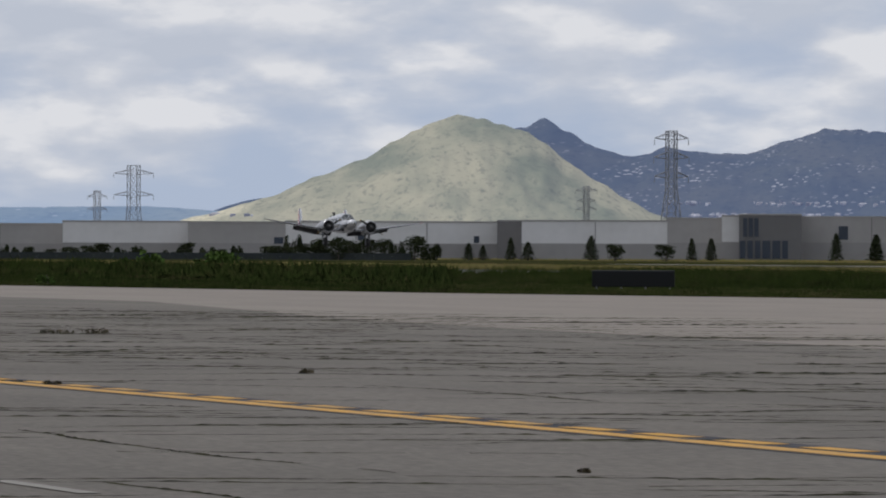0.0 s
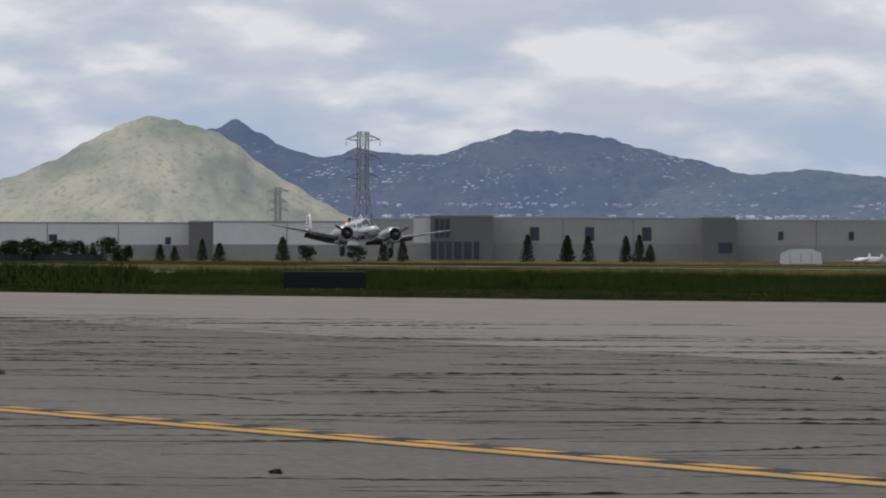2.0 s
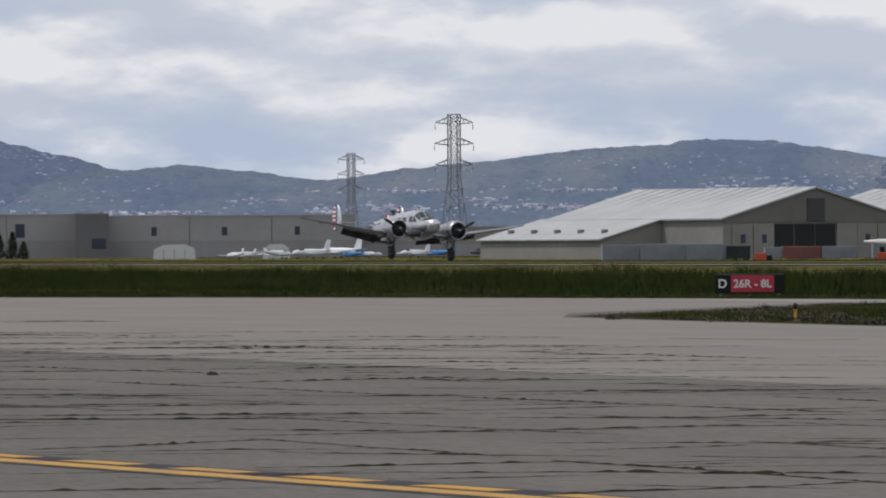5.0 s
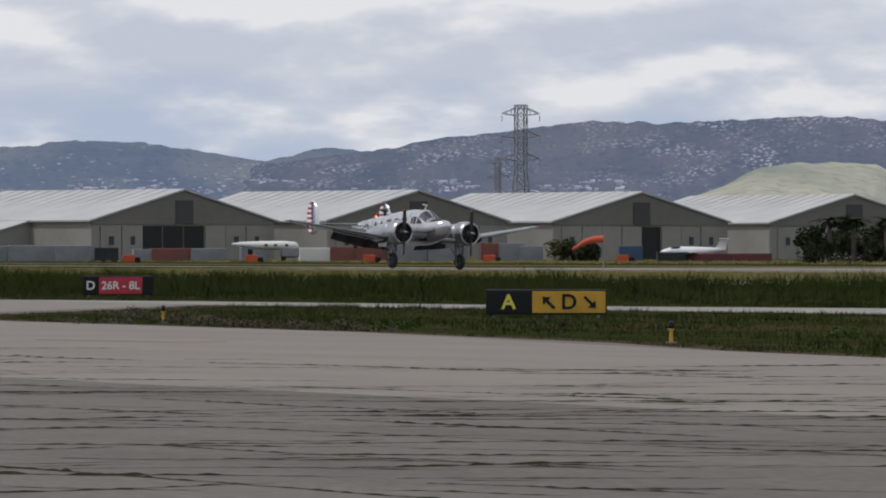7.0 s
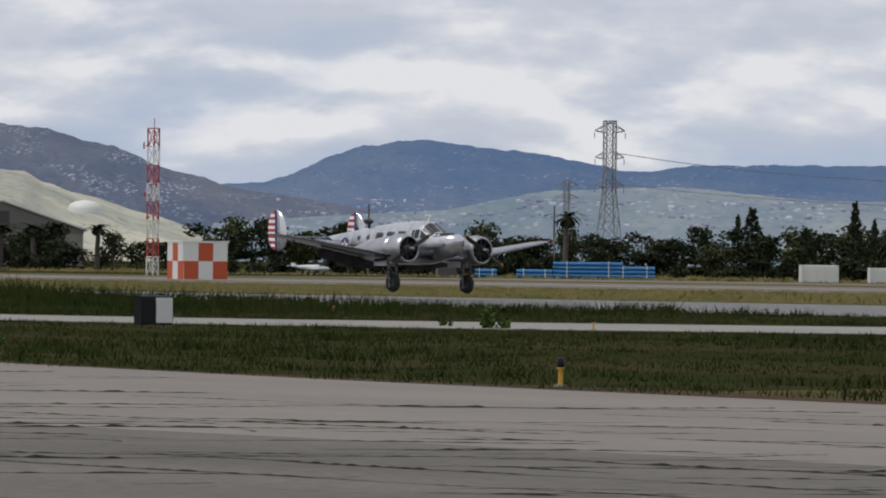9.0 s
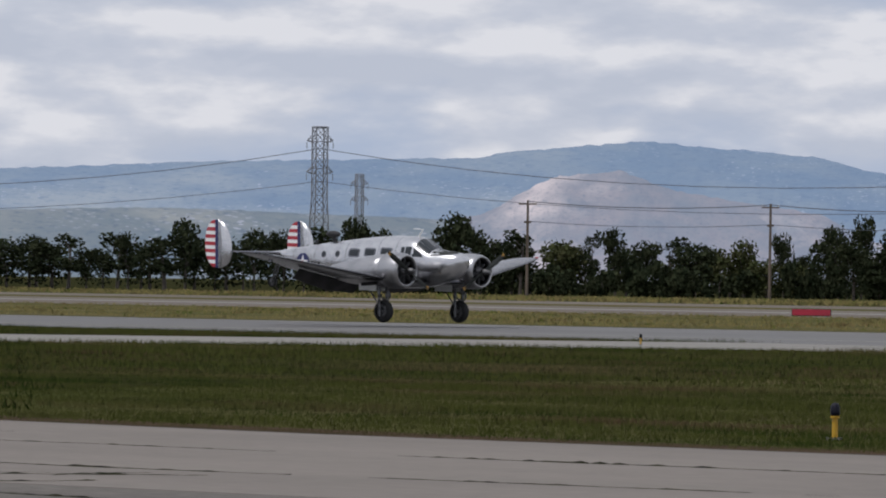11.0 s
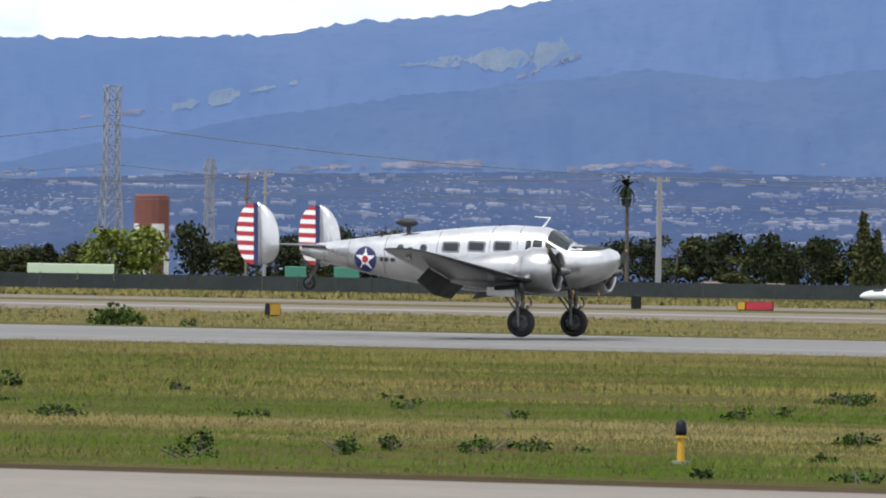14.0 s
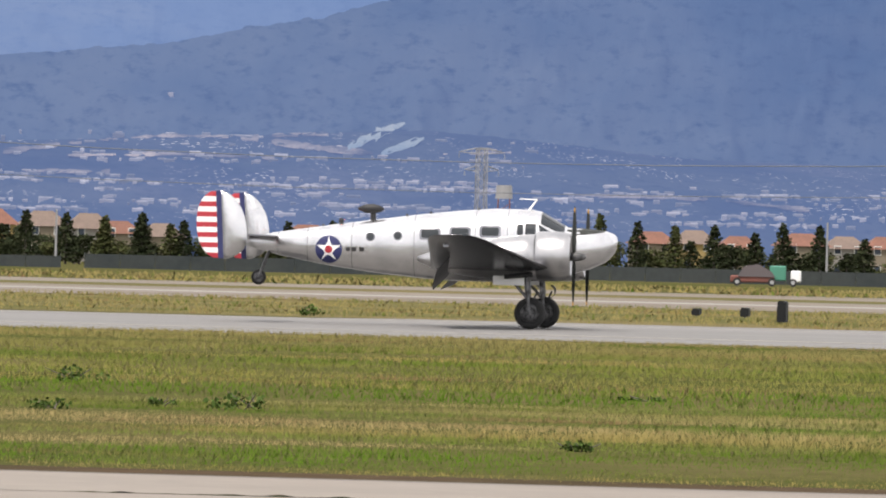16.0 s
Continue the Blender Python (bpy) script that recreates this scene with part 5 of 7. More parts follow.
def inside(xy, poly):
    x, y = xy[:, 0], xy[:, 1]
    r = np.zeros(len(xy), bool)
    for (x0, y0), (x1, y1) in zip(poly, poly[1:] + poly[:1]):
        hit = ((y0 > y) != (y1 > y)) & (x < (x1 - x0) * (y - y0) / (y1 - y0 + 1e-9) + x0)
        r ^= hit
    return r


def patchy(xy, s, seed):
    return np.array([noise.fractal(Vector((x * s * .4 + seed, y * s, seed)), 1.0, 2.0, 4) for x, y in xy])


def sow(count, b0, b1, y0, y1, seed):
    """Plan points between two bearings and two distances from the taxiway, clear of the paving."""
    rng = np.random.default_rng(seed)
    y = np.sqrt(rng.uniform(y0 * y0, y1 * y1, count))
    t = rng.uniform(math.tan(radians(b0)), math.tan(radians(b1)), count)
    xy = np.column_stack([y * t, y])
    return xy[~(inside(xy, TAXIWAY) | inside(xy, CONNECTOR))]


# darker grass tones that paint in a cloud's shade
M["grass_shaded"] = grass_material("grass_shaded", ((0.044, 0.050, 0.013), (0.076, 0.064, 0.028), (0.023, 0.034, 0.008), (0.060, 0.040, 0.023), (0.070, 0.062, 0.030)))


def in_cloud_shade(xy):
    """Ground towards the hangars that takes the cloud-shaded colours, with a ragged border."""
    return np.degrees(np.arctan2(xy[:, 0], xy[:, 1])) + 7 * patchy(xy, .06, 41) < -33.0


xy = sow(56000, -49, 5, 51.5, 82, 11)
shaded = xy[in_cloud_shade(xy)]
xy = xy[~in_cloud_shade(xy)]
blades("grass_shaded", shaded, np.clip(0.085 + 0.06 * patchy(shaded, .3, 3), .02, .2) * np.clip((shaded[:, 1] - 51.8) / 4, .3, 1), "grass_shaded", "dark green grass beside the taxiway, cloud shade in its colour", 9, .24, .0055, 25)
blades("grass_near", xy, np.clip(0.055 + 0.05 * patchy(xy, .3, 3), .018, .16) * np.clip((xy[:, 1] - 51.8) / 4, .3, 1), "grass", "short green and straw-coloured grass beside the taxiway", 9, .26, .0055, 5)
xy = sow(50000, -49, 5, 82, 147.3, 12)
shaded = xy[in_cloud_shade(xy)]
xy = xy[~in_cloud_shade(xy)]
blades("grass_shaded", shaded, np.clip(0.12 + 0.075 * patchy(shaded, .15, 8), .03, .3), "grass_shaded", "dark green grass towards the runway, cloud shade in its colour", 9, .4, .0095, 26)
blades("grass_middle", xy, np.clip(0.085 + 0.07 * patchy(xy, .15, 8), .025, .26), "grass", "rough green and straw-coloured grass by the runway", 9, .4, .0095, 6)
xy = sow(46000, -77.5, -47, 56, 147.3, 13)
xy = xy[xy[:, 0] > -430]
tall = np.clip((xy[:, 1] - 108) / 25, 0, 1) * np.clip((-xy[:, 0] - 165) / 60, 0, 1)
blades("grass_verge", xy, np.clip(0.12 + 0.11 * patchy(xy, .2, 5), .03, .4) + 0.62 * tall * np.clip(1 + 0.7 * patchy(xy, .35, 15), .25, 1.7), "grass_lush_shaded", "dense uncut green grass between the paved ways", 9, .2, .02, 7)
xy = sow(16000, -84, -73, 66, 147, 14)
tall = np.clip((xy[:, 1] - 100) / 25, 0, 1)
blades("grass_far", xy, np.clip(0.16 + 0.09 * patchy(xy, .08, 5), .05, .4) + 0.7 * tall * np.clip(1 + 0.8 * patchy(xy, .3, 15), .2, 1.8), "grass_lush_shaded", "uncut green grass along the runway", 9, .4, .07, 8)
xy = sow(34000, -77, 4, 190.5, 268, 15)
blades("grass_dry", xy, np.clip(0.13 + 0.10 * patchy(xy, .1, 6), .03, .4), "grass", "dry straw and green grass beyond the runway", 8, .3, .03, 9)
xy = sow(16000, -77, 4, 400, 520, 16)
blades("grass_back", xy, np.clip(0.25 + 0.15 * patchy(xy, .05, 6), .06, .6), "grass", "green grass before the boundary fence", 6, .8, .10, 10)


def leaves(bm, centre, radii, count, size, rng, hollow=0.35):
    for _ in range(count):
        d = Vector(rng.normal(0, 1, 3)).normalized()
        q = hollow + (1 - hollow) * rng.random() ** 0.5
        c = Vector((centre[0] + d.x * radii[0] * q, centre[1] + d.y * radii[1] * q, centre[2] + d.z * radii[2] * q))
        e1 = Vector(rng.normal(0, 1, 3)).normalized()
        e2 = e1.cross(Vector(rng.normal(0, 1, 3))).normalized()
        s = size * rng.uniform(.5, 1.3)
        vs = [bm.verts.new(c + e1 * s * a + e2 * s * b) for a, b in ((-.5, -.3), (.5, -.35), (.6, .3), (-.1, .55), (-.6, .2))]
        bm.faces.new(vs)


def small_plant(name, x, y, w, h, mat, label, category, seed, group=""):
    rng = np.random.default_rng(seed)
    p = tagged(empty(name, pose(x, y, 0)), label, category, group)
    bm = B()
    for k in range(max(4, int(w * 6))):
        cx, cy = rng.normal(0, w * .22), rng.normal(0, w * .16)
        hh = h * rng.uniform(.5, 1.05) * max(.3, 1 - abs(cx) / w)
        leaves(bm, (cx, cy, hh * .5), (w * .16, w * .16, hh * .52), 30, max(.035, h * .17), rng)
    part("leaf_mass", bm, mat, p)
    bm = B()
    for k in range(4):
        rod(bm, (rng.normal(0, w * .1), rng.normal(0, w * .1), -.02), (rng.normal(0, w * .25), rng.normal(0, w * .15), h * .7), .012, .004, 5)
    part("stem", bm, "bark", p)


k = 0
for gx, gy, w, h in (
    (-55.66, 79.43, .9, .26), (-41.04, 54.24, .8, .22), (-40.72, 61.68, .7, .2), (-42.35, 74.69, .5, .2), (-46.23, 86.87, .9, .2),
    (-42.21, 74.47, .45, .18), (-46.21, 86.56, .8, .18), (-45.90, 89.12, .4, .28), (-36.12, 71.40, .6, .18), (-28.69, 59.70, .42, .18),
    (-27.34, 60.05, .35, .16), (-27.31, 61.04, .4, .17), (-34.74, 73.82, .4, .12), (-27.03, 59.38, .35, .16), (-24.77, 67.07, .4, .15), (-33.21, 89.57, .8, .2), (-36.15, 71.39, .55, .18),
    (-26.40, 60.93, .4, .15), (-26.24, 62.13, .55, .15), (-32.44, 76.12, .4, .15), (-32.98, 89.10, .85, .2), (-26.77, 85.43, .6, .18), (-27.25, 91.19, .7, .2), (-24.96, 67.70, .4, .16), (-21.02, 90.52, .75, .2), (-15.64, 71.58, .45, .22), (-16.97, 79.81, .5, .18),
    (-23.49, 89.79, .7, .16), (-10.47, 75.10, .6, .22), (-16.66, 78.21, .45, .26), (-14.57, 88.71, .7, .2), (-124.59, 70.49, .9, .25), (-110.93, 72.46, 1.2, .25), (-333.22, 81.29, 1.2, .7), (-572.79, 148.46, 3.2, 1.7), (-643.25, 164.50, 1.8, 1.2), (-812.09, 219.51, 5.5, 1.9)):
    k += 1
    small_plant("weed_clump", gx, gy, w * (1.25 if w < 1 else 1), h * (1.2 if w < 1 else 1), "weed", "dark green leafy weed clump in the grass", "weed", k, "weed clumps")
scatter = np.random.default_rng(77)
for i in range(26):
    gy = (57, 61, 76, 80, 84, 90)[i % 6] + scatter.normal(0, 1.6)
    gx = gy * math.tan(radians(scatter.uniform(-36, -2.5)))
    k += 1
    small_plant("weed_clump", gx, gy, scatter.uniform(.25, .75), scatter.uniform(.09, .17), "weed", "dark green leafy weed clump in the grass", "weed", k, "weed clumps")
for gx, gy, w, h in (
    (-137.36, 104.66, 1.0, .55), (-141.62, 106.45, .6, .3), (-136.57, 189.98, 2.2, .5), (-137.34, 193.68, 1.0, .6), (-120.36, 185.42, .9, .62), (-115.97, 187.13, .9, .6), (-133.12, 184.44, 1.3, .5), (-133.58, 188.29, 1.0, .5),
    (-98.18, 188.44, 1.8, .85), (-95.81, 193.01, 1.9, .8), (-102.59, 185.01, .9, .55), (-106.95, 185.17, .8, .35), (-92.64, 192.07, .8, .35), (-150.61, 265.54, 1.0, .45),
    (-43.54, 195.94, 1.5, .4), (-25.15, 193.70, .9, .4), (-42.68, 192.26, 1.3, .4), (-52.14, 192.18, 2.2, .4), (-60.10, 191.07, 1.4, .4)):
    k += 1
    small_plant("bush", gx, gy, w, h, "weed", "low dark green bush at the runway edge", "bush", k, "bushes along the runway")
for gx, gy, w, h in ((-134.70, 33.04, 1.1, .17), (-134.71, 33.85, 1.1, .19), (-92.18, 26.17, .3, .07), (-84.05, 20.59, .3, .08), (-91.77, 26.01, .35, .08), (-50.15, 16.42, .12, .07), (-85.76, 35.99, .25, .08), (-144.81, 70.89, .9, .2), (-141.94, 71.50, 1.6, .16), (-137.69, 70.63, 1.6, .2), (-135.55, 72.05, 1.6, .35)):
    k += 1
    small_plant("weed_tuft", gx, gy, w, h, "weed_dry", "dry dark weed tuft growing from the asphalt", "weed", k, "weed tufts")


tuft = np.random.default_rng(91)
for i in range(26):
    u = tuft.uniform(0, 1) ** 1.4
    gx = -161 + 40 * u
    gy = 79.5 - 12.5 * u + (3.5 * (1 - u) ** 6) + tuft.uniform(.3, 1.3)
    k += 1
    small_plant("weed_tuft", gx, gy, tuft.uniform(.6, 1.5), tuft.uniform(.12, .3), "weed_dry", "dry dark weed tuft at the edge of the asphalt", "weed", k, "weed tufts")


# ---- trees: a few grown once, then repeated ----
def grow(name, kind, mat, seed, label):
    rng = np.random.default_rng(seed)
    p = tagged(empty(name, pose(0, -500 - 30 * seed, 0)), label, "tree")
    tr, cr = B(), B()
    if kind == "broad":      # ten metres tall, eight wide
        rod(tr, (0, 0, -.3), (0, 0, 3.5), .28, .18)
        for i in range(9):
            a = rng.uniform(0, 6.28)
            c = Vector((math.cos(a) * rng.uniform(.6, 2.6), math.sin(a) * rng.uniform(.6, 2.6), rng.uniform(3.4, 8.3)))
            rod(tr, (0, 0, rng.uniform(1.8, 3.4)), c, .1, .03, 5)
            leaves(cr, c, (1.5, 1.5, 1.25), 95, .42, rng)
        leaves(cr, (0, 0, 6), (3.2, 3.2, 3.6), 320, .45, rng)
        leaves(cr, (0, 0, 2.2), (2.6, 2.6, 1.9), 130, .45, rng)
    elif kind == "cone":     # ten metres tall, four wide
        rod(tr, (0, 0, -.3), (0, 0, 9.5), .2, .03)
        for i in range(46):
            z = .7 + 9.0 * (i / 46)
            rr = 2.1 * (1 - z / 10.2) ** .8 + .12
            a = i * 2.4
            c = (math.cos(a) * rr * .6, math.sin(a) * rr * .6, z)
            rod(tr, (0, 0, z), (math.cos(a) * rr, math.sin(a) * rr, z - .2), .04, .015, 4)
            leaves(cr, c, (rr * .55, rr * .55, .42), 22, .36, rng, .1)
    elif kind == "tall":     # slender open crown, ten metres tall
        rod(tr, (0, 0, -.3), (.3, 0, 7), .2, .07)
        for i in range(10):
            a = rng.uniform(0, 6.28)
            c = Vector((math.cos(a) * rng.uniform(.4, 1.5), math.sin(a) * rng.uniform(.4, 1.5), rng.uniform(3.0, 9.0)))
            rod(tr, (0, 0, c.z - 1.6), c, .06, .02, 4)
            leaves(cr, c, (.9, .9, .95), 70, .34, rng)
    elif kind == "palm":     # ten metres tall, tuft of fronds
        rod(tr, (0, 0, -.3), (.15, 0, 8.6), .2, .15)
        for i in range(34):
            a, el = rng.uniform(0, 6.28), rng.uniform(-.9, 1.2)
            prev = Vector((.15, 0, 8.7))
            for s in range(5):
                nxt = prev + Vector((math.cos(a) * math.cos(el), math.sin(a) * math.cos(el), math.sin(el))) * .36
                sd = Vector((-math.sin(a), math.cos(a), 0)) * (.2 - .03 * s)
                q = [cr.verts.new(v) for v in (prev - sd, prev + sd, nxt + sd * .8, nxt - sd * .8)]
                cr.faces.new(q)
                prev = nxt
                el -= .3
    elif kind == "hedge":    # four metres tall, nine wide
        for i in range(14):
            c = (rng.uniform(-4, 4), rng.uniform(-1, 1), rng.uniform(.6, 2.6))
            leaves(cr, c, (1.2, 1.0, 1.2), 80, .42, rng)
        rod(tr, (0, 0, -.3), (0, 0, 2), .15, .05)
    part("trunk", tr, "bark", p)
    part("crown", cr, mat, p)
    return p


PROTO = {
    "oak": grow("tree", "broad", "leaf_dark", 1, "dark green broad-crowned tree at the field edge"),
    "ash": grow("evergreen_tree", "broad", "leaf_dark", 2, "dense dark evergreen tree at the field edge"),
    "elm": grow("broadleaf_tree", "broad", "leaf_mid", 3, "dull green broad tree at the field edge"),
    "willow": grow("willow_tree", "broad", "leaf_bright", 4, "bright spring-green broad tree by the fence"),
    "pine": grow("conifer_tree", "cone", "leaf_dark", 5, "dark conical conifer by the houses"),
    "fir": grow("conifer_tree", "cone", "leaf_mid", 6, "dull green conical conifer by the houses"),
    "gum": grow("slender_tree", "tall", "leaf_mid", 7, "slender open-crowned tree at the field edge"),
    "reed": grow("slender_tree", "tall", "leaf_dark", 8, "slender dark tree in a windbreak"),
    "palm": grow("palm_tree", "palm", "leaf_dark", 9, "tall fan palm with a tuft of fronds"),
    "hedge": grow("hedge", "hedge", "leaf_dark", 10, "dark green clump of shrubs at the field edge"),
}
SIZE = {"oak": (7, 9.6), "ash": (7, 9.6), "elm": (7, 9.6), "willow": (7, 9.6), "pine": (4, 9.9), "fir": (4, 9.9), "gum": (4, 9.8), "reed": (4, 9.8), "palm": (3, 9.8), "hedge": (9.5, 4)}
USED = {}


def tree(kind, b, r, top, width):
    """A tree at a bearing and range with that height and width."""
    w0, h0 = SIZE[kind]
    x, y = bearing(b, r)
    n = USED[kind] = USED.get(kind, 0) + 1
    sx, sz = width / w0, top / h0
    m = pose(x, y, 0, 0, 0, n * 77) @ Matrix.Diagonal((sx, sx, sz, 1))
    ob = PROTO[kind]
    if n == 1:
        ob.matrix_basis = m
        ob["group"] = "trees round the airfield"
    else:
        ob = copy_thing(ob, Matrix.Identity(4))
        ob.matrix_basis = m
    return ob


def grove(kinds, b0, b1, r, low, high, count, seed, width=6.0):
    rng = np.random.default_rng(seed)
    for i in range(count):
        b = b0 + (b1 - b0) * (i + rng.uniform(.1, .9)) / count
        tree(kinds[rng.integers(len(kinds))], b, r * rng.uniform(.97, 1.06), rng.triangular(low * .6, (low + high) / 2, high * 1.2), width * rng.uniform(.65, 1.3))


grove(("oak", "ash", "hedge"), -74.53, -73.10, 1250, 3.0, 4.6, 15, 21, 4.6)
grove(("hedge", "ash"), -76.96, -74.64, 1280, 1.8, 3.2, 15, 22, 4.0)
for x_b, top, w in ((-72.83, 3.2, 2.6), (-72.71, 2.8, 2.2), (-72.48, 4.2, 2.4), (-72.34, 3.4, 3.0), (-71.82, 4.6, 3.2), (-71.62, 3.2, 4.0), (-71.20, 3.2, 4.2), (-70.99, 4.2, 2.4),
                    (-70.83, 4.2, 2.6), (-69.80, 5.2, 3.0), (-69.48, 5.0, 3.0), (-69.47, 5.0, 3.0), (-69.30, 5.0, 3.0), (-68.99, 5.0, 2.8), (-68.88, 5.2, 2.8), (-68.79, 3.4, 2.6)):
    tree("ash" if w > 3.5 else "pine", x_b, 1250, top, w)
grove(("elm", "hedge"), -59.24, -58.85, 900, 3.4, 4.8, 3, 23, 5)
grove(("oak", "ash"), -57.15, -56.24, 850, 4.2, 5.6, 7, 24, 5)
for xb in (-56.96, -56.75, -56.47, -56.27, -55.96):
    tree("palm", xb, 820, 5.6, 5.2)
grove(("oak", "ash", "hedge"), -57.08, -55.26, 800, 2.6, 4.4, 12, 25, 5)
grove(("oak", "ash", "reed", "elm"), -55.12, -48.84, 760, 4.2, 6.0, 46, 26, 4.6)
grove(("hedge",), -55.12, -48.84, 740, 1.8, 3.2, 20, 27, 7)
tree("palm", -52.10, 740, 7.2, 5.0)
tree("palm", -53.87, 750, 5.9, 4.0)
grove(("pine",), -50.93, -49.31, 750, 5.5, 7.6, 5, 28, 3.0)
grove(("oak", "ash", "reed"), -49.2, -44.4, 770, 4.6, 7.4, 40, 29, 4.6)
grove(("oak", "ash", "reed"), -44.64, -42.97, 760, 5.6, 8.6, 16, 30, 4.4)
grove(("hedge",), -44.64, -34.79, 745, 2.4, 4.2, 44, 31, 7.0)
grove(("oak", "elm", "reed"), -42.97, -40.54, 770, 5.0, 7.4, 18, 32, 4.4)
grove(("oak", "ash", "ash"), -40.54, -38.71, 750, 7.2, 10.0, 17, 33, 5.0)
grove(("oak", "elm"), -38.64, -37.58, 800, 3.2, 5.0, 8, 34, 4.5)
grove(("oak", "ash", "oak", "gum"), -37.54, -36.19, 760, 6.4, 8.2, 12, 35, 5.0)
grove(("oak", "ash"), -36.19, -34.84, 760, 5.2, 7.0, 12, 36, 4.8)
grove(("oak", "elm", "gum", "ash"), -35.41, -33.82, 800, 4.6, 6.6, 12, 37, 4.6)
grove(("oak", "ash", "reed", "elm"), -33.78, -32.24, 760, 5.6, 7.6, 14, 38, 4.6)
grove(("elm", "gum", "oak"), -32.19, -32.00, 820, 4.0, 6.2, 12, 39, 4.6)
grove(("gum", "reed", "elm"), -32.3, -31.5, 770, 4.0, 6.0, 7, 57, 3.6)
grove(("oak", "pine", "elm", "gum"), -31.90, -30.04, 780, 4.2, 6.2, 14, 40, 4.4)
grove(("gum", "elm", "pine", "oak", "elm"), -30.04, -27.62, 760, 5.4, 7.6, 24, 41, 4.6)
grove(("oak", "elm", "pine"), -27.62, -26.46, 800, 3.6, 5.2, 14, 42, 4.6)
for xb, top, w in ((-26.36, 6.2, 6.0), (-26.13, 6.6, 5.4), (-26.50, 6.4, 5.5), (-26.18, 6.6, 6.0)):
    tree("willow", xb, 740, top, w)
grove(("oak", "ash", "gum", "elm"), -25.85, -23.49, 770, 5.2, 7.4, 18, 43, 5.0)
grove(("oak", "elm", "ash"), -24.55, -21.85, 790, 5.0, 6.8, 16, 44, 5.2)
grove(("oak", "ash", "gum"), -21.85, -20.08, 760, 5.6, 7.4, 14, 45, 5.0)
for xb, top, w in ((-20.24, 9.4, 3.4), (-19.26, 9.6, 3.6), (-20.12, 7.5, 3.0)):
    tree("fir", xb, 760, top, w)
tree("palm", -22.18, 720, 12.6, 3.4)
tree("palm", -19.54, 720, 13.2, 3.8)
tree("palm", -28.35, 740, 8.0, 3.2)
grove(("elm", "oak"), -21.15, -18.26, 800, 3.6, 5.6, 12, 46, 4.8)
grove(("gum", "elm"), -18.26, -17.23, 820, 4.4, 6.2, 6, 47, 5.4)
grove(("ash", "pine", "oak", "pine"), -17.21, -15.98, 740, 5.2, 7.2, 12, 48, 4.4)
grove(("elm", "ash"), -17.56, -16.17, 780, 5.0, 6.8, 9, 49, 4.6)
grove(("elm", "pine", "willow"), -16.17, -13.56, 840, 4.0, 5.6, 12, 50, 4.4)
grove(("pine", "fir", "elm", "ash"), -13.56, -12.40, 750, 5.4, 7.2, 8, 51, 4.0)
grove(("willow", "elm", "ash", "oak"), -12.40, -11.12, 770, 5.0, 7.2, 14, 52, 4.4)
grove(("elm", "ash"), -14.09, -11.95, 770, 5.2, 7.2, 14, 53, 4.2)
grove(("elm", "pine"), -11.12, -9.25, 840, 3.6, 5.4, 8, 54, 4.2)
for xb, top in ((-9.09, 5.2), (-8.79, 6.0), (-8.44, 5.4), (-8.18, 5.6), (-7.88, 5.2), (-7.58, 5.6), (-7.21, 5.8), (-6.90, 5.4), (-9.74, 6.2), (-9.41, 6.0), (-9.09, 5.8), (-8.78, 6.2),
                (-8.55, 5.0), (-7.55, 4.8), (-7.16, 5.4), (-5.01, 7.4), (-4.70, 6.6), (-4.39, 6.2), (-4.07, 6.4), (-3.73, 5.6), (-3.50, 6.8), (-3.20, 6.6), (-2.83, 5.2)):
    tree("pine" if int(abs(xb) * 100) % 3 else "fir", xb, 800, top, 3.6)

grove(("elm", "ash", "oak"), -10.0, -6.7, 815, 2.8, 4.4, 24, 55, 4.4)
grove(("elm", "ash", "pine"), -5.2, -2.4, 815, 2.8, 4.6, 20, 56, 4.4)


# ---- pylons, poles, wires ----
def lattice_bar(bm, a, b, r):
    rod(bm, a, b, r, None, 4)


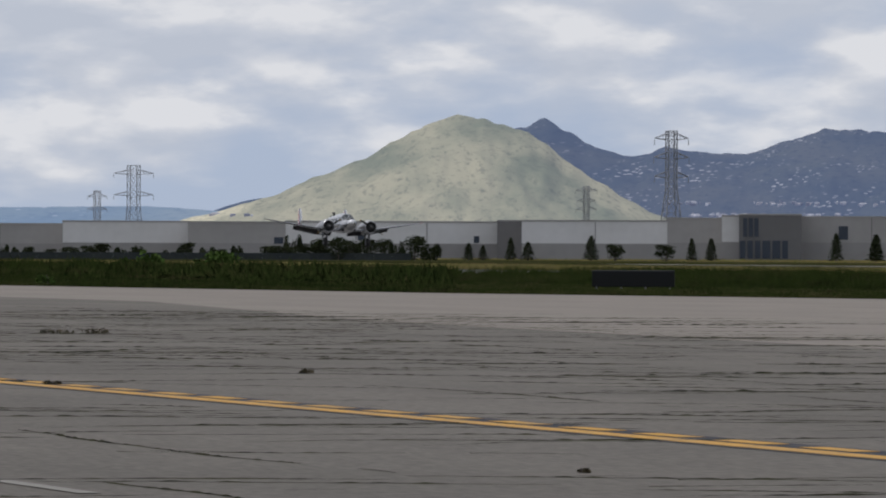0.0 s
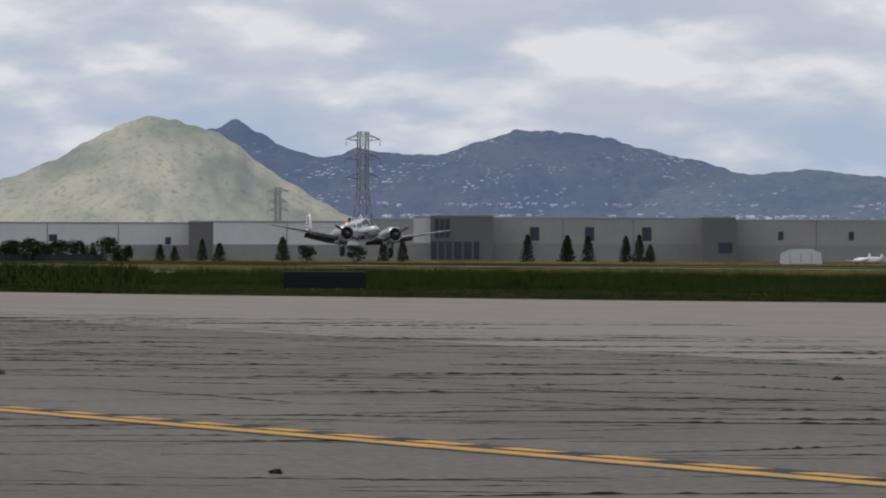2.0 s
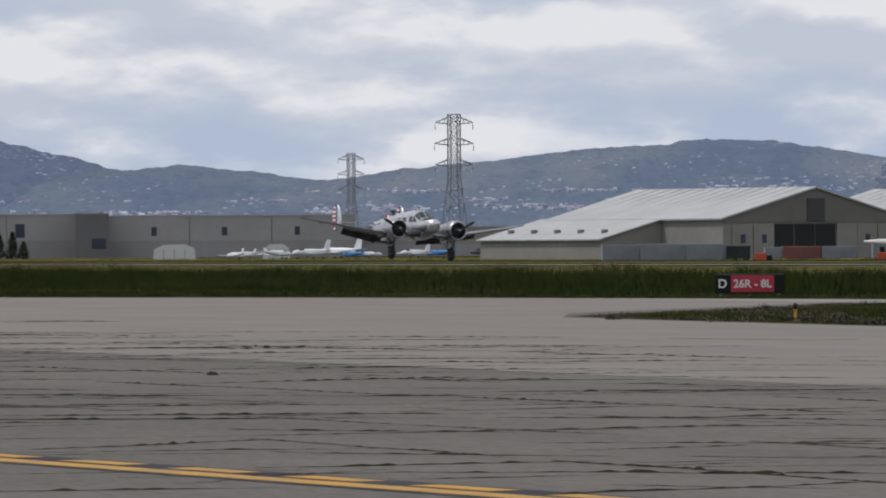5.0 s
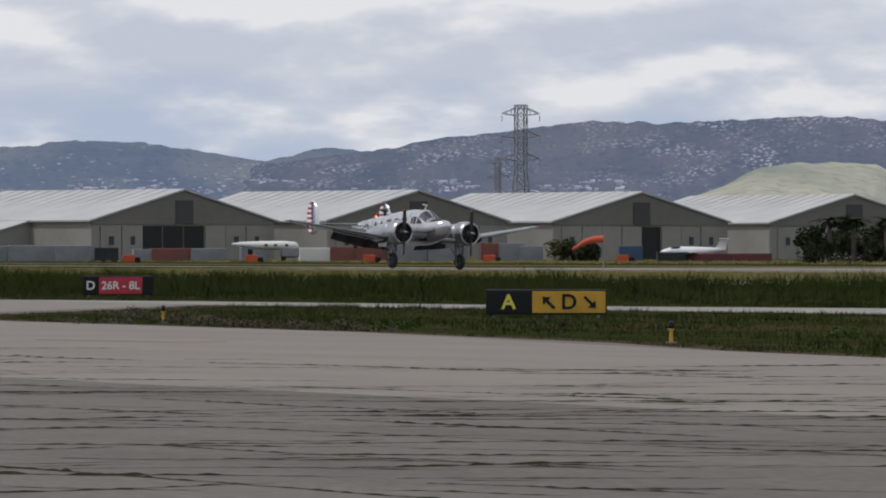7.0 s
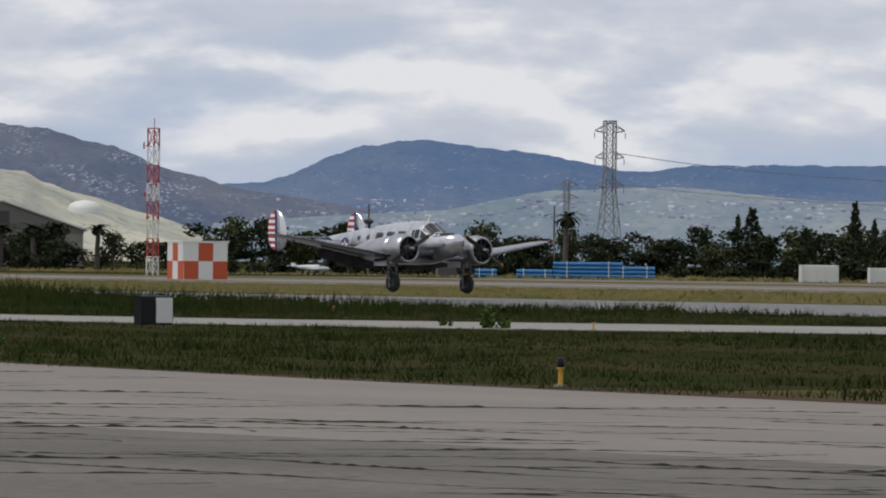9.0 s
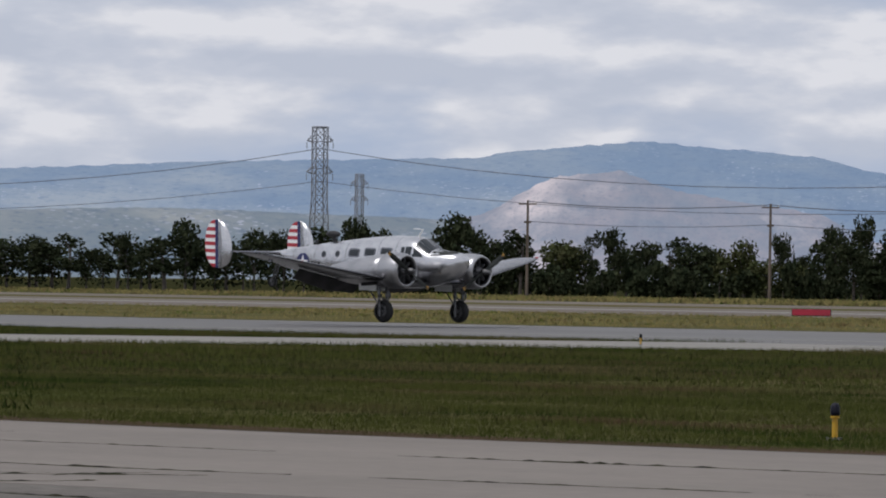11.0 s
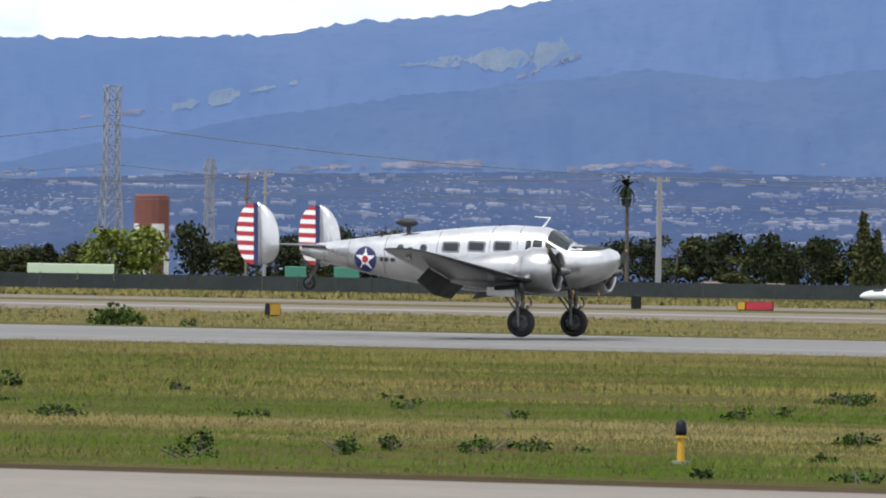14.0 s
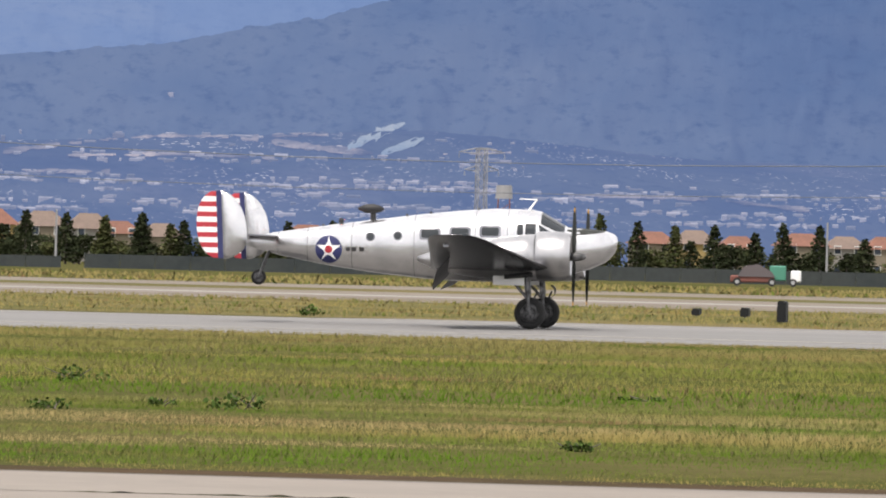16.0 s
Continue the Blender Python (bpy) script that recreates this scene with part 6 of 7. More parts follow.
def pylon(b, r, top, base, head, arms, label, turn=20, mat="lattice"):
    """Lattice mast: base and head are its widths; arms are (height share, reach)."""
    x, y = bearing(b, r)
    p = tagged(empty("pylon", pose(x, y, 0, 0, 0, -b + turn)), label, "pylon", "power line pylons")
    t = top / 280
    waist = 0.55

    def half(z):
        u = z / top
        return (base + (head - base) * min(1, u / waist)) / 2

    brace = B()
    for sx in (-1, 1):
        for sy in (-1, 1):
            legs = B()
            z = [0, top * waist, top]
            for a, c in zip(z, z[1:]):
                lattice_bar(legs, (sx * half(a), sy * half(a), a - (.3 if a == 0 else 0)), (sx * half(c), sy * half(c), c), t * 1.15)
            part("leg", legs, mat, p)
    n, z = 0, 0.0
    while z < top - .1:
        zn = min(top, z + max(half(z) * 2.1, head * 1.1))
        h0, h1 = half(z), half(zn)
        for s in (-1, 1):
            for flip in (-1, 1):
                lattice_bar(brace, (flip * h0, s * h0, z), (-flip * h1, s * h1, zn), t * .62)
                lattice_bar(brace, (s * h0, flip * h0, z), (s * h1, -flip * h1, zn), t * .62)
            lattice_bar(brace, (-h1, s * h1, zn), (h1, s * h1, zn), t * .6)
            lattice_bar(brace, (s * h1, -h1, zn), (s * h1, h1, zn), t * .6)
        z = zn
    part("bracing", brace, mat, p)
    for share, reach in arms:
        bm = B()
        za = top * share
        hw = half(za)
        for s in (-1, 1):
            for q in (-1, 1):
                lattice_bar(bm, (s * hw, q * hw, za), (s * reach, 0, za + top * .012), t * .8)
                lattice_bar(bm, (s * hw, q * hw, za + top * .05), (s * reach, 0, za + top * .012), t * .8)
            for u in (.33, .66):
                xx = s * (hw + (reach - hw) * u)
                lattice_bar(bm, (xx, 0, za), (xx, 0, za + top * .05 * (1 - u)), t * .6)
            lattice_bar(bm, (s * reach, 0, za), (s * reach, 0, za - top * .04), t * .8)
        part("crossarm", bm, mat, p)
    return p


ARMS = ((.93, 5.2), (.78, 5.4), (.63, 5.2))
GREY = "grey steel lattice power pylon with three crossarms"
pylon(-71.16, 2000, 36.52, 7.0, 2.6, ARMS, GREY)
pylon(-75.59, 2300, 29.63, 5.6, 3.4, ((.9, 7.0), (.66, 7.0)), "grey steel lattice power pylon with two crossarms")
pylon(-75.89, 3000, 27.10, 5.0, 2.4, ((.9, 4.5), (.7, 4.5)), "faint distant lattice power pylon")
pylon(-71.86, 2500, 25.20, 4.5, 1.8, ((.93, 4.2), (.78, 3.6), (.66, 4.0)), "small distant lattice power pylon")
pylon(-65.24, 1800, 36.40, 6.6, 2.6, ARMS, GREY)
pylon(-66.09, 2600, 37.47, 6.0, 2.4, ARMS, "faint distant lattice power pylon")
pylon(-59.49, 1800, 38.86, 6.6, 2.6, ARMS, GREY)
pylon(-59.68, 3000, 41.19, 5.0, 2.2, ARMS[:2], "faint distant lattice power pylon")
pylon(-51.74, 1800, 38.17, 6.4, 2.6, ((.92, 4.2), (.74, 4.0), (.55, 4.0)), GREY)
pylon(-52.09, 3000, 36.92, 5.0, 2.2, ARMS[:2], "faint distant lattice power pylon")
pylon(-44.68, 1700, 38.35, 5.0, 3.0, ((.9, 3.4), (.7, 3.4)), GREY)
pylon(-44.35, 2700, 41.76, 6.0, 2.6, ((.9, 3.6), (.75, 3.6)), "faint distant lattice power pylon")
TOWER = "tall narrow steel lattice tower"
pylon(-36.55, 1500, 38.00, 5.0, 2.9, (), TOWER)
pylon(-35.50, 2200, 35.14, 3.6, 1.9, ((.92, 2.0),), TOWER)
pylon(-26.44, 1400, 38.73, 5.0, 2.7, (), TOWER)
pylon(-25.63, 2100, 35.74, 4.0, 2.0, ((.9, 2.2),), TOWER)
pylon(-15.11, 1400, 37.35, 4.0, 2.8, ((.94, 2.4), (.6, 5.0)), TOWER)
pylon(-15.63, 2400, 37.89, 4.0, 2.2, ((.9, 3.0),), "faint distant lattice power pylon")
pylon(-6.00, 2300, 38.66, 5.0, 3.0, ((.95, 8.0), (.8, 6.0)), "faint distant lattice power pylon")
# mast with red and white bands
M["mast_red"] = material("mast_red", (0.36, 0.06, 0.05), 0.6)
mast = tagged(empty("radio_mast", pose(*bearing(-55.49, 620), 0)), "red and white banded lattice radio mast with antennas", "mast")
mh = 13.10
for i in range(8):
    z0, z1 = mh * i / 8, mh * (i + 1) / 8
    coat = "mast_red" if i % 2 else "sign_pale"
    feet = ((-.5, -.4), (.5, -.4), (0, .5))
    for sx, sy in feet:
        part("mast_leg", rod(B(), (sx, sy, z0 - .02), (sx, sy, z1), .07, None, 5), coat, mast)
    for (ax, ay), (bx, by) in zip(feet, feet[1:] + feet[:1]):
        part("mast_brace", rod(B(), (ax, ay, z0), (bx, by, z1), .035, None, 4), coat, mast)
        part("mast_brace", rod(B(), (bx, by, z0), (ax, ay, z1), .035, None, 4), coat, mast)
        part("mast_rung", rod(B(), (ax, ay, z1), (bx, by, z1), .05, None, 4), coat, mast)
part("whip", rod(B(), (.5, -.4, mh), (.5, -.4, mh + .9), .04), "mast_red", mast)
for z, sx in ((mh * .88, -1.1), (mh * .62, .9), (mh * .55, -.9)):
    bm = rod(B(), (0, -.4, z), (sx, -.4, z), .04, None, 5)
    rod(bm, (sx, -.4, z - .25), (sx, -.4, z + .35), .07, None, 6)
    part("antenna", bm, "mast_red", mast)

POLE_TOPS = []


def pole(b, r, top, label="weathered wooden utility pole with a crossarm", mat="wood", arm=True, thick=.16):
    x, y = bearing(b, r)
    p = tagged(empty("utility_pole", pose(x, y, 0, 0, 0, -b)), label, "pole", "utility poles")
    part("shaft", rod(B(), (0, 0, -.3), (0, 0, top), thick, thick * .7, 8), mat, p)
    if arm:
        part("crossarm", box(B(), -.9, .9, -.08, .08, top - .45, top - .3), mat, p)
        for s in (-.8, 0, .8):
            part("insulator", rod(B(), (s, 0, top - .3), (s, 0, top - .1), .05), "sign_pale", p)
        part("bracket", box(B(), -.35, .35, -.14, .14, top - 2.3, top - 2.1), mat, p)
    POLE_TOPS.append((b, r, top))


for b, top in ((-42.96, 9.69), (-40.96, 9.67), (-39.03, 9.58), (-36.98, 9.81), (-34.83, 10.18),
               (-33.01, 11.16), (-30.20, 11.68), (-27.95, 11.11), (-25.32, 11.38)):
    pole(b, 700, top)
for b, top in ((-25.17, 11.86), (-21.93, 11.95), (-21.91, 11.88), (-19.31, 11.57), (-11.32, 12.75)):
    pole(b, 700, top, "tall pale steel utility pole", "galvanised", True, .2)
for b, y in ((-39.92, 368), (-53.72, 350), (-52.19, 352)):
    pole(b, 720, 7.4, "thin dark utility pole among trees", "wood", False, .12)
for b, top in ((-3.14, 6.0), (-9.49, 5.5), (-16.60, 5.73), (-13.68, 5.0)):
    pole(b, 660, top, "slim grey steel pole by the fence", "galvanised", False, .12)


def wire(name, pts, sag, radius):
    line = []
    for (b0, r0, z0), (b1, r1, z1) in zip(pts, pts[1:]):
        a, c = Vector((*bearing(b0, r0), z0)), Vector((*bearing(b1, r1), z1))
        for i in range(13):
            u = i / 12
            line.append(a.lerp(c, u) - Vector((0, 0, sag * 4 * u * (1 - u))))
    side = (line[-1] - line[0]).cross(Vector((0, 0, 1))).normalized() * radius
    up = Vector((0, 0, radius))
    bm = rings(B(), [[q + side, q + up, q - side, q - up] for q in line])
    return tagged(part(name, bm, "wire"), "thin dark power cable sagging between supports", "cable", "power cables")


run = sorted(POLE_TOPS[:14])
run = [(b, r, z - .1) for b, r, z in run]
for a, c in zip(run, run[1:]):
    wire("power_cable", [a, c], .5, .045)
    wire("power_cable", [(a[0], a[1], a[2] - 2.0), (c[0], c[1], c[2] - 2.0)], .4, .03)
HIGH = [(-51.74, 1800, 30), (-44.68, 1700, 33), (-36.55, 1500, 32), (-26.44, 1400, 31), (-15.11, 1400, 30), (3.0, 1400, 30)]
for a, c in zip(HIGH, HIGH[1:]):
    wire("power_cable", [a, c], 9.0, .09)
    wire("power_cable", [(a[0], a[1], a[2] - 8), (c[0], c[1], c[2] - 8)], 7.0, .07)


def street_lamp(b, r, top, reach):
    x, y = bearing(b, r)
    p = tagged(empty("street_lamp", pose(x, y, 0, 0, 0, -b)), "grey steel street lamp with a curved arm", "street lamp")
    part("post", rod(B(), (0, 0, -.2), (0, 0, top - .6), .11, .07), "galvanised", p)
    bm = B()
    pts = [(0, 0, top - .6), (reach * .2, 0, top - .2), (reach * .6, 0, top), (reach, 0, top + .02)]
    for a, c in zip(pts, pts[1:]):
        rod(bm, a, c, .05)
    part("arm", bm, "galvanised", p)
    part("lamp_head", box(B(), reach - .3, reach + .3, -.12, .12, top - .1, top + .06, .02), "sign_pale", p)


street_lamp(-32.78, 620, 4.98, 1.6)
street_lamp(-12.27, 640, 3.91, 3.6)

# ---- houses ----
M["stucco"] = material("stucco", (0.187, 0.155, 0.112), 0.9, second=(0.158, 0.133, 0.101), scale=0.4, fine=.05)
M["stucco_yellow"] = material("stucco_yellow", (0.288, 0.209, 0.079), 0.9, second=(0.252, 0.184, 0.076), scale=0.4)
M["stucco_pale"] = material("stucco_pale", (0.238, 0.223, 0.205), 0.9, second=(0.202, 0.191, 0.173), scale=0.4)
M["roof_red"] = material("roof_red", (0.17, 0.075, 0.05), 0.85, second=(0.13, 0.06, 0.042), scale=0.8, fine=.15, fine_scale=4)
M["roof_brown"] = material("roof_brown", (0.13, 0.095, 0.078), 0.85, second=(0.15, 0.11, 0.09), scale=0.8, fine=.15, fine_scale=4)
M["roof_grey"] = material("roof_grey", (0.16, 0.16, 0.165), 0.85, second=(0.12, 0.12, 0.12), scale=0.8, fine=.15, fine_scale=4)


def house(b, r, w, eave, top, wall, roof, label, turn=12, gable=False):
    x, y = bearing(b, r)
    p = tagged(empty("house", pose(x, y, 0, 0, 0, -b + turn)), label, "house", "houses beyond the airfield")
    d = w * .75
    part("wall", box(B(), -w / 2, w / 2, 0, d, -.2, eave), wall, p)
    o = .45
    if gable:
        rf = rings(B(), [[(-w / 2 - o, yy, eave - .15), (0, yy, top), (w / 2 + o, yy, eave - .15), (w / 2 + o, yy, eave - .3), (-w / 2 - o, yy, eave - .3)] for yy in (-o, d + o)])
    else:
        rf = B()
        q = [rf.verts.new(v) for v in ((-w / 2 - o, -o, eave - .05), (w / 2 + o, -o, eave - .05), (w / 2 + o, d + o, eave - .05), (-w / 2 - o, d + o, eave - .05), (-w * .22, d / 2, top), (w * .22, d / 2, top))]
        for f in ((0, 1, 5, 4), (2, 3, 4, 5), (1, 2, 5), (3, 0, 4), (3, 2, 1, 0)):
            rf.faces.new([q[i] for i in f])
        bmesh.ops.recalc_face_normals(rf, faces=rf.faces)
    part("roof", rf, roof, p)
    n = max(2, int(w / 3))
    for storey in range(2 if eave > 4 else 1 if eave > 2.3 else 0):
        for i in range(n):
            if (i + storey) % 4 == 3:
                continue
            xx = -w / 2 + (i + .5) * w / n
            z0 = .9 + storey * 2.8
            win = part("window", box(B(), xx - .55, xx + .55, -.06, .05, z0, z0 + 1.3), "sign_pale", p)
            part("pane", box(B(), xx - .45, xx + .45, -.09, .0, z0 + .1, z0 + 1.2), "pane", win)
    if w > 8:
        part("chimney", box(B(), w * .2, w * .2 + .8, d * .6, d * .6 + .8, eave, top + .5), wall, p)
    return p


TAN = "tan stucco house with a red tile roof behind trees"
for b, r, w, eave, top, wall, roof, lab, gab in (
    (-38.31, 900, 5.0, 3.6, 5.0, "stucco", "roof_brown", "brown-roofed house among trees", False),
    (-37.45, 850, 5.5, 1.6, 3.0, "stucco_pale", "roof_grey", "pale low house with a grey roof", True),
    (-37.36, 800, 6.0, 3.2, 4.6, "stucco_pale", "roof_grey", "pale two-storey house with a grey roof", False),
    (-37.87, 850, 5.0, 3.6, 5.2, "stucco", "roof_brown", "tan house with a brown roof", False),
    (-31.91, 800, 5.2, 2.6, 5.0, "stucco_pale", "roof_grey", "grey gabled house among bare trees", True),
    (-31.26, 850, 7.0, 2.8, 4.4, "stucco", "roof_brown", "tan house with a brown roof", False),
    (-30.69, 860, 5.5, 2.8, 4.6, "stucco", "roof_brown", "tan house with a brown roof", False),
    (-21.47, 700, 3.2, .7, 1.5, "stucco_pale", "roof_brown", "low pale outbuilding with a brown roof", False),
    (-20.93, 700, 3.6, .7, 1.4, "stucco_pale", "roof_brown", "low pale outbuilding with a brown roof", False),
    (-20.51, 700, 3.6, .6, 1.2, "stucco_pale", "roof_red", "low pale outbuilding with a red roof", False),
    (-17.75, 900, 6.0, 2.2, 4.4, "stucco_pale", "roof_grey", "cream house with arched windows", False),
    (-17.98, 920, 6.0, 3.2, 5.2, "stucco", "roof_brown", "tan house among bare trees", False),
    (-18.12, 880, 8.0, 5.2, 7.4, "stucco", "roof_brown", "tan two-storey house among bare trees", False),
    (-8.95, 1000, 6.0, 4.2, 6.0, "stucco", "roof_red", TAN, False),
    (-8.60, 1050, 6.0, 4.0, 6.0, "stucco", "roof_brown", TAN, False),
    (-7.97, 1000, 7.0, 4.6, 6.4, "stucco_yellow", "roof_red", "warm yellow stucco house with a red tile roof", False),
    (-7.39, 1020, 7.0, 4.4, 6.2, "stucco", "roof_red", TAN, False),
    (-9.99, 900, 5.5, 4.8, 6.8, "stucco_yellow", "roof_red", "yellow stucco house with a red tile roof", False),
    (-9.57, 1000, 6.5, 5.0, 7.2, "stucco", "roof_brown", TAN, False),
    (-9.20, 1000, 6.0, 4.8, 7.0, "stucco_pale", "roof_brown", "pale house with a brown roof behind trees", False),
    (-4.55, 1050, 6.5, 4.8, 6.6, "stucco", "roof_red", TAN, False),
    (-4.21, 1020, 6.0, 4.8, 6.8, "stucco_yellow", "roof_brown", "yellow stucco house with a brown roof", False),
    (-3.85, 1050, 6.0, 4.4, 6.2, "stucco", "roof_red", TAN, False),
    (-3.32, 1000, 7.0, 4.8, 6.6, "stucco", "roof_red", TAN, False),
    (-2.97, 1020, 6.0, 4.6, 6.4, "stucco_pale", "roof_brown", "pale house with a brown roof behind trees", False),
    (-2.64, 1000, 6.0, 4.6, 6.4, "stucco", "roof_red", TAN, False)):
    house(b, r, w, eave, top, wall, roof, lab, gable=gab)

# ---- boundary fence ----
M["fence_green"] = material("fence_green", (0.020, 0.027, 0.029), 0.9, second=(0.030, 0.036, 0.036), scale=0.25, fine=0.12, fine_scale=2)
M["fence_wall"] = material("fence_wall", (0.24, 0.17, 0.14), 0.9, second=(0.19, 0.14, 0.12), scale=0.6)


def fence(b0, b1, r, h, mat, label):
    p = tagged(empty("fence"), label, "fence")
    n = max(3, int(radians(b1 - b0) * r / 3.2))
    pts = [bearing(b0 + (b1 - b0) * i / n, r) for i in range(n + 1)]
    for (x0, y0), (x1, y1) in zip(pts, pts[1:]):
        part("post", rod(B(), (x0, y0, -.2), (x0, y0, h + .12), .06, None, 6), "fence_green", p)
        d = Vector((x1 - x0, y1 - y0)).normalized() * .07
        q = Vector((-d.y, d.x)) * .3
        part("panel", slab(B(), [(x0 + d.x - q.x, y0 + d.y - q.y), (x1 - d.x - q.x, y1 - d.y - q.y), (x1 - d.x + q.x, y1 - d.y + q.y), (x0 + d.x + q.x, y0 + d.y + q.y)], .06, h), mat, p)


fence(-30.04, -19.43, 610, 1.35, "fence_green", "long dark green screened boundary fence")
fence(-20.49, -16.03, 615, 1.3, "fence_green", "dark green screened boundary fence")
fence(-18.58, -9.44, 625, 1.1, "fence_green", "dark mesh boundary fence before trees")
fence(-9.25, -2.32, 640, 1.35, "fence_green", "dark mesh boundary fence before the houses")
fence(-77.3, -73.3, 1235, 1.25, "fence_green", "dark screened fence before the warehouses")
fence(-13.81, -13.26, 640, .9, "fence_wall", "low reddish block wall")
fence(-30.83, -29.88, 600, 1.0, "fence_wall", "low reddish block wall by the road")

# ---- vehicles, parked aircraft, huts ----
M["paint_white"] = material("paint_white", (0.72, 0.73, 0.74), 0.35)
M["paint_green"] = material("paint_green", (0.05, 0.20, 0.14), 0.5)
M["paint_lime"] = material("paint_lime", (0.45, 0.55, 0.40), 0.5)
M["paint_yellow"] = material("paint_yellow", (0.62, 0.34, 0.03), 0.5)
M["paint_blue"] = material("paint_blue", (0.03, 0.15, 0.36), 0.5, second=(0.04, 0.19, 0.40), scale=1)
M["paint_orange"] = material("paint_orange", (0.42, 0.07, 0.02), 0.7)
M["tank_red"] = material("tank_red", (0.17, 0.055, 0.04), 0.7, second=(0.14, 0.05, 0.038), scale=1)
M["tarp"] = material("tarp", (0.10, 0.085, 0.09), 0.9)
M["container_grey"] = material("container_grey", (0.22, 0.23, 0.25), 0.6, second=(0.18, 0.19, 0.2), scale=.5)
M["container_blue"] = material("container_blue", (0.05, 0.085, 0.15), 0.7, second=(0.04, 0.07, 0.12), scale=.5)
M["container_rust"] = material("container_rust", (0.20, 0.07, 0.05), 0.7, second=(0.15, 0.06, 0.05), scale=.5)
M["container_red"] = material("container_red", (0.15, 0.035, 0.045), 0.7, second=(0.11, 0.03, 0.035), scale=.5)


def spot(name, b, r, turn, label, category, group=""):
    return tagged(empty(name, pose(*bearing(b, r), 0, 0, 0, -b + turn)), label, category, group)


def wheels(p, places, r, w):
    for x, y in places:
        t = part("wheel", rod(B(), (x, y - w / 2, r), (x, y + w / 2, r), r, None, 14), "rubber", p)
        part("hub", rod(B(), (x, y - w / 2 - .02, r), (x, y + w / 2 + .02, r), r * .5, None, 10), "steel", t)


def truck(b, r, label, cargo, turn=0, length=7.5):
    p = spot("truck", b, r, turn, label, "truck")
    part("chassis", box(B(), -length / 2, length / 2, -.5, .5, .55, .85), "black", p)
    part("cab", rings(B(), [[(length / 2 - 1.9, yy, .8), (length / 2 - 1.9, yy, 2.6), (length / 2 - .9, yy, 2.6), (length / 2 - .65, yy, 1.9), (length / 2 + .5, yy, 1.6), (length / 2 + .6, yy, .7)] for yy in (-1.1, 1.1)]), "paint_white", p, "white cab")
    part("cab_window", box(B(), length / 2 - 1.6, length / 2 - .8, -1.13, 1.13, 1.75, 2.4), "pane", p)
    part("cargo_box", box(B(), -length / 2, length / 2 - 2.3, -1.2, 1.2, .85, 2.9 if cargo == "paint_white" else 2.3, .04), cargo, p)
    wheels(p, [(length / 2 - .3, -1), (length / 2 - .3, 1), (-length / 2 + 1, -1), (-length / 2 + 1, 1), (-length / 2 + 2.1, -1), (-length / 2 + 2.1, 1)], .5, .35)
    return p


def trailer(b, r, w, h, mat, label):
    p = spot("trailer", b, r, 0, label, "trailer")
    part("body", box(B(), -w / 2, w / 2, -1.2, 1.2, .7, h, .05), mat, p)
    for i in range(1, 6):
        part("rib", box(B(), -w / 2 + i * w / 6 - .04, -w / 2 + i * w / 6 + .04, -1.24, 1.24, .75, h - .05), mat, p)
    part("landing_leg", box(B(), w / 2 - 1.6, w / 2 - 1.4, -.8, .8, -.02, .72), "steel", p)
    wheels(p, [(-w / 2 + 1, -1), (-w / 2 + 1, 1), (-w / 2 + 2.1, -1), (-w / 2 + 2.1, 1)], .48, .35)


def container(b, r, w, h, mat, label):
    p = spot("container", b, r, 6, label, "container", "containers before the hangars")
    part("body", box(B(), -w / 2, w / 2, -1.2, 1.2, 0, h, .04), mat, p)
    n = max(3, int(w / .7))
    for i in range(n):
        x = -w / 2 + (i + .5) * w / n
        part("rib", box(B(), x - .08, x + .08, -1.25, 1.22, .15, h - .15), mat, p)
    for s in (-1, 1):
        part("corner_post", box(B(), s * (w / 2 - .06) - .08, s * (w / 2 - .06) + .08, -1.27, -1.1, 0, h), mat, p)


trailer(-26.76, 640, 8.0, 2.2, "paint_lime", "long white and pale green road trailer by the fence")
trailer(-28.67, 660, 6.2, 1.9, "galvanised", "grey tank trailer by the fence")
trailer(-35.31, 560, 4.2, .95, "paint_white", "low white flat trailer by the road")
trailer(-33.92, 560, 3.6, .9, "paint_white", "low white flat trailer by the road")
trailer(-24.91, 660, 2.0, 2.3, "paint_green", "small green site container on wheels")
trailer(-24.49, 660, 2.4, 2.3, "paint_green", "green site container on wheels")
trailer(-33.83, 580, 4.4, .85, "paint_white", "low white flat trailer by the road")
trailer(-11.77, 560, 5.0, .8, "paint_white", "long low white flat trailer")
TRUCK_R = 640
road_truck = truck(-18.77, TRUCK_R, "white road truck with a pale box body driving along the fence", "paint_white", 0, 8.5)
# pickup
pick = spot("pickup_truck", -35.51, 600, 0, "white pickup truck with a flat bed", "pickup truck")
part("body", box(B(), -.5, 2.7, -.9, .9, .45, 1.1, .08), "paint_white", pick)
part("cab", rings(B(), [[(-.6, yy, 1.05), (-.5, yy, 1.75), (.9, yy, 1.75), (1.6, yy, 1.1)] for yy in (-.85, .85)]), "paint_white", pick)
part("window", box(B(), -.3, .95, -.88, .88, 1.2, 1.62), "pane", pick)
part("bed", box(B(), -3.1, -.6, -1, 1, .6, .8, .03), "paint_white", pick)
part("load", box(B(), -2.6, -.7, -.7, .7, .8, 1.25, .1), "tarp", pick)
wheels(pick, [(1.9, -.8), (1.9, .8), (-1.9, -.8), (-1.9, .8)], .38, .25)
# excavator
ex = spot("excavator", -34.95, 600, 0, "yellow excavator with a folded arm and orange tank", "excavator")
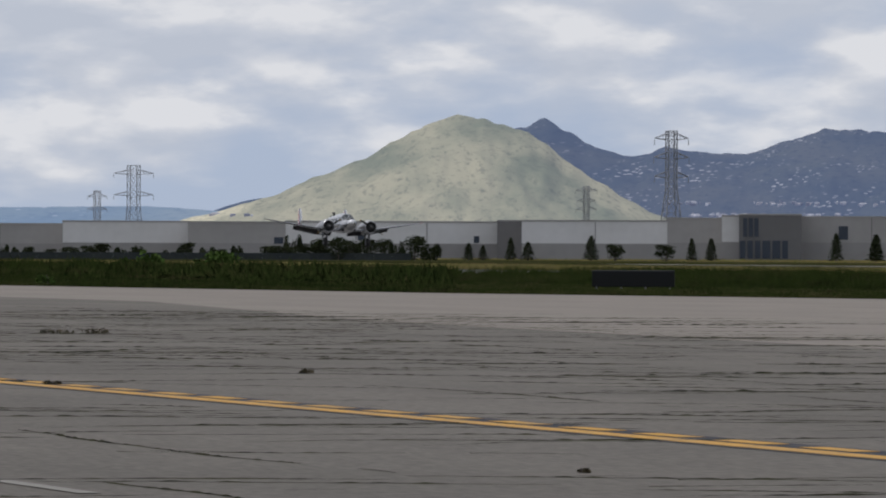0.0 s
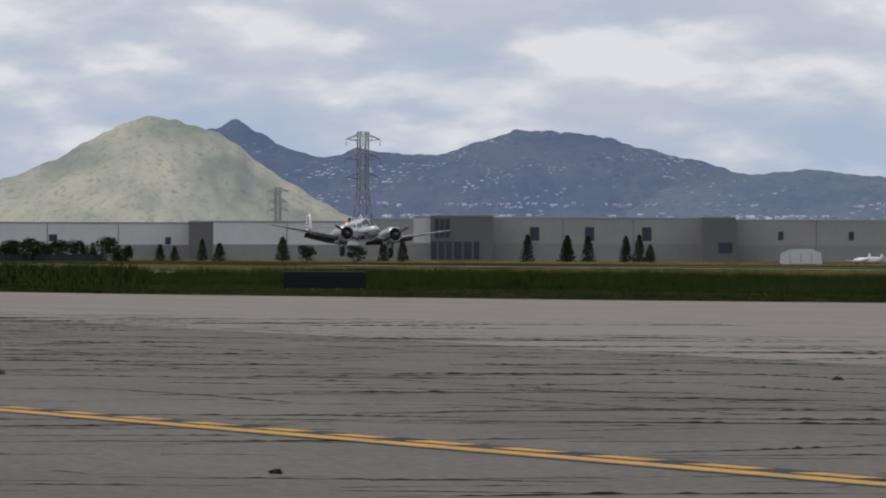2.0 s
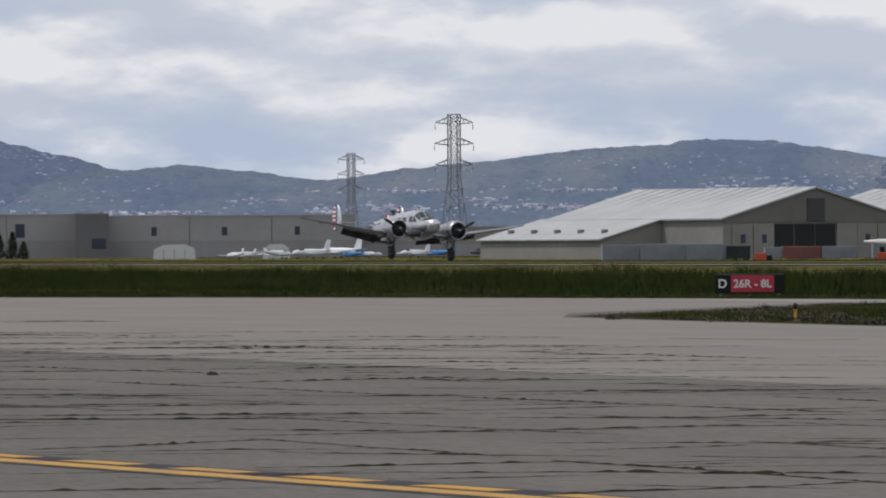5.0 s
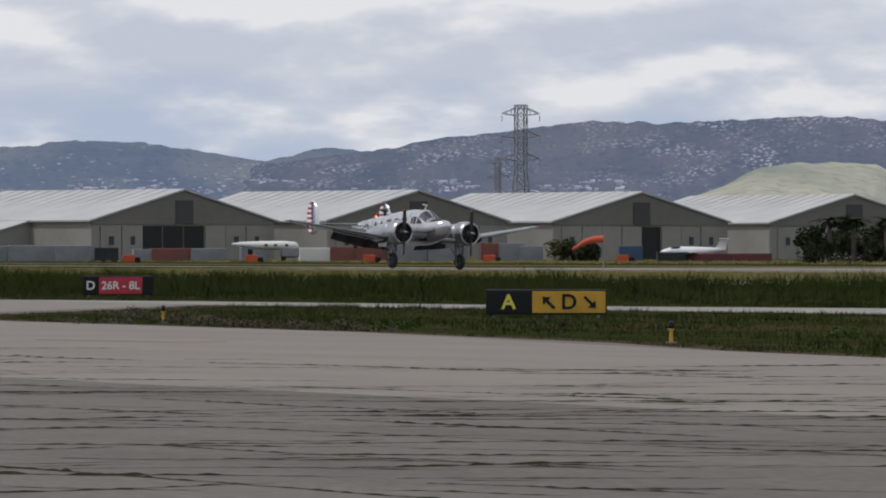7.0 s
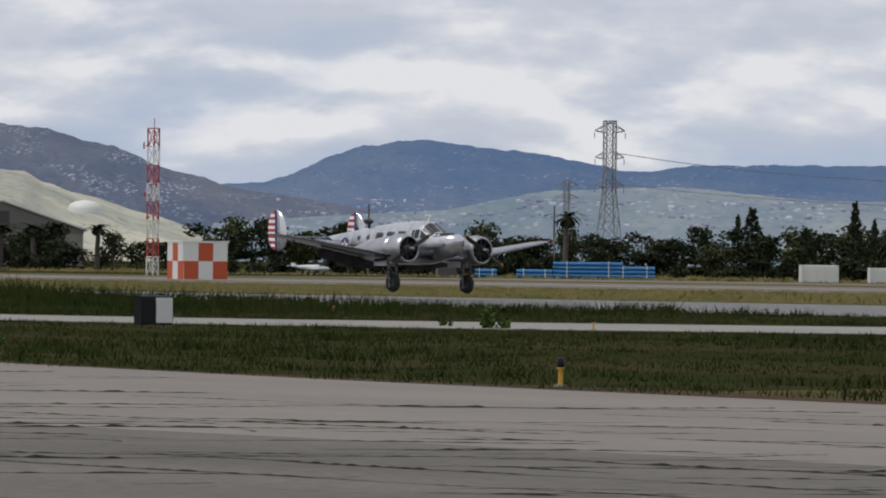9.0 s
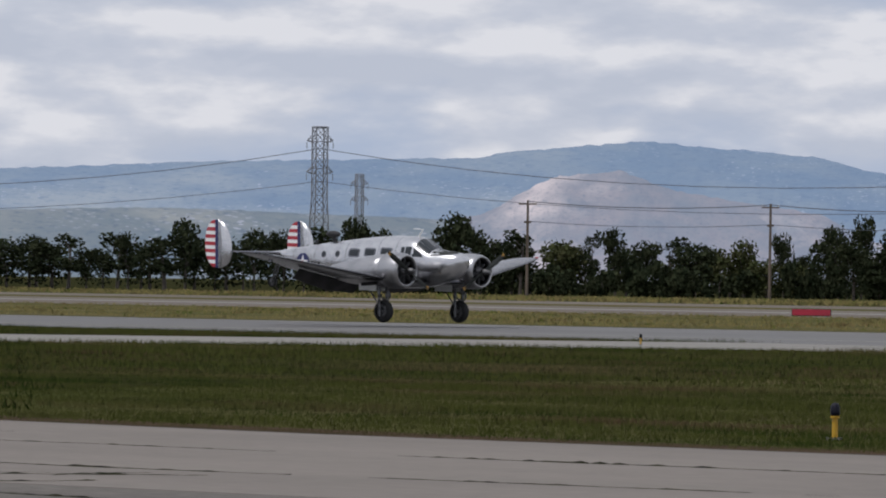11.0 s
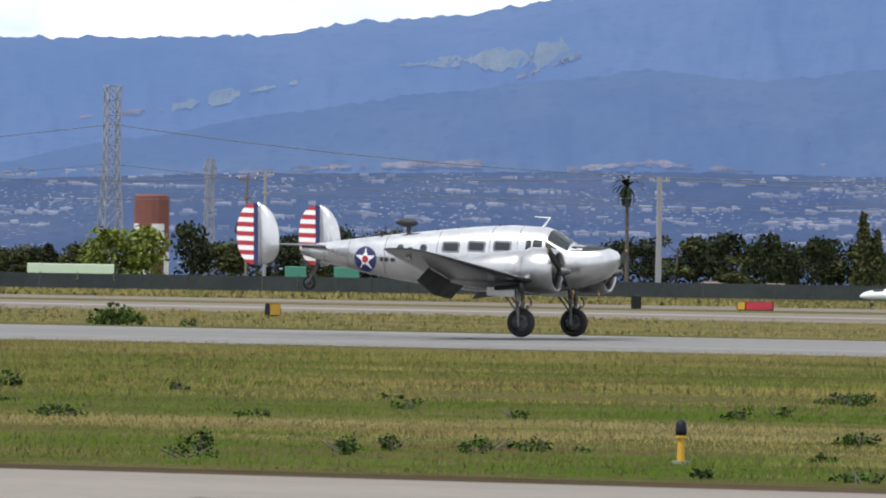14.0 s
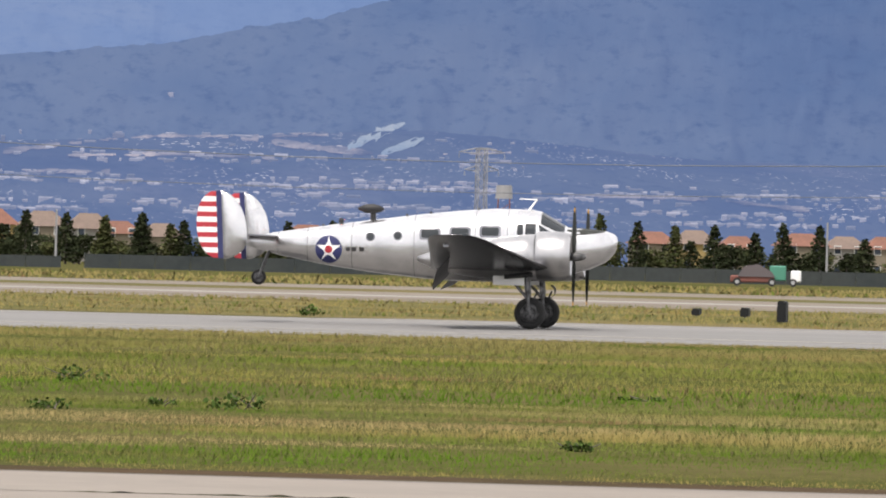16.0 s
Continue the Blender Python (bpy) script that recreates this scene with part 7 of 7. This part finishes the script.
for s in (-.9, .9):
    part("track", box(B(), -1.5, 1.5, s - .3, s + .3, 0, .7, .15), "rubber", ex)
part("body", box(B(), -1.5, 1.2, -1.1, 1.1, .8, 1.7, .12), "paint_yellow", ex)
part("cab", box(B(), .2, 1.3, -1, .1, 1.6, 2.7, .1), "paint_orange", ex)
part("cab_window", box(B(), .35, 1.15, -1.03, .05, 1.9, 2.5), "sign_pale", ex)
bm = rod(B(), (1.2, .4, 1.4), (3.2, .4, 3.6), .22, .16)
part("boom", bm, "paint_yellow", ex)
part("stick", rod(B(), (3.1, .4, 3.6), (4.6, .4, 2.0), .16, .12), "paint_yellow", ex)
part("bucket", box(B(), 4.2, 5.0, 0, .8, 1.2, 2.0, .12), "tarp", ex)
shed = spot("shed", -34.49, 600, 0, "tan site hut with a dark door", "shed")
part("wall", box(B(), -1.6, 1.8, 0, 3, -.1, 2.2), "stucco", shed)
part("roof", box(B(), -1.8, 2.0, -.2, 3.2, 2.2, 2.35), "roof_brown", shed)
part("door", box(B(), -.9, .2, -.06, .1, 0, 1.8), "container_rust", shed)
# earth mound
bm = B()
rings(bm, [[(math.cos(a) * r * (1 + .1 * math.sin(3 * a)), math.sin(a) * r * .7, z) for a in np.linspace(0, 2 * math.pi, 22, endpoint=False)] for r, z in ((3.0, -.05), (2.5, .5), (1.7, 1.1), (.9, 1.6), (.15, 1.8))])
mound = tagged(part("earth_mound", bm, "dirt"), "brown heap of dug earth by the road", "mound")
mound.matrix_basis = pose(*bearing(-32.48, 640), 0)
for b, w, h, mat, lab in ((-30.92, 3.0, .8, "tank_red", "low red site cabin by the road"), (-34.16, 4.0, 2.4, "tank_red", "red-brown site cabin by the road"), (-29.98, 2.2, 1.4, "container_rust", "brown site box by the fence")):
    container(b, 620, w, h, mat, lab)
# striped water tank and tank tower
tank = spot("water_tank", -26.10, 1300, 0, "tall red and white chequered water tank", "water tank")
ht = 15.63
for i in range(8):
    for j in range(3):
        a0, a1 = 2 * math.pi * i / 8, 2 * math.pi * (i + 1) / 8
        q = rings(B(), [[(rr * math.cos(a), rr * math.sin(a), z) for rr, a in ((3.3, a0), (3.3, (a0 + a1) / 2), (3.3, a1), (3.0, a1), (3.0, a0))] for z in (ht * j / 3 - (.1 if j == 0 else 0), ht * (j + 1) / 3)])
        part("tank_panel", q, "sign_pale" if j < 2 and (i + j) % 2 else "tank_red", tank, "white panel" if j < 2 and (i + j) % 2 else "")
part("tank_top", rod(B(), (0, 0, ht - .1), (0, 0, ht + .3), 3.3, 3.0, 24), "tank_red", tank)
wt = spot("tank_tower", -5.81, 1500, 0, "pale tank on a slender tower", "water tower")
zt = 14.95
part("tank", rod(B(), (0, 0, zt), (0, 0, zt + 2.9), 1.9, 1.7, 18), "galvanised", wt)
for sx, sy in ((-1, -1), (1, -1), (1, 1), (-1, 1)):
    part("leg", rod(B(), (sx * 1.8, sy * 1.8, -.2), (sx * 1.2, sy * 1.2, zt), .14, None, 6), "tank_red", wt)
for z in (4, 8, 12):
    part("brace", rod(B(), (-1.6, -1.6, z), (1.5, -1.5, z + 2), .08, None, 5), "tank_red", wt)

# chequered hut
hut = spot("chequered_hut", -55.06, 525, 20, "red and white chequered airfield equipment hut", "hut")
HW = 1.75
cw, chh = 2 * HW / 3, 2.75 / 2
part("core", box(B(), -HW, HW, 0, 2 * HW, -.1, 2.75), "sign_pale", hut)
for i in range(3):
    for j in range(2):
        for side in (0, 1):
            mat = "paint_orange" if (i + j) % 2 == 0 else "sign_pale"
            if side == 0:
                bm = box(B(), -HW + i * cw + .01, -HW + (i + 1) * cw - .01, -.05, .02, j * chh, (j + 1) * chh)
            else:
                bm = box(B(), -HW - .05, -HW + .02, .05 + i * cw, .05 + (i + 1) * cw - .02, j * chh, (j + 1) * chh)
            part("panel", bm, mat, hut, "orange-red panel" if mat == "paint_orange" else "white panel")
part("roof", box(B(), -HW - .1, HW + .1, -.1, 2 * HW + .1, 2.75, 2.9), "sign_pale", hut)

# blue pipes in stacks
for b0, w, rows in ((-51.91, 7.0, 4), (-51.52, 4.0, 3), (-52.35, 3.6, 2), (-52.75, 2.2, 2)):
    p = spot("pipe_stack", b0, 700, 0, "stack of bright blue plastic pipes", "pipes", "stacks of pipes")
    for j in range(rows):
        for i in range(4):
            part("pipe", rings(B(), [[(x, .45 * i + math.cos(a) * .21, .22 + .4 * j + math.sin(a) * .21) for a in np.linspace(0, 2 * math.pi, 10, endpoint=False)] for x in (-w / 2 + .2 * ((i + j) % 3), w / 2 - .25 * ((i * j) % 3))]), "paint_blue", p)
    for s in (-.3, .3):
        part("band", box(B(), s * w - .05, s * w + .05, -.25, 1.6, -.02, .4 * rows + .1), "sign_pale", p, "packing strap")
container(-50.01, 640, 3.4, 1.6, "sign_pale", "small pale storage container")
container(-49.49, 640, 2.4, 1.4, "sign_pale", "small pale storage container")
container(-53.08, 700, 1.8, 1.5, "tarp", "dark covered storage box")
# before the hangars
for b, w, h, mat in ((-63.87, 5, 2.0, "container_grey"), (-63.49, 7, 2.1, "container_grey"), (-63.17, 5, 2.1, "container_grey"), (-62.91, 3, 1.8, "fence_green"), (-62.56, 4, 1.6, "container_grey"), (-62.38, 5, 1.7, "container_rust"),
                     (-62.07, 4.6, 1.7, "container_grey"), (-61.70, 3.2, 1.9, "container_grey"), (-61.19, 4.0, 1.7, "sign_pale"), (-60.91, 5, 1.9, "container_rust"),
                     (-61.18, 4.2, 1.8, "sign_pale"), (-60.71, 4.5, 1.9, "container_rust"), (-60.43, 5, 2.2, "container_grey"), (-60.10, 5, 2.2, "container_grey"), (-59.73, 3, 2.4, "container_rust"), (-59.57, 3.4, 2.4, "container_grey"), (-59.41, 3, 2.0, "container_grey"),
                     (-58.59, 3.0, 2.0, "container_blue"), (-58.24, 4, 1.2, "fence_green"), (-57.92, 6, 1.05, "container_red"), (-57.59, 5, 1.05, "container_red")):
    container(b, 900, w, h, mat, {"container_grey": "grey shipping container before a hangar", "container_rust": "rust-brown shipping container before a hangar", "container_red": "dark red shipping container before a hangar",
                                  "fence_green": "dark green storage container before a hangar", "sign_pale": "pale storage container before a hangar", "container_blue": "blue storage container before a hangar"}[mat])
for b in (-62.71, -61.70, -60.73, -59.74, -58.64):
    p = spot("barrier", b, 860, 0, "orange and black airfield barrier block", "barrier", "orange barriers")
    part("block", box(B(), -.9, .6, -.4, .4, 0, .9, .06), "paint_orange", p)
    part("dark_end", box(B(), .6, 1.3, -.35, .35, 0, .6, .06), "sign_black", p)


def parked_aircraft(b, r, s, turn, tail, label, mat="paint_white", t_tail=False, wing_z=1.0, gear=True):
    """A parked aeroplane of length about 9 s, nose to local +x."""
    p = spot("parked_aircraft", b, r, turn, label, "aeroplane", "parked aircraft")
    part("fuselage", rings(B(), [[(x * s, rr * s * math.cos(a), (1.35 + dz) * s + rr * s * math.sin(a)) for a in np.linspace(0, 2 * math.pi, 14, endpoint=False)]
                                 for x, rr, dz in ((4.4, .05, -.15), (4.0, .35, -.08), (3.0, .55, 0), (1.5, .65, .05), (-1, .6, .08), (-3, .35, .2), (-4.6, .1, .35))]), mat, p, smooth=True)
    part("wing", rings(B(), [[(x0 * s, y * s, z * s), ((x0 - c / 2) * s, y * s, (z + .1) * s), ((x0 - c) * s, y * s, z * s), ((x0 - c / 2) * s, y * s, (z - .06) * s)]
                             for y, x0, c, z in ((-5.2, .6, .9, wing_z + .25), (0, 1.2, 1.7, wing_z), (5.2, .6, .9, wing_z + .25))]), mat, p)
    top = 1.6 + tail
    part("tail_fin", rings(B(), [[(x0 * s, .06 * s, z * s), ((x0 - c) * s, .06 * s, z * s), ((x0 - c) * s, -.06 * s, z * s), (x0 * s, -.06 * s, z * s)] for x0, c, z in ((-3.0, 1.6, 1.5), (-4.0, .9, top))]), mat, p)
    zt = top if t_tail else 1.75
    part("tailplane", box(B(), -4.9 * s, -3.9 * s, -1.8 * s, 1.8 * s, (zt - .04) * s, (zt + .05) * s, .02), mat, p)
    part("canopy", box(B(), 1.6 * s, 2.9 * s, -.5 * s, .5 * s, 1.7 * s, 2.02 * s, .12 * s), "pane", p)
    if gear:
        for x, y in ((3.0, 0), (0, -1.2), (0, 1.2)):
            part("leg", rod(B(), (x * s, y * s, .25 * s), (x * s, y * s, 1.1 * s), .05 * s), "steel", p)
            part("wheel", rod(B(), (x * s, y * s - .1 * s, .25 * s), (x * s, y * s + .1 * s, .25 * s), .25 * s, None, 12), "rubber", p)


PW = "small white aircraft parked on the apron"
for b, r, s, turn, tail, lab, mat in (
    (-67.05, 1150, .6, 120, 1.6, PW, "paint_white"), (-66.96, 1200, .65, 235, 1.2, PW, "paint_white"), (-66.70, 1150, .75, 50, 1.0, PW, "paint_white"), (-66.43, 1150, .85, 215, 2.2, PW, "paint_white"),
    (-66.20, 1160, .95, 150, 2.2, PW, "paint_white"), (-66.08, 1120, .6, 130, 1.0, "small blue and white aircraft parked on the apron", "paint_blue"), (-65.96, 1150, .6, 20, 1.0, PW, "paint_white"),
    (-65.57, 1150, .75, 225, 1.8, PW, "paint_white"), (-65.36, 1160, .7, 140, 1.6, "small blue and white aircraft parked on the apron", "paint_blue"), (-64.94, 1140, .8, 175, 1.2, "dark covered aircraft parked on the apron", "tarp"),
    (-54.19, 720, .5, 30, .8, PW, "paint_white")):
    parked_aircraft(b, r, s, turn, tail, lab, mat)
parked_aircraft(-58.08, 900, .95, 186, 1.5, "white business jet with a high tail behind containers", "paint_white", True)
parked_aircraft(-19.94, 470, .6, 178, .6, "small white aircraft taxiing beyond the runway", "paint_white", False, .9)
# covered shelters
for b, r, w, h in ((-67.55, 1140, 7.0, 2.6), (-66.71, 1180, 4.6, 2.6)):
    p = spot("shelter", b, r, 0, "pale rounded fabric aircraft shelter", "shelter")
    part("cover", rings(B(), [[(x, y, z) for x, z in ((-w / 2, 0), (-w / 2 + .2, h * .7), (-w / 4, h * .97), (w / 4, h), (w / 2 - .2, h * .75), (w / 2, 0))] for y in (0, 5)]), "sign_pale", p)
    for i in range(1, 4):
        part("hoop", box(B(), -w / 2 + i * w / 4 - .05, -w / 2 + i * w / 4 + .05, -.06, 5.05, 0, h * .7), "galvanised", p)
# old transport fuselage on stands
p = spot("transport_aircraft", -61.59, 880, 0, "pale old transport aircraft fuselage with a dark front", "aeroplane")
part("fuselage", rings(B(), [[(x, rr * math.cos(a), 2.1 + dz + rr * math.sin(a)) for a in np.linspace(0, 2 * math.pi, 16, endpoint=False)] for x, rr, dz in ((-4.3, .12, .15), (-3, .32, .1), (-1, .52, 0), (2.5, .6, -.05), (3.7, .52, -.1), (4.1, .3, -.2))]), "sign_pale", p, smooth=True)
part("nose_section", box(B(), 1.8, 4.2, -.62, .62, .5, 1.9, .2), "container_grey", p, "dark grey front section")
for x in (-.2, 1.0, 2.4):
    part("porthole", box(B(), x, x + .4, -.64, -.5, 1.95, 2.25), "pane", p)
for x in (-2, 2.2):
    part("stand", box(B(), x - .3, x + .3, -.6, .6, -.02, 1.6), "sign_black", p)
# windsock
p = spot("windsock", -58.81, 560, 0, "orange windsock streaming from a pole", "windsock")
part("pole", rod(B(), (0, 0, -.1), (0, 0, 2.6), .04), "galvanised", p)
part("sock", rings(B(), [[(x, rr * math.cos(a), z + rr * math.sin(a)) for a in np.linspace(0, 2 * math.pi, 12, endpoint=False)] for x, rr, z in ((0, .3, 2.45), (-.8, .28, 2.42), (-1.5, .22, 2.2), (-2.1, .17, 1.85), (-2.5, .12, 1.6))], caps=False), "paint_orange", p, smooth=True)
# pale dome on the knoll
p = spot("storage_dome", -56.06, 2560, 0, "bright pale storage dome on the green knoll", "dome")
part("shell", rings(B(), [[(math.cos(a) * r, math.sin(a) * r, z) for a in np.linspace(0, 2 * math.pi, 20, endpoint=False)] for r, z in ((6.2, 10), (6.2, 19), (5.4, 20.6), (3.4, 21.6), (.3, 22.1))]), "sign_pale", p, smooth=True)
# red machine by the far fence
p = spot("farm_machine", -3.72, 600, 0, "red and grey farm machine under a tarpaulin by the fence", "machine")
part("frame", box(B(), -2.2, 1.6, -.7, .7, .3, .9, .1), "tank_red", p)
part("tarpaulin", rings(B(), [[(x, y, z) for x, z in ((-1.6, .8), (-1.0, 1.7), (.2, 1.9), (1.3, 1.3), (1.7, .8))] for y in (-.8, .8)]), "tarp", p)
part("green_hood", box(B(), 1.2, 2.6, -.6, .6, .5, 1.8, .1), "paint_green", p)
part("white_hood", box(B(), 3.0, 3.9, -.6, .6, .4, 1.4, .1), "paint_white", p)
wheels(p, [(-1.6, -.7), (-1.6, .7), (1.4, -.7), (1.4, .7), (3.2, -.6), (3.2, .6)], .35, .25)


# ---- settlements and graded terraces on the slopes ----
# the houses' blue glow is painted haze, matched to the slopes behind
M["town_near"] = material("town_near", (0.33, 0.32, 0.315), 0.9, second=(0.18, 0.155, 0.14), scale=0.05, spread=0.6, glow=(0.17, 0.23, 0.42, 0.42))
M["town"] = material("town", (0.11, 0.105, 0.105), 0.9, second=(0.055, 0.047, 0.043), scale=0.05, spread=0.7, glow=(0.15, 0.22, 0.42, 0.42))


def on_slope(b, e, kinds=("town_slope", "mountain_spur", "mountain_front", "mountain_range"), before=6.0):
    """Where a line of sight first meets the slopes, a little before them."""
    best = None
    for kind in kinds:
        b0, b1, nb, heights = RELIEF[kind]
        if not b0 < b < b1:
            continue
        f = (b - b0) / (b1 - b0) * nb
        i = max(0, min(nb - 1, int(f)))
        f -= i
        last = None
        for r, zs in heights:
            gap = zs[i] * (1 - f) + zs[i + 1] * f - EYE - r * math.tan(radians(e))
            if last and gap >= 0 > last[1]:
                hit = last[0] + (r - last[0]) * last[1] / (last[1] - gap)
                if best is None or hit < best:
                    best = hit
                break
            last = (r, gap)
    if best is None:
        return None
    x, y = bearing(b, best - before)
    return Vector((x, y, EYE + (best - before) * math.tan(radians(e))))


FRONT = ("hill_behind", "hill_green", "hill_range", "hill_boulders", "hill_far", "hill_pale", "hill_mesa")
SLOPES = ("town_slope", "mountain_spur", "mountain_front", "mountain_range")


def settlement(areas, kinds, seed, mat, label):
    """Streets of low buildings on the slopes; areas: two bearings, two elevations, count, breadth."""
    rng = np.random.default_rng(seed)
    bm = B()
    for b0, b1, e0, e1, count, broad in areas:
        lines = np.sort(rng.uniform(e0, e1, max(3, int((e1 - e0) / .045))))
        for _ in range(count):
            b = rng.uniform(b0, b1)
            e = lines[rng.integers(len(lines))] + rng.normal(0, .008)
            if noise.fractal(Vector((b * 1.6, e * 9, seed)), 1.0, 2.0, 3) < -.05:
                continue
            at = on_slope(b, e, kinds, 1.5)
            if at is None:
                continue
            w, h = broad * rng.uniform(.3, 1.3) ** 1.5, rng.uniform(.45, 1.0)
            m = Matrix.Translation(at) @ Matrix.Rotation(radians(-b + rng.uniform(-12, 12)), 4, "Z")
            c = [m @ Vector((sx * w / 2, sy * 1.2, sz)) for sz in (-1.5, h) for sx, sy in ((-1, -1), (1, -1), (1, 1), (-1, 1))]
            ridge = [m @ Vector((sx * w / 2, 0, h + .35)) for sx in (-1, 1)]
            v = [bm.verts.new(q) for q in c + ridge]
            for f in ((0, 1, 5, 4), (1, 2, 6, 5), (2, 3, 7, 6), (3, 0, 4, 7), (4, 5, 9, 8), (6, 7, 8, 9), (5, 6, 9), (7, 4, 8)):
                bm.faces.new([v[k] for k in f])
    return tagged(part("far_settlement", bm, mat), label, "houses", kind="stuff")


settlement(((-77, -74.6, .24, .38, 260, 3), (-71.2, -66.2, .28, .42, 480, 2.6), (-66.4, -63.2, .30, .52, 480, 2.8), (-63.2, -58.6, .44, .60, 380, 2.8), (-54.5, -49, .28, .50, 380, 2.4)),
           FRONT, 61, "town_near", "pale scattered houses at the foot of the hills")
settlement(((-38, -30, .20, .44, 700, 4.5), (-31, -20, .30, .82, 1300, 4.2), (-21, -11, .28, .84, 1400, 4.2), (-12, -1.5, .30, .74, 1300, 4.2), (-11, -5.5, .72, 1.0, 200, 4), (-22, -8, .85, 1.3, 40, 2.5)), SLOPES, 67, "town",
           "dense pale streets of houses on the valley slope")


def earth_cut(name, pts, mat, label):
    """A graded strip that follows the slope; pts: bearing, height at a kilometre, breadth in the same measure."""
    bm = B()
    prev = None
    rng = random.Random(len(pts) * 7 + int(pts[0][0] * 100))
    for (b0, z0, h0), (b1, z1, h1) in zip(pts, pts[1:]):
        n = max(2, int(abs(b1 - b0) / 0.035))
        for i in range(n + 1):
            u = i / n
            b, z, h = b0 + (b1 - b0) * u, z0 + (z1 - z0) * u, (h0 + (h1 - h0) * u) * max(.0, min(1.25, .85 + 1.5 * noise.fractal(Vector(((b0 + (b1 - b0) * u) * 5.5, z0, 3.0)), 1.0, 2.0, 4))) * rng.uniform(.9, 1.05)
            row = [on_slope(b, math.degrees(math.atan((z + s * h - EYE) / 1000))) for s in (-.5, 0, .5)]
            if None in row or h < .12:
                prev = None
                continue
            row = [bm.verts.new(p) for p in row]
            if prev:
                for k in (0, 1):
                    bm.faces.new((prev[k], row[k], row[k + 1], prev[k + 1]))
            prev = row
    return tagged(part(name, bm, mat), label, "terrace", kind="structure")


SANDY = "pale graded earth terrace on the mountain slope"
for pts, mat in (
    ([(-9.94, 15.56, 0.73), (-9.30, 17.30, 0.73), (-8.64, 18.40, 0.65), (-8.09, 18.49, 0.49)], "pale_earth"),
    ([(-7.99, 18.45, 0.73), (-7.34, 17.19, 0.98), (-6.90, 16.65, 0.73)], "pale_earth"),
    ([(-7.95, 18.63, 0.41), (-7.27, 19.25, 0.57)], "pale_earth"),
    ([(-9.48, 15.19, 0.49), (-8.55, 15.85, 0.65), (-7.71, 15.56, 0.41)], "pale_earth"),
    ([(-7.11, 17.29, 0.65), (-6.88, 19.34, 1.79), (-6.64, 21.07, 0.81)], "dry_sunlit_slope"),
    ([(-6.83, 16.60, 0.65), (-6.48, 18.94, 1.30)], "dry_sunlit_slope"),
    ([(-6.32, 16.74, 0.41), (-5.76, 17.22, 0.33)], "pale_earth"),
    ([(-9.76, 12.88, 0.49), (-9.06, 13.02, 0.65)], "pale_earth"),
    ([(-5.29, 11.33, 0.41), (-4.13, 11.25, 0.65), (-3.29, 9.98, 0.65)], "pale_earth"),
    ([(-12.40, 10.81, 0.57), (-12.14, 12.66, 0.81), (-11.91, 14.10, 0.73), (-11.61, 15.24, 0.73), (-11.42, 16.18, 0.65)], "pale_earth"),
    ([(-13.93, 20.65, 0.33), (-13.82, 22.30, 0.57)], "pale_earth"),
    ([(-18.40, 15.20, 0.73), (-17.56, 15.60, 0.81), (-16.86, 15.39, 0.49)], "pale_earth"),
    ([(-26.71, 23.60, 0.41), (-25.95, 25.05, 0.65)], "pale_earth"),
    # these two strips paint a patch of sun onto the slope
    ([(-25.95, 25.21, 2.44), (-25.39, 27.41, 1.63), (-24.92, 29.17, 0.81)], "dry_sunlit_slope"),
    ([(-24.08, 31.77, 0.41), (-23.48, 32.75, 1.79), (-23.01, 33.04, 4.55), (-22.76, 34.41, 2.93), (-22.64, 33.47, 0.81)], "dry_sunlit_slope"),
    ([(-23.11, 30.33, 0.33), (-22.59, 33.64, 0.57)], "pale_earth"),
    ([(-25.39, 16.11, 0.41), (-24.36, 17.30, 0.81), (-23.39, 17.82, 0.98)], "pale_earth"),
    ([(-22.69, 17.20, 0.65), (-21.99, 18.36, 0.98), (-21.15, 17.21, 0.49)], "pale_earth"),
):
    earth_cut("earth_cut", pts, mat, SANDY if mat == "pale_earth" else "pale dry strip on the mountain slope, partly painted sunlight")


# ---- all that moves ----
TRUCK_FROM, TRUCK_TO = -18.915, -18.523


def motions():
    walk(plane, [(t, pose(x, 172.0, z + leg, bank, pitch, yaw)) for t, x, z, leg, pitch, bank, yaw in FLIGHT])
    for ob in GEAR:
        walk(ob, [(row[0], pose(0, 0, -row[3])) for row in FLIGHT])
    walk(BEACON, [(k / 2, pose(-4.95, 0, 2.53, 0, 0, -56 + 133 * (k / 2 - 12.5))) for k in range(33)])
    # the road truck rolls along beside the fence
    x0, y0 = bearing(TRUCK_FROM, TRUCK_R)
    x1, y1 = bearing(TRUCK_TO, TRUCK_R)
    slow = [(0, -14.0), (14.3, 0.0), (15.0, 1.0), (16.0, 2.4)]
    walk(road_truck, [(t, pose(x0 + (x1 - x0) * u, y0 + (y1 - y0) * u, 0, 0, 0, -TRUCK_FROM)) for t, u in slow])
    for hub, at in PROPS:
        turn = 62.0 if at.y > 0 else 58.0
        walk(hub, [(k / 30, Matrix.Translation(at) @ pose(0, 0, 0, turn * (480 - k), 0, 0)) for k in range(481)])
    for tyre, at, r in WHEELS:
        rows, a = [], 0.0
        for k in range(481):
            if k > 285 and at.z == r:
                a += 47.0
            drop = travel(k / 30) if at.z == r else 0.0
            rows.append((k / 30, Matrix.Translation(at - Vector((0, 0, drop))) @ pose(0, 0, 0, 0, a, 0)))
        walk(tyre, rows)


motions()
